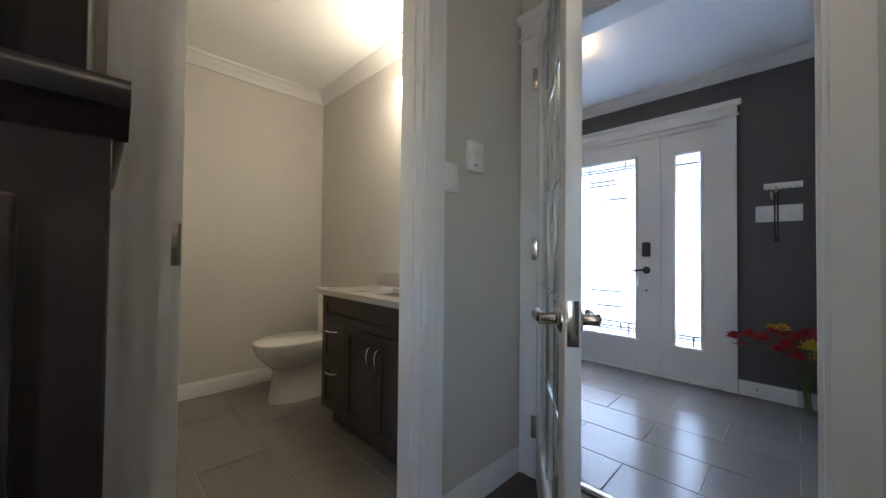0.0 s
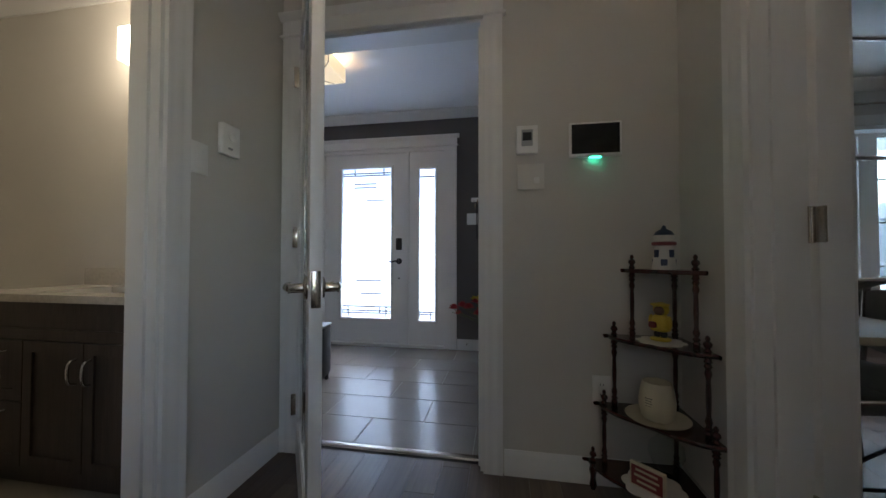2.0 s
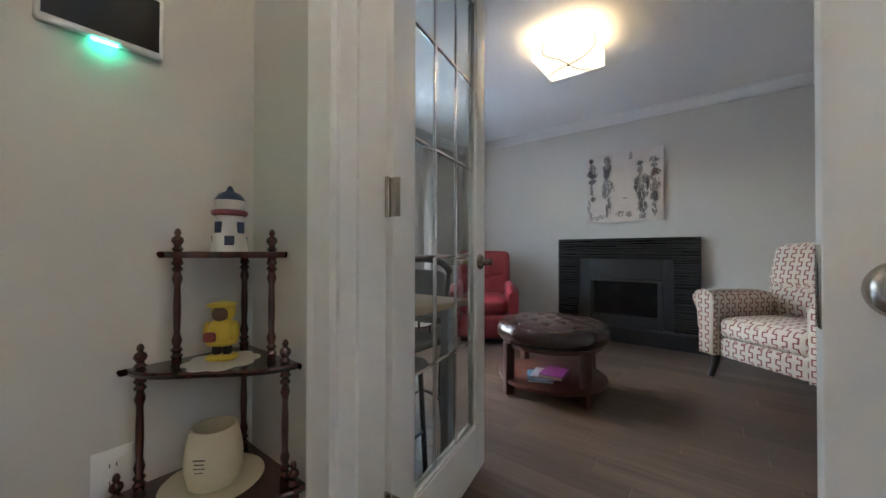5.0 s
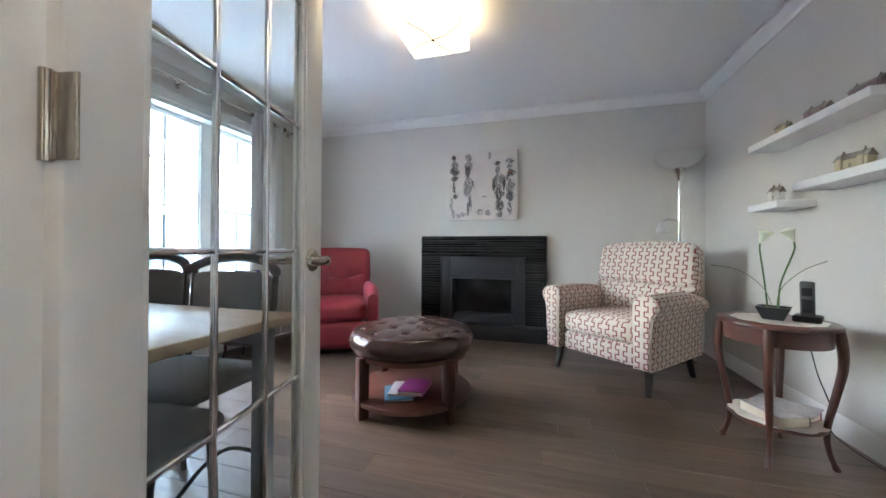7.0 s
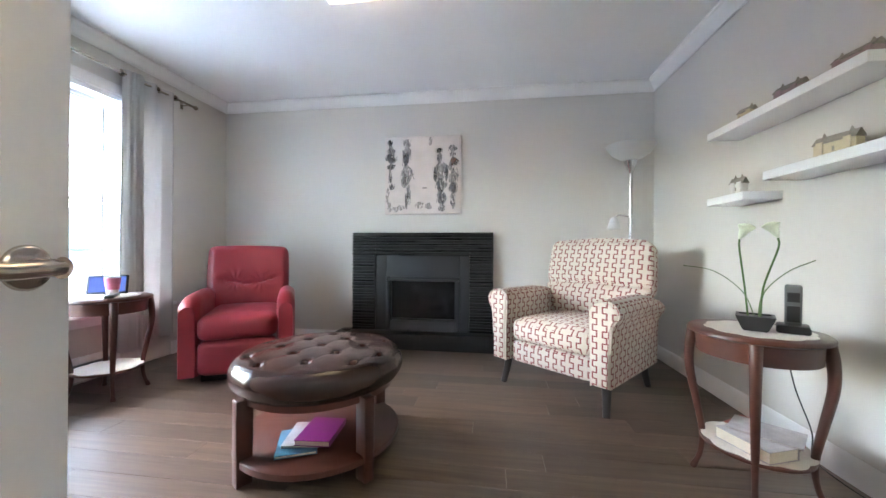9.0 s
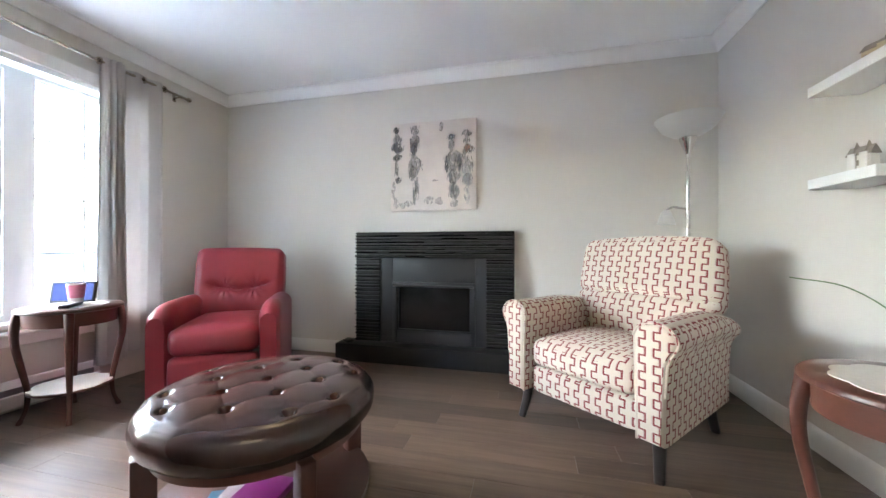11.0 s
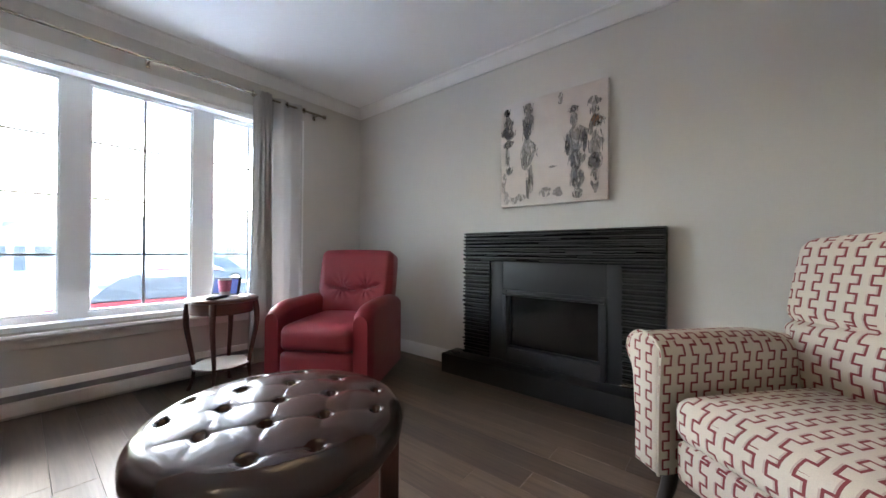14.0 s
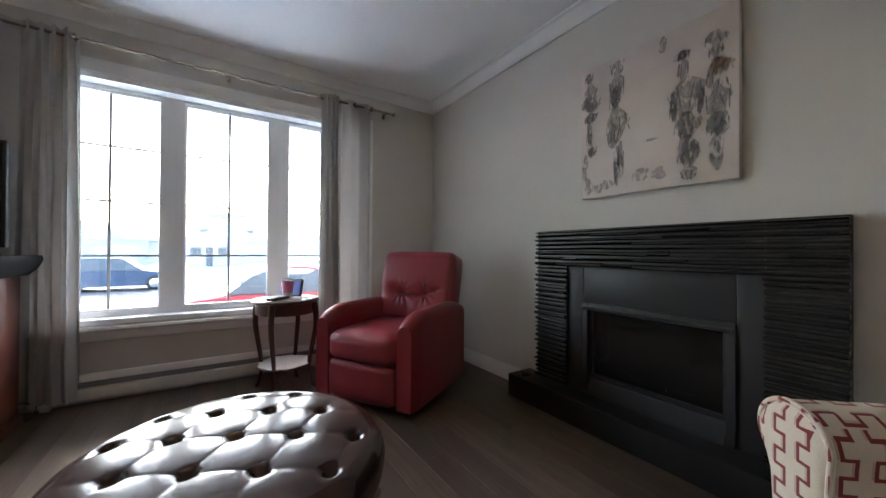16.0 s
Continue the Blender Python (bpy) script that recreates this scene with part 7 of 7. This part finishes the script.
CAR_RED = material("red_car_paint", (0.42, 0.02, 0.03), 0.5, vary=0.04, coat=0.1)
CAR_BLUE = material("blue_car_paint", (0.02, 0.045, 0.10), 0.5, vary=0.04, coat=0.1)
CAR_GREY = material("grey_car_paint", (0.12, 0.125, 0.13), 0.5, vary=0.04, coat=0.1)
GZ = -0.87
red_car = car(pose(9.3, -3.85, GZ, 0, 0, 92), CAR_RED, "red parked car in the driveway, half covered with snow", 4.5)
part("snow_cover", blob(-0.25, 0, 1.28, 1.05, 0.66, 0.20, 0.55, 28, 12, blob(1.45, 0, 0.84, 0.55, 0.74, 0.10, 0.5, 24, 10)), SNOW, red_car, "thick snow on roof, windows and bonnet")
car(pose(21.3, 0.9, GZ, 0, 0, -88), CAR_BLUE, "blue hatchback parked across the street", 4.3, 1.75, 1.40)
car(pose(21.5, -8.2, GZ, 0, 0, 92), CAR_GREY, "grey sedan parked across the street")

SIDING_W = material("white_siding", (0.42, 0.43, 0.45), 0.7, vary=0.05, scale=1)
SIDING_G = material("grey_siding", (0.30, 0.315, 0.34), 0.7, vary=0.06, scale=1)
SIDING_Y = material("yellow_wood_siding", (0.48, 0.42, 0.29), 0.7, vary=0.1, scale=2)
ROOFSNOW = material("snowy_roof", (0.40, 0.42, 0.46), 0.9, vary=0.1, scale=0.8)


def house(m, w, d, h, rise, siding, label, garage=True):
    o = thing("house", m, label, "house", "houses across the street")
    part("wall", boxes((0, -w / 2, 0, d, w / 2, h)), siding, o)
    rf2 = bmesh.new()
    prof = [(-w / 2 - 0.4, 0), (w / 2 + 0.4, 0), (0, rise)]
    ends = [[rf2.verts.new((x, y, h + z)) for y, z in prof] for x in (-0.5, d + 0.5)]
    for i in range(3):
        rf2.faces.new((ends[0][i], ends[0][(i + 1) % 3], ends[1][(i + 1) % 3], ends[1][i]))
    rf2.faces.new(ends[0])
    rf2.faces.new(ends[1][::-1])
    part("roof", rf2, ROOFSNOW, o, "snow-dusted gable roof")
    part("gable_panel", sweep([(-w / 2 + 0.7, 0), (w / 2 - 0.7, 0), (0, rise - 0.5)], (-0.53, 0, h + 0.15), (-0.505, 0, h + 0.15), (0, 1, 0)), SIDING_G, o)
    storeys = 2 if h > 4 else 1
    for k in range(storeys):
        for y in (-w * 0.30, w * 0.04, w * 0.32):
            if garage and k == 0 and y < 0:
                continue
            z = 1.0 + 2.7 * k
            wd = part("window", boxes((-0.06, y - 0.6, z, 0.02, y + 0.6, z + 1.2)), SIDING_W, o)
            part("pane", boxes((-0.08, y - 0.5, z + 0.1, -0.065, y + 0.5, z + 1.1)), GLASSDARK, wd)
    if garage:
        g = part("garage_door", boxes((-0.08, -w * 0.42, 0, 0.02, -w * 0.10, 2.2)), SIDING_W, o)
        for i in range(3):
            part("panel_groove", boxes((-0.09, -w * 0.41, 0.55 * (i + 1), -0.082, -w * 0.11, 0.55 * (i + 1) + 0.04)), SIDING_G, g)
    part("front_door", boxes((-0.07, w * 0.15, 0, 0.02, w * 0.22, 2.1)), GLASSDARK, o)
    return o


house(pose(37, -15.5, GZ, 0, 0, 0), 10.5, 9, 2.9, 2.2, SIDING_W, "white bungalow with a grey gable across the street")
house(pose(38, -27.5, GZ, 0, 0, 0), 9.5, 9, 2.9, 2.4, SIDING_G, "grey bungalow with a garage across the street")
house(pose(60, -4.5, GZ, 0, 0, 0), 9, 9, 6.6, 0.6, SIDING_Y, "yellow two-storey house far across the street", False)
house(pose(46, -4.0, GZ, 0, 0, 0), 9, 9, 2.7, 1.8, SIDING_W, "white bungalow with a snowy roof")
house(pose(52, 9.0, GZ, 0, 0, 0), 11, 9, 2.9, 2.0, SIDING_G, "grey bungalow with a snowy roof, further along")
house(pose(38, -40.0, GZ, 0, 0, 0), 10, 9, 5.4, 2.2, SIDING_W, "white two-storey house with a gable roof")
hill = bmesh.new()
rh = random.Random(4)
rows = []
for i in range(41):
    y = -260 + 13 * i
    z = 10 + 6 * math.sin(i * 0.45) + 3 * math.sin(i * 1.1 + 1) + rh.uniform(-0.8, 0.8)
    rows.append([hill.verts.new((180, y, -1.0)), hill.verts.new((230, y, z)), hill.verts.new((300, y, z * 0.9)), hill.verts.new((330, y, -1.0))])
for a, b in zip(rows, rows[1:]):
    for k in range(3):
        hill.faces.new((a[k], a[k + 1], b[k + 1], b[k]))
structure("backdrop_hill", hill, material("winter_hill", (0.34, 0.36, 0.40), 0.95, vary=0.25, scale=0.05), "pale wooded hill in the distance", "hill")


def tile_field(parent, x0, x1, y0, y1, ox, oy, tx, ty, mat, name="tile"):
    shared = {}
    i = math.floor((x0 - ox) / tx)
    while ox + i * tx < x1:
        a, b = max(ox + i * tx, x0), min(ox + (i + 1) * tx, x1)
        off = oy + (ty / 2 if i % 2 else 0)
        k = math.floor((y0 - off) / ty)
        while off + k * ty < y1:
            c, d = max(off + k * ty, y0), min(off + (k + 1) * ty, y1)
            k += 1
            if b - a < 0.015 or d - c < 0.015:
                continue
            key = (round(b - a, 3), round(d - c, 3))
            if key not in shared:
                shared[key] = mesh_of(name, boxes((0.002, 0.002, -0.011, key[0] - 0.002, key[1] - 0.002, 0), bevel=0.0015, segments=1), mat, False)
            ob = new(name, shared[key])
            ob.parent = parent
            ob.location = (a, c, 0)
        i += 1


plank_field(LX0, LX1, LY0, LY1, 1)
plank_field(-0.6, HX + 0.05, LY1, SY, 2)
floor_foyer = structure("floor_foyer", boxes((HX + 0.12, -0.92, -0.011, FX, 2.6, -0.003)), GROUT, "grey porcelain tile floor in running bond", "floor")
tile_field(floor_foyer, HX + 0.12, FX, -0.92, 2.6, 1.965, 0.28, 0.305, 0.61, TILE)
floor_powder = structure("floor_powder", boxes((0.1, SY + 0.06, -0.011, PX, PY, -0.003)), GROUT, "grey porcelain tile floor", "floor")
tile_field(floor_powder, 0.1, PX, SY + 0.06, PY, 0.45, 1.3, 0.305, 0.61, TILE)
structure("threshold_strip", sweep([(0, 0), (0.04, 0), (0.036, 0.008), (0.02, 0.012), (0.004, 0.008)], (HX + 0.07, DY0, 0), (HX + 0.07, DY1, 0), (1, 0, 0)), NICKEL, "metal threshold strip between wood and tile", "trim", True)
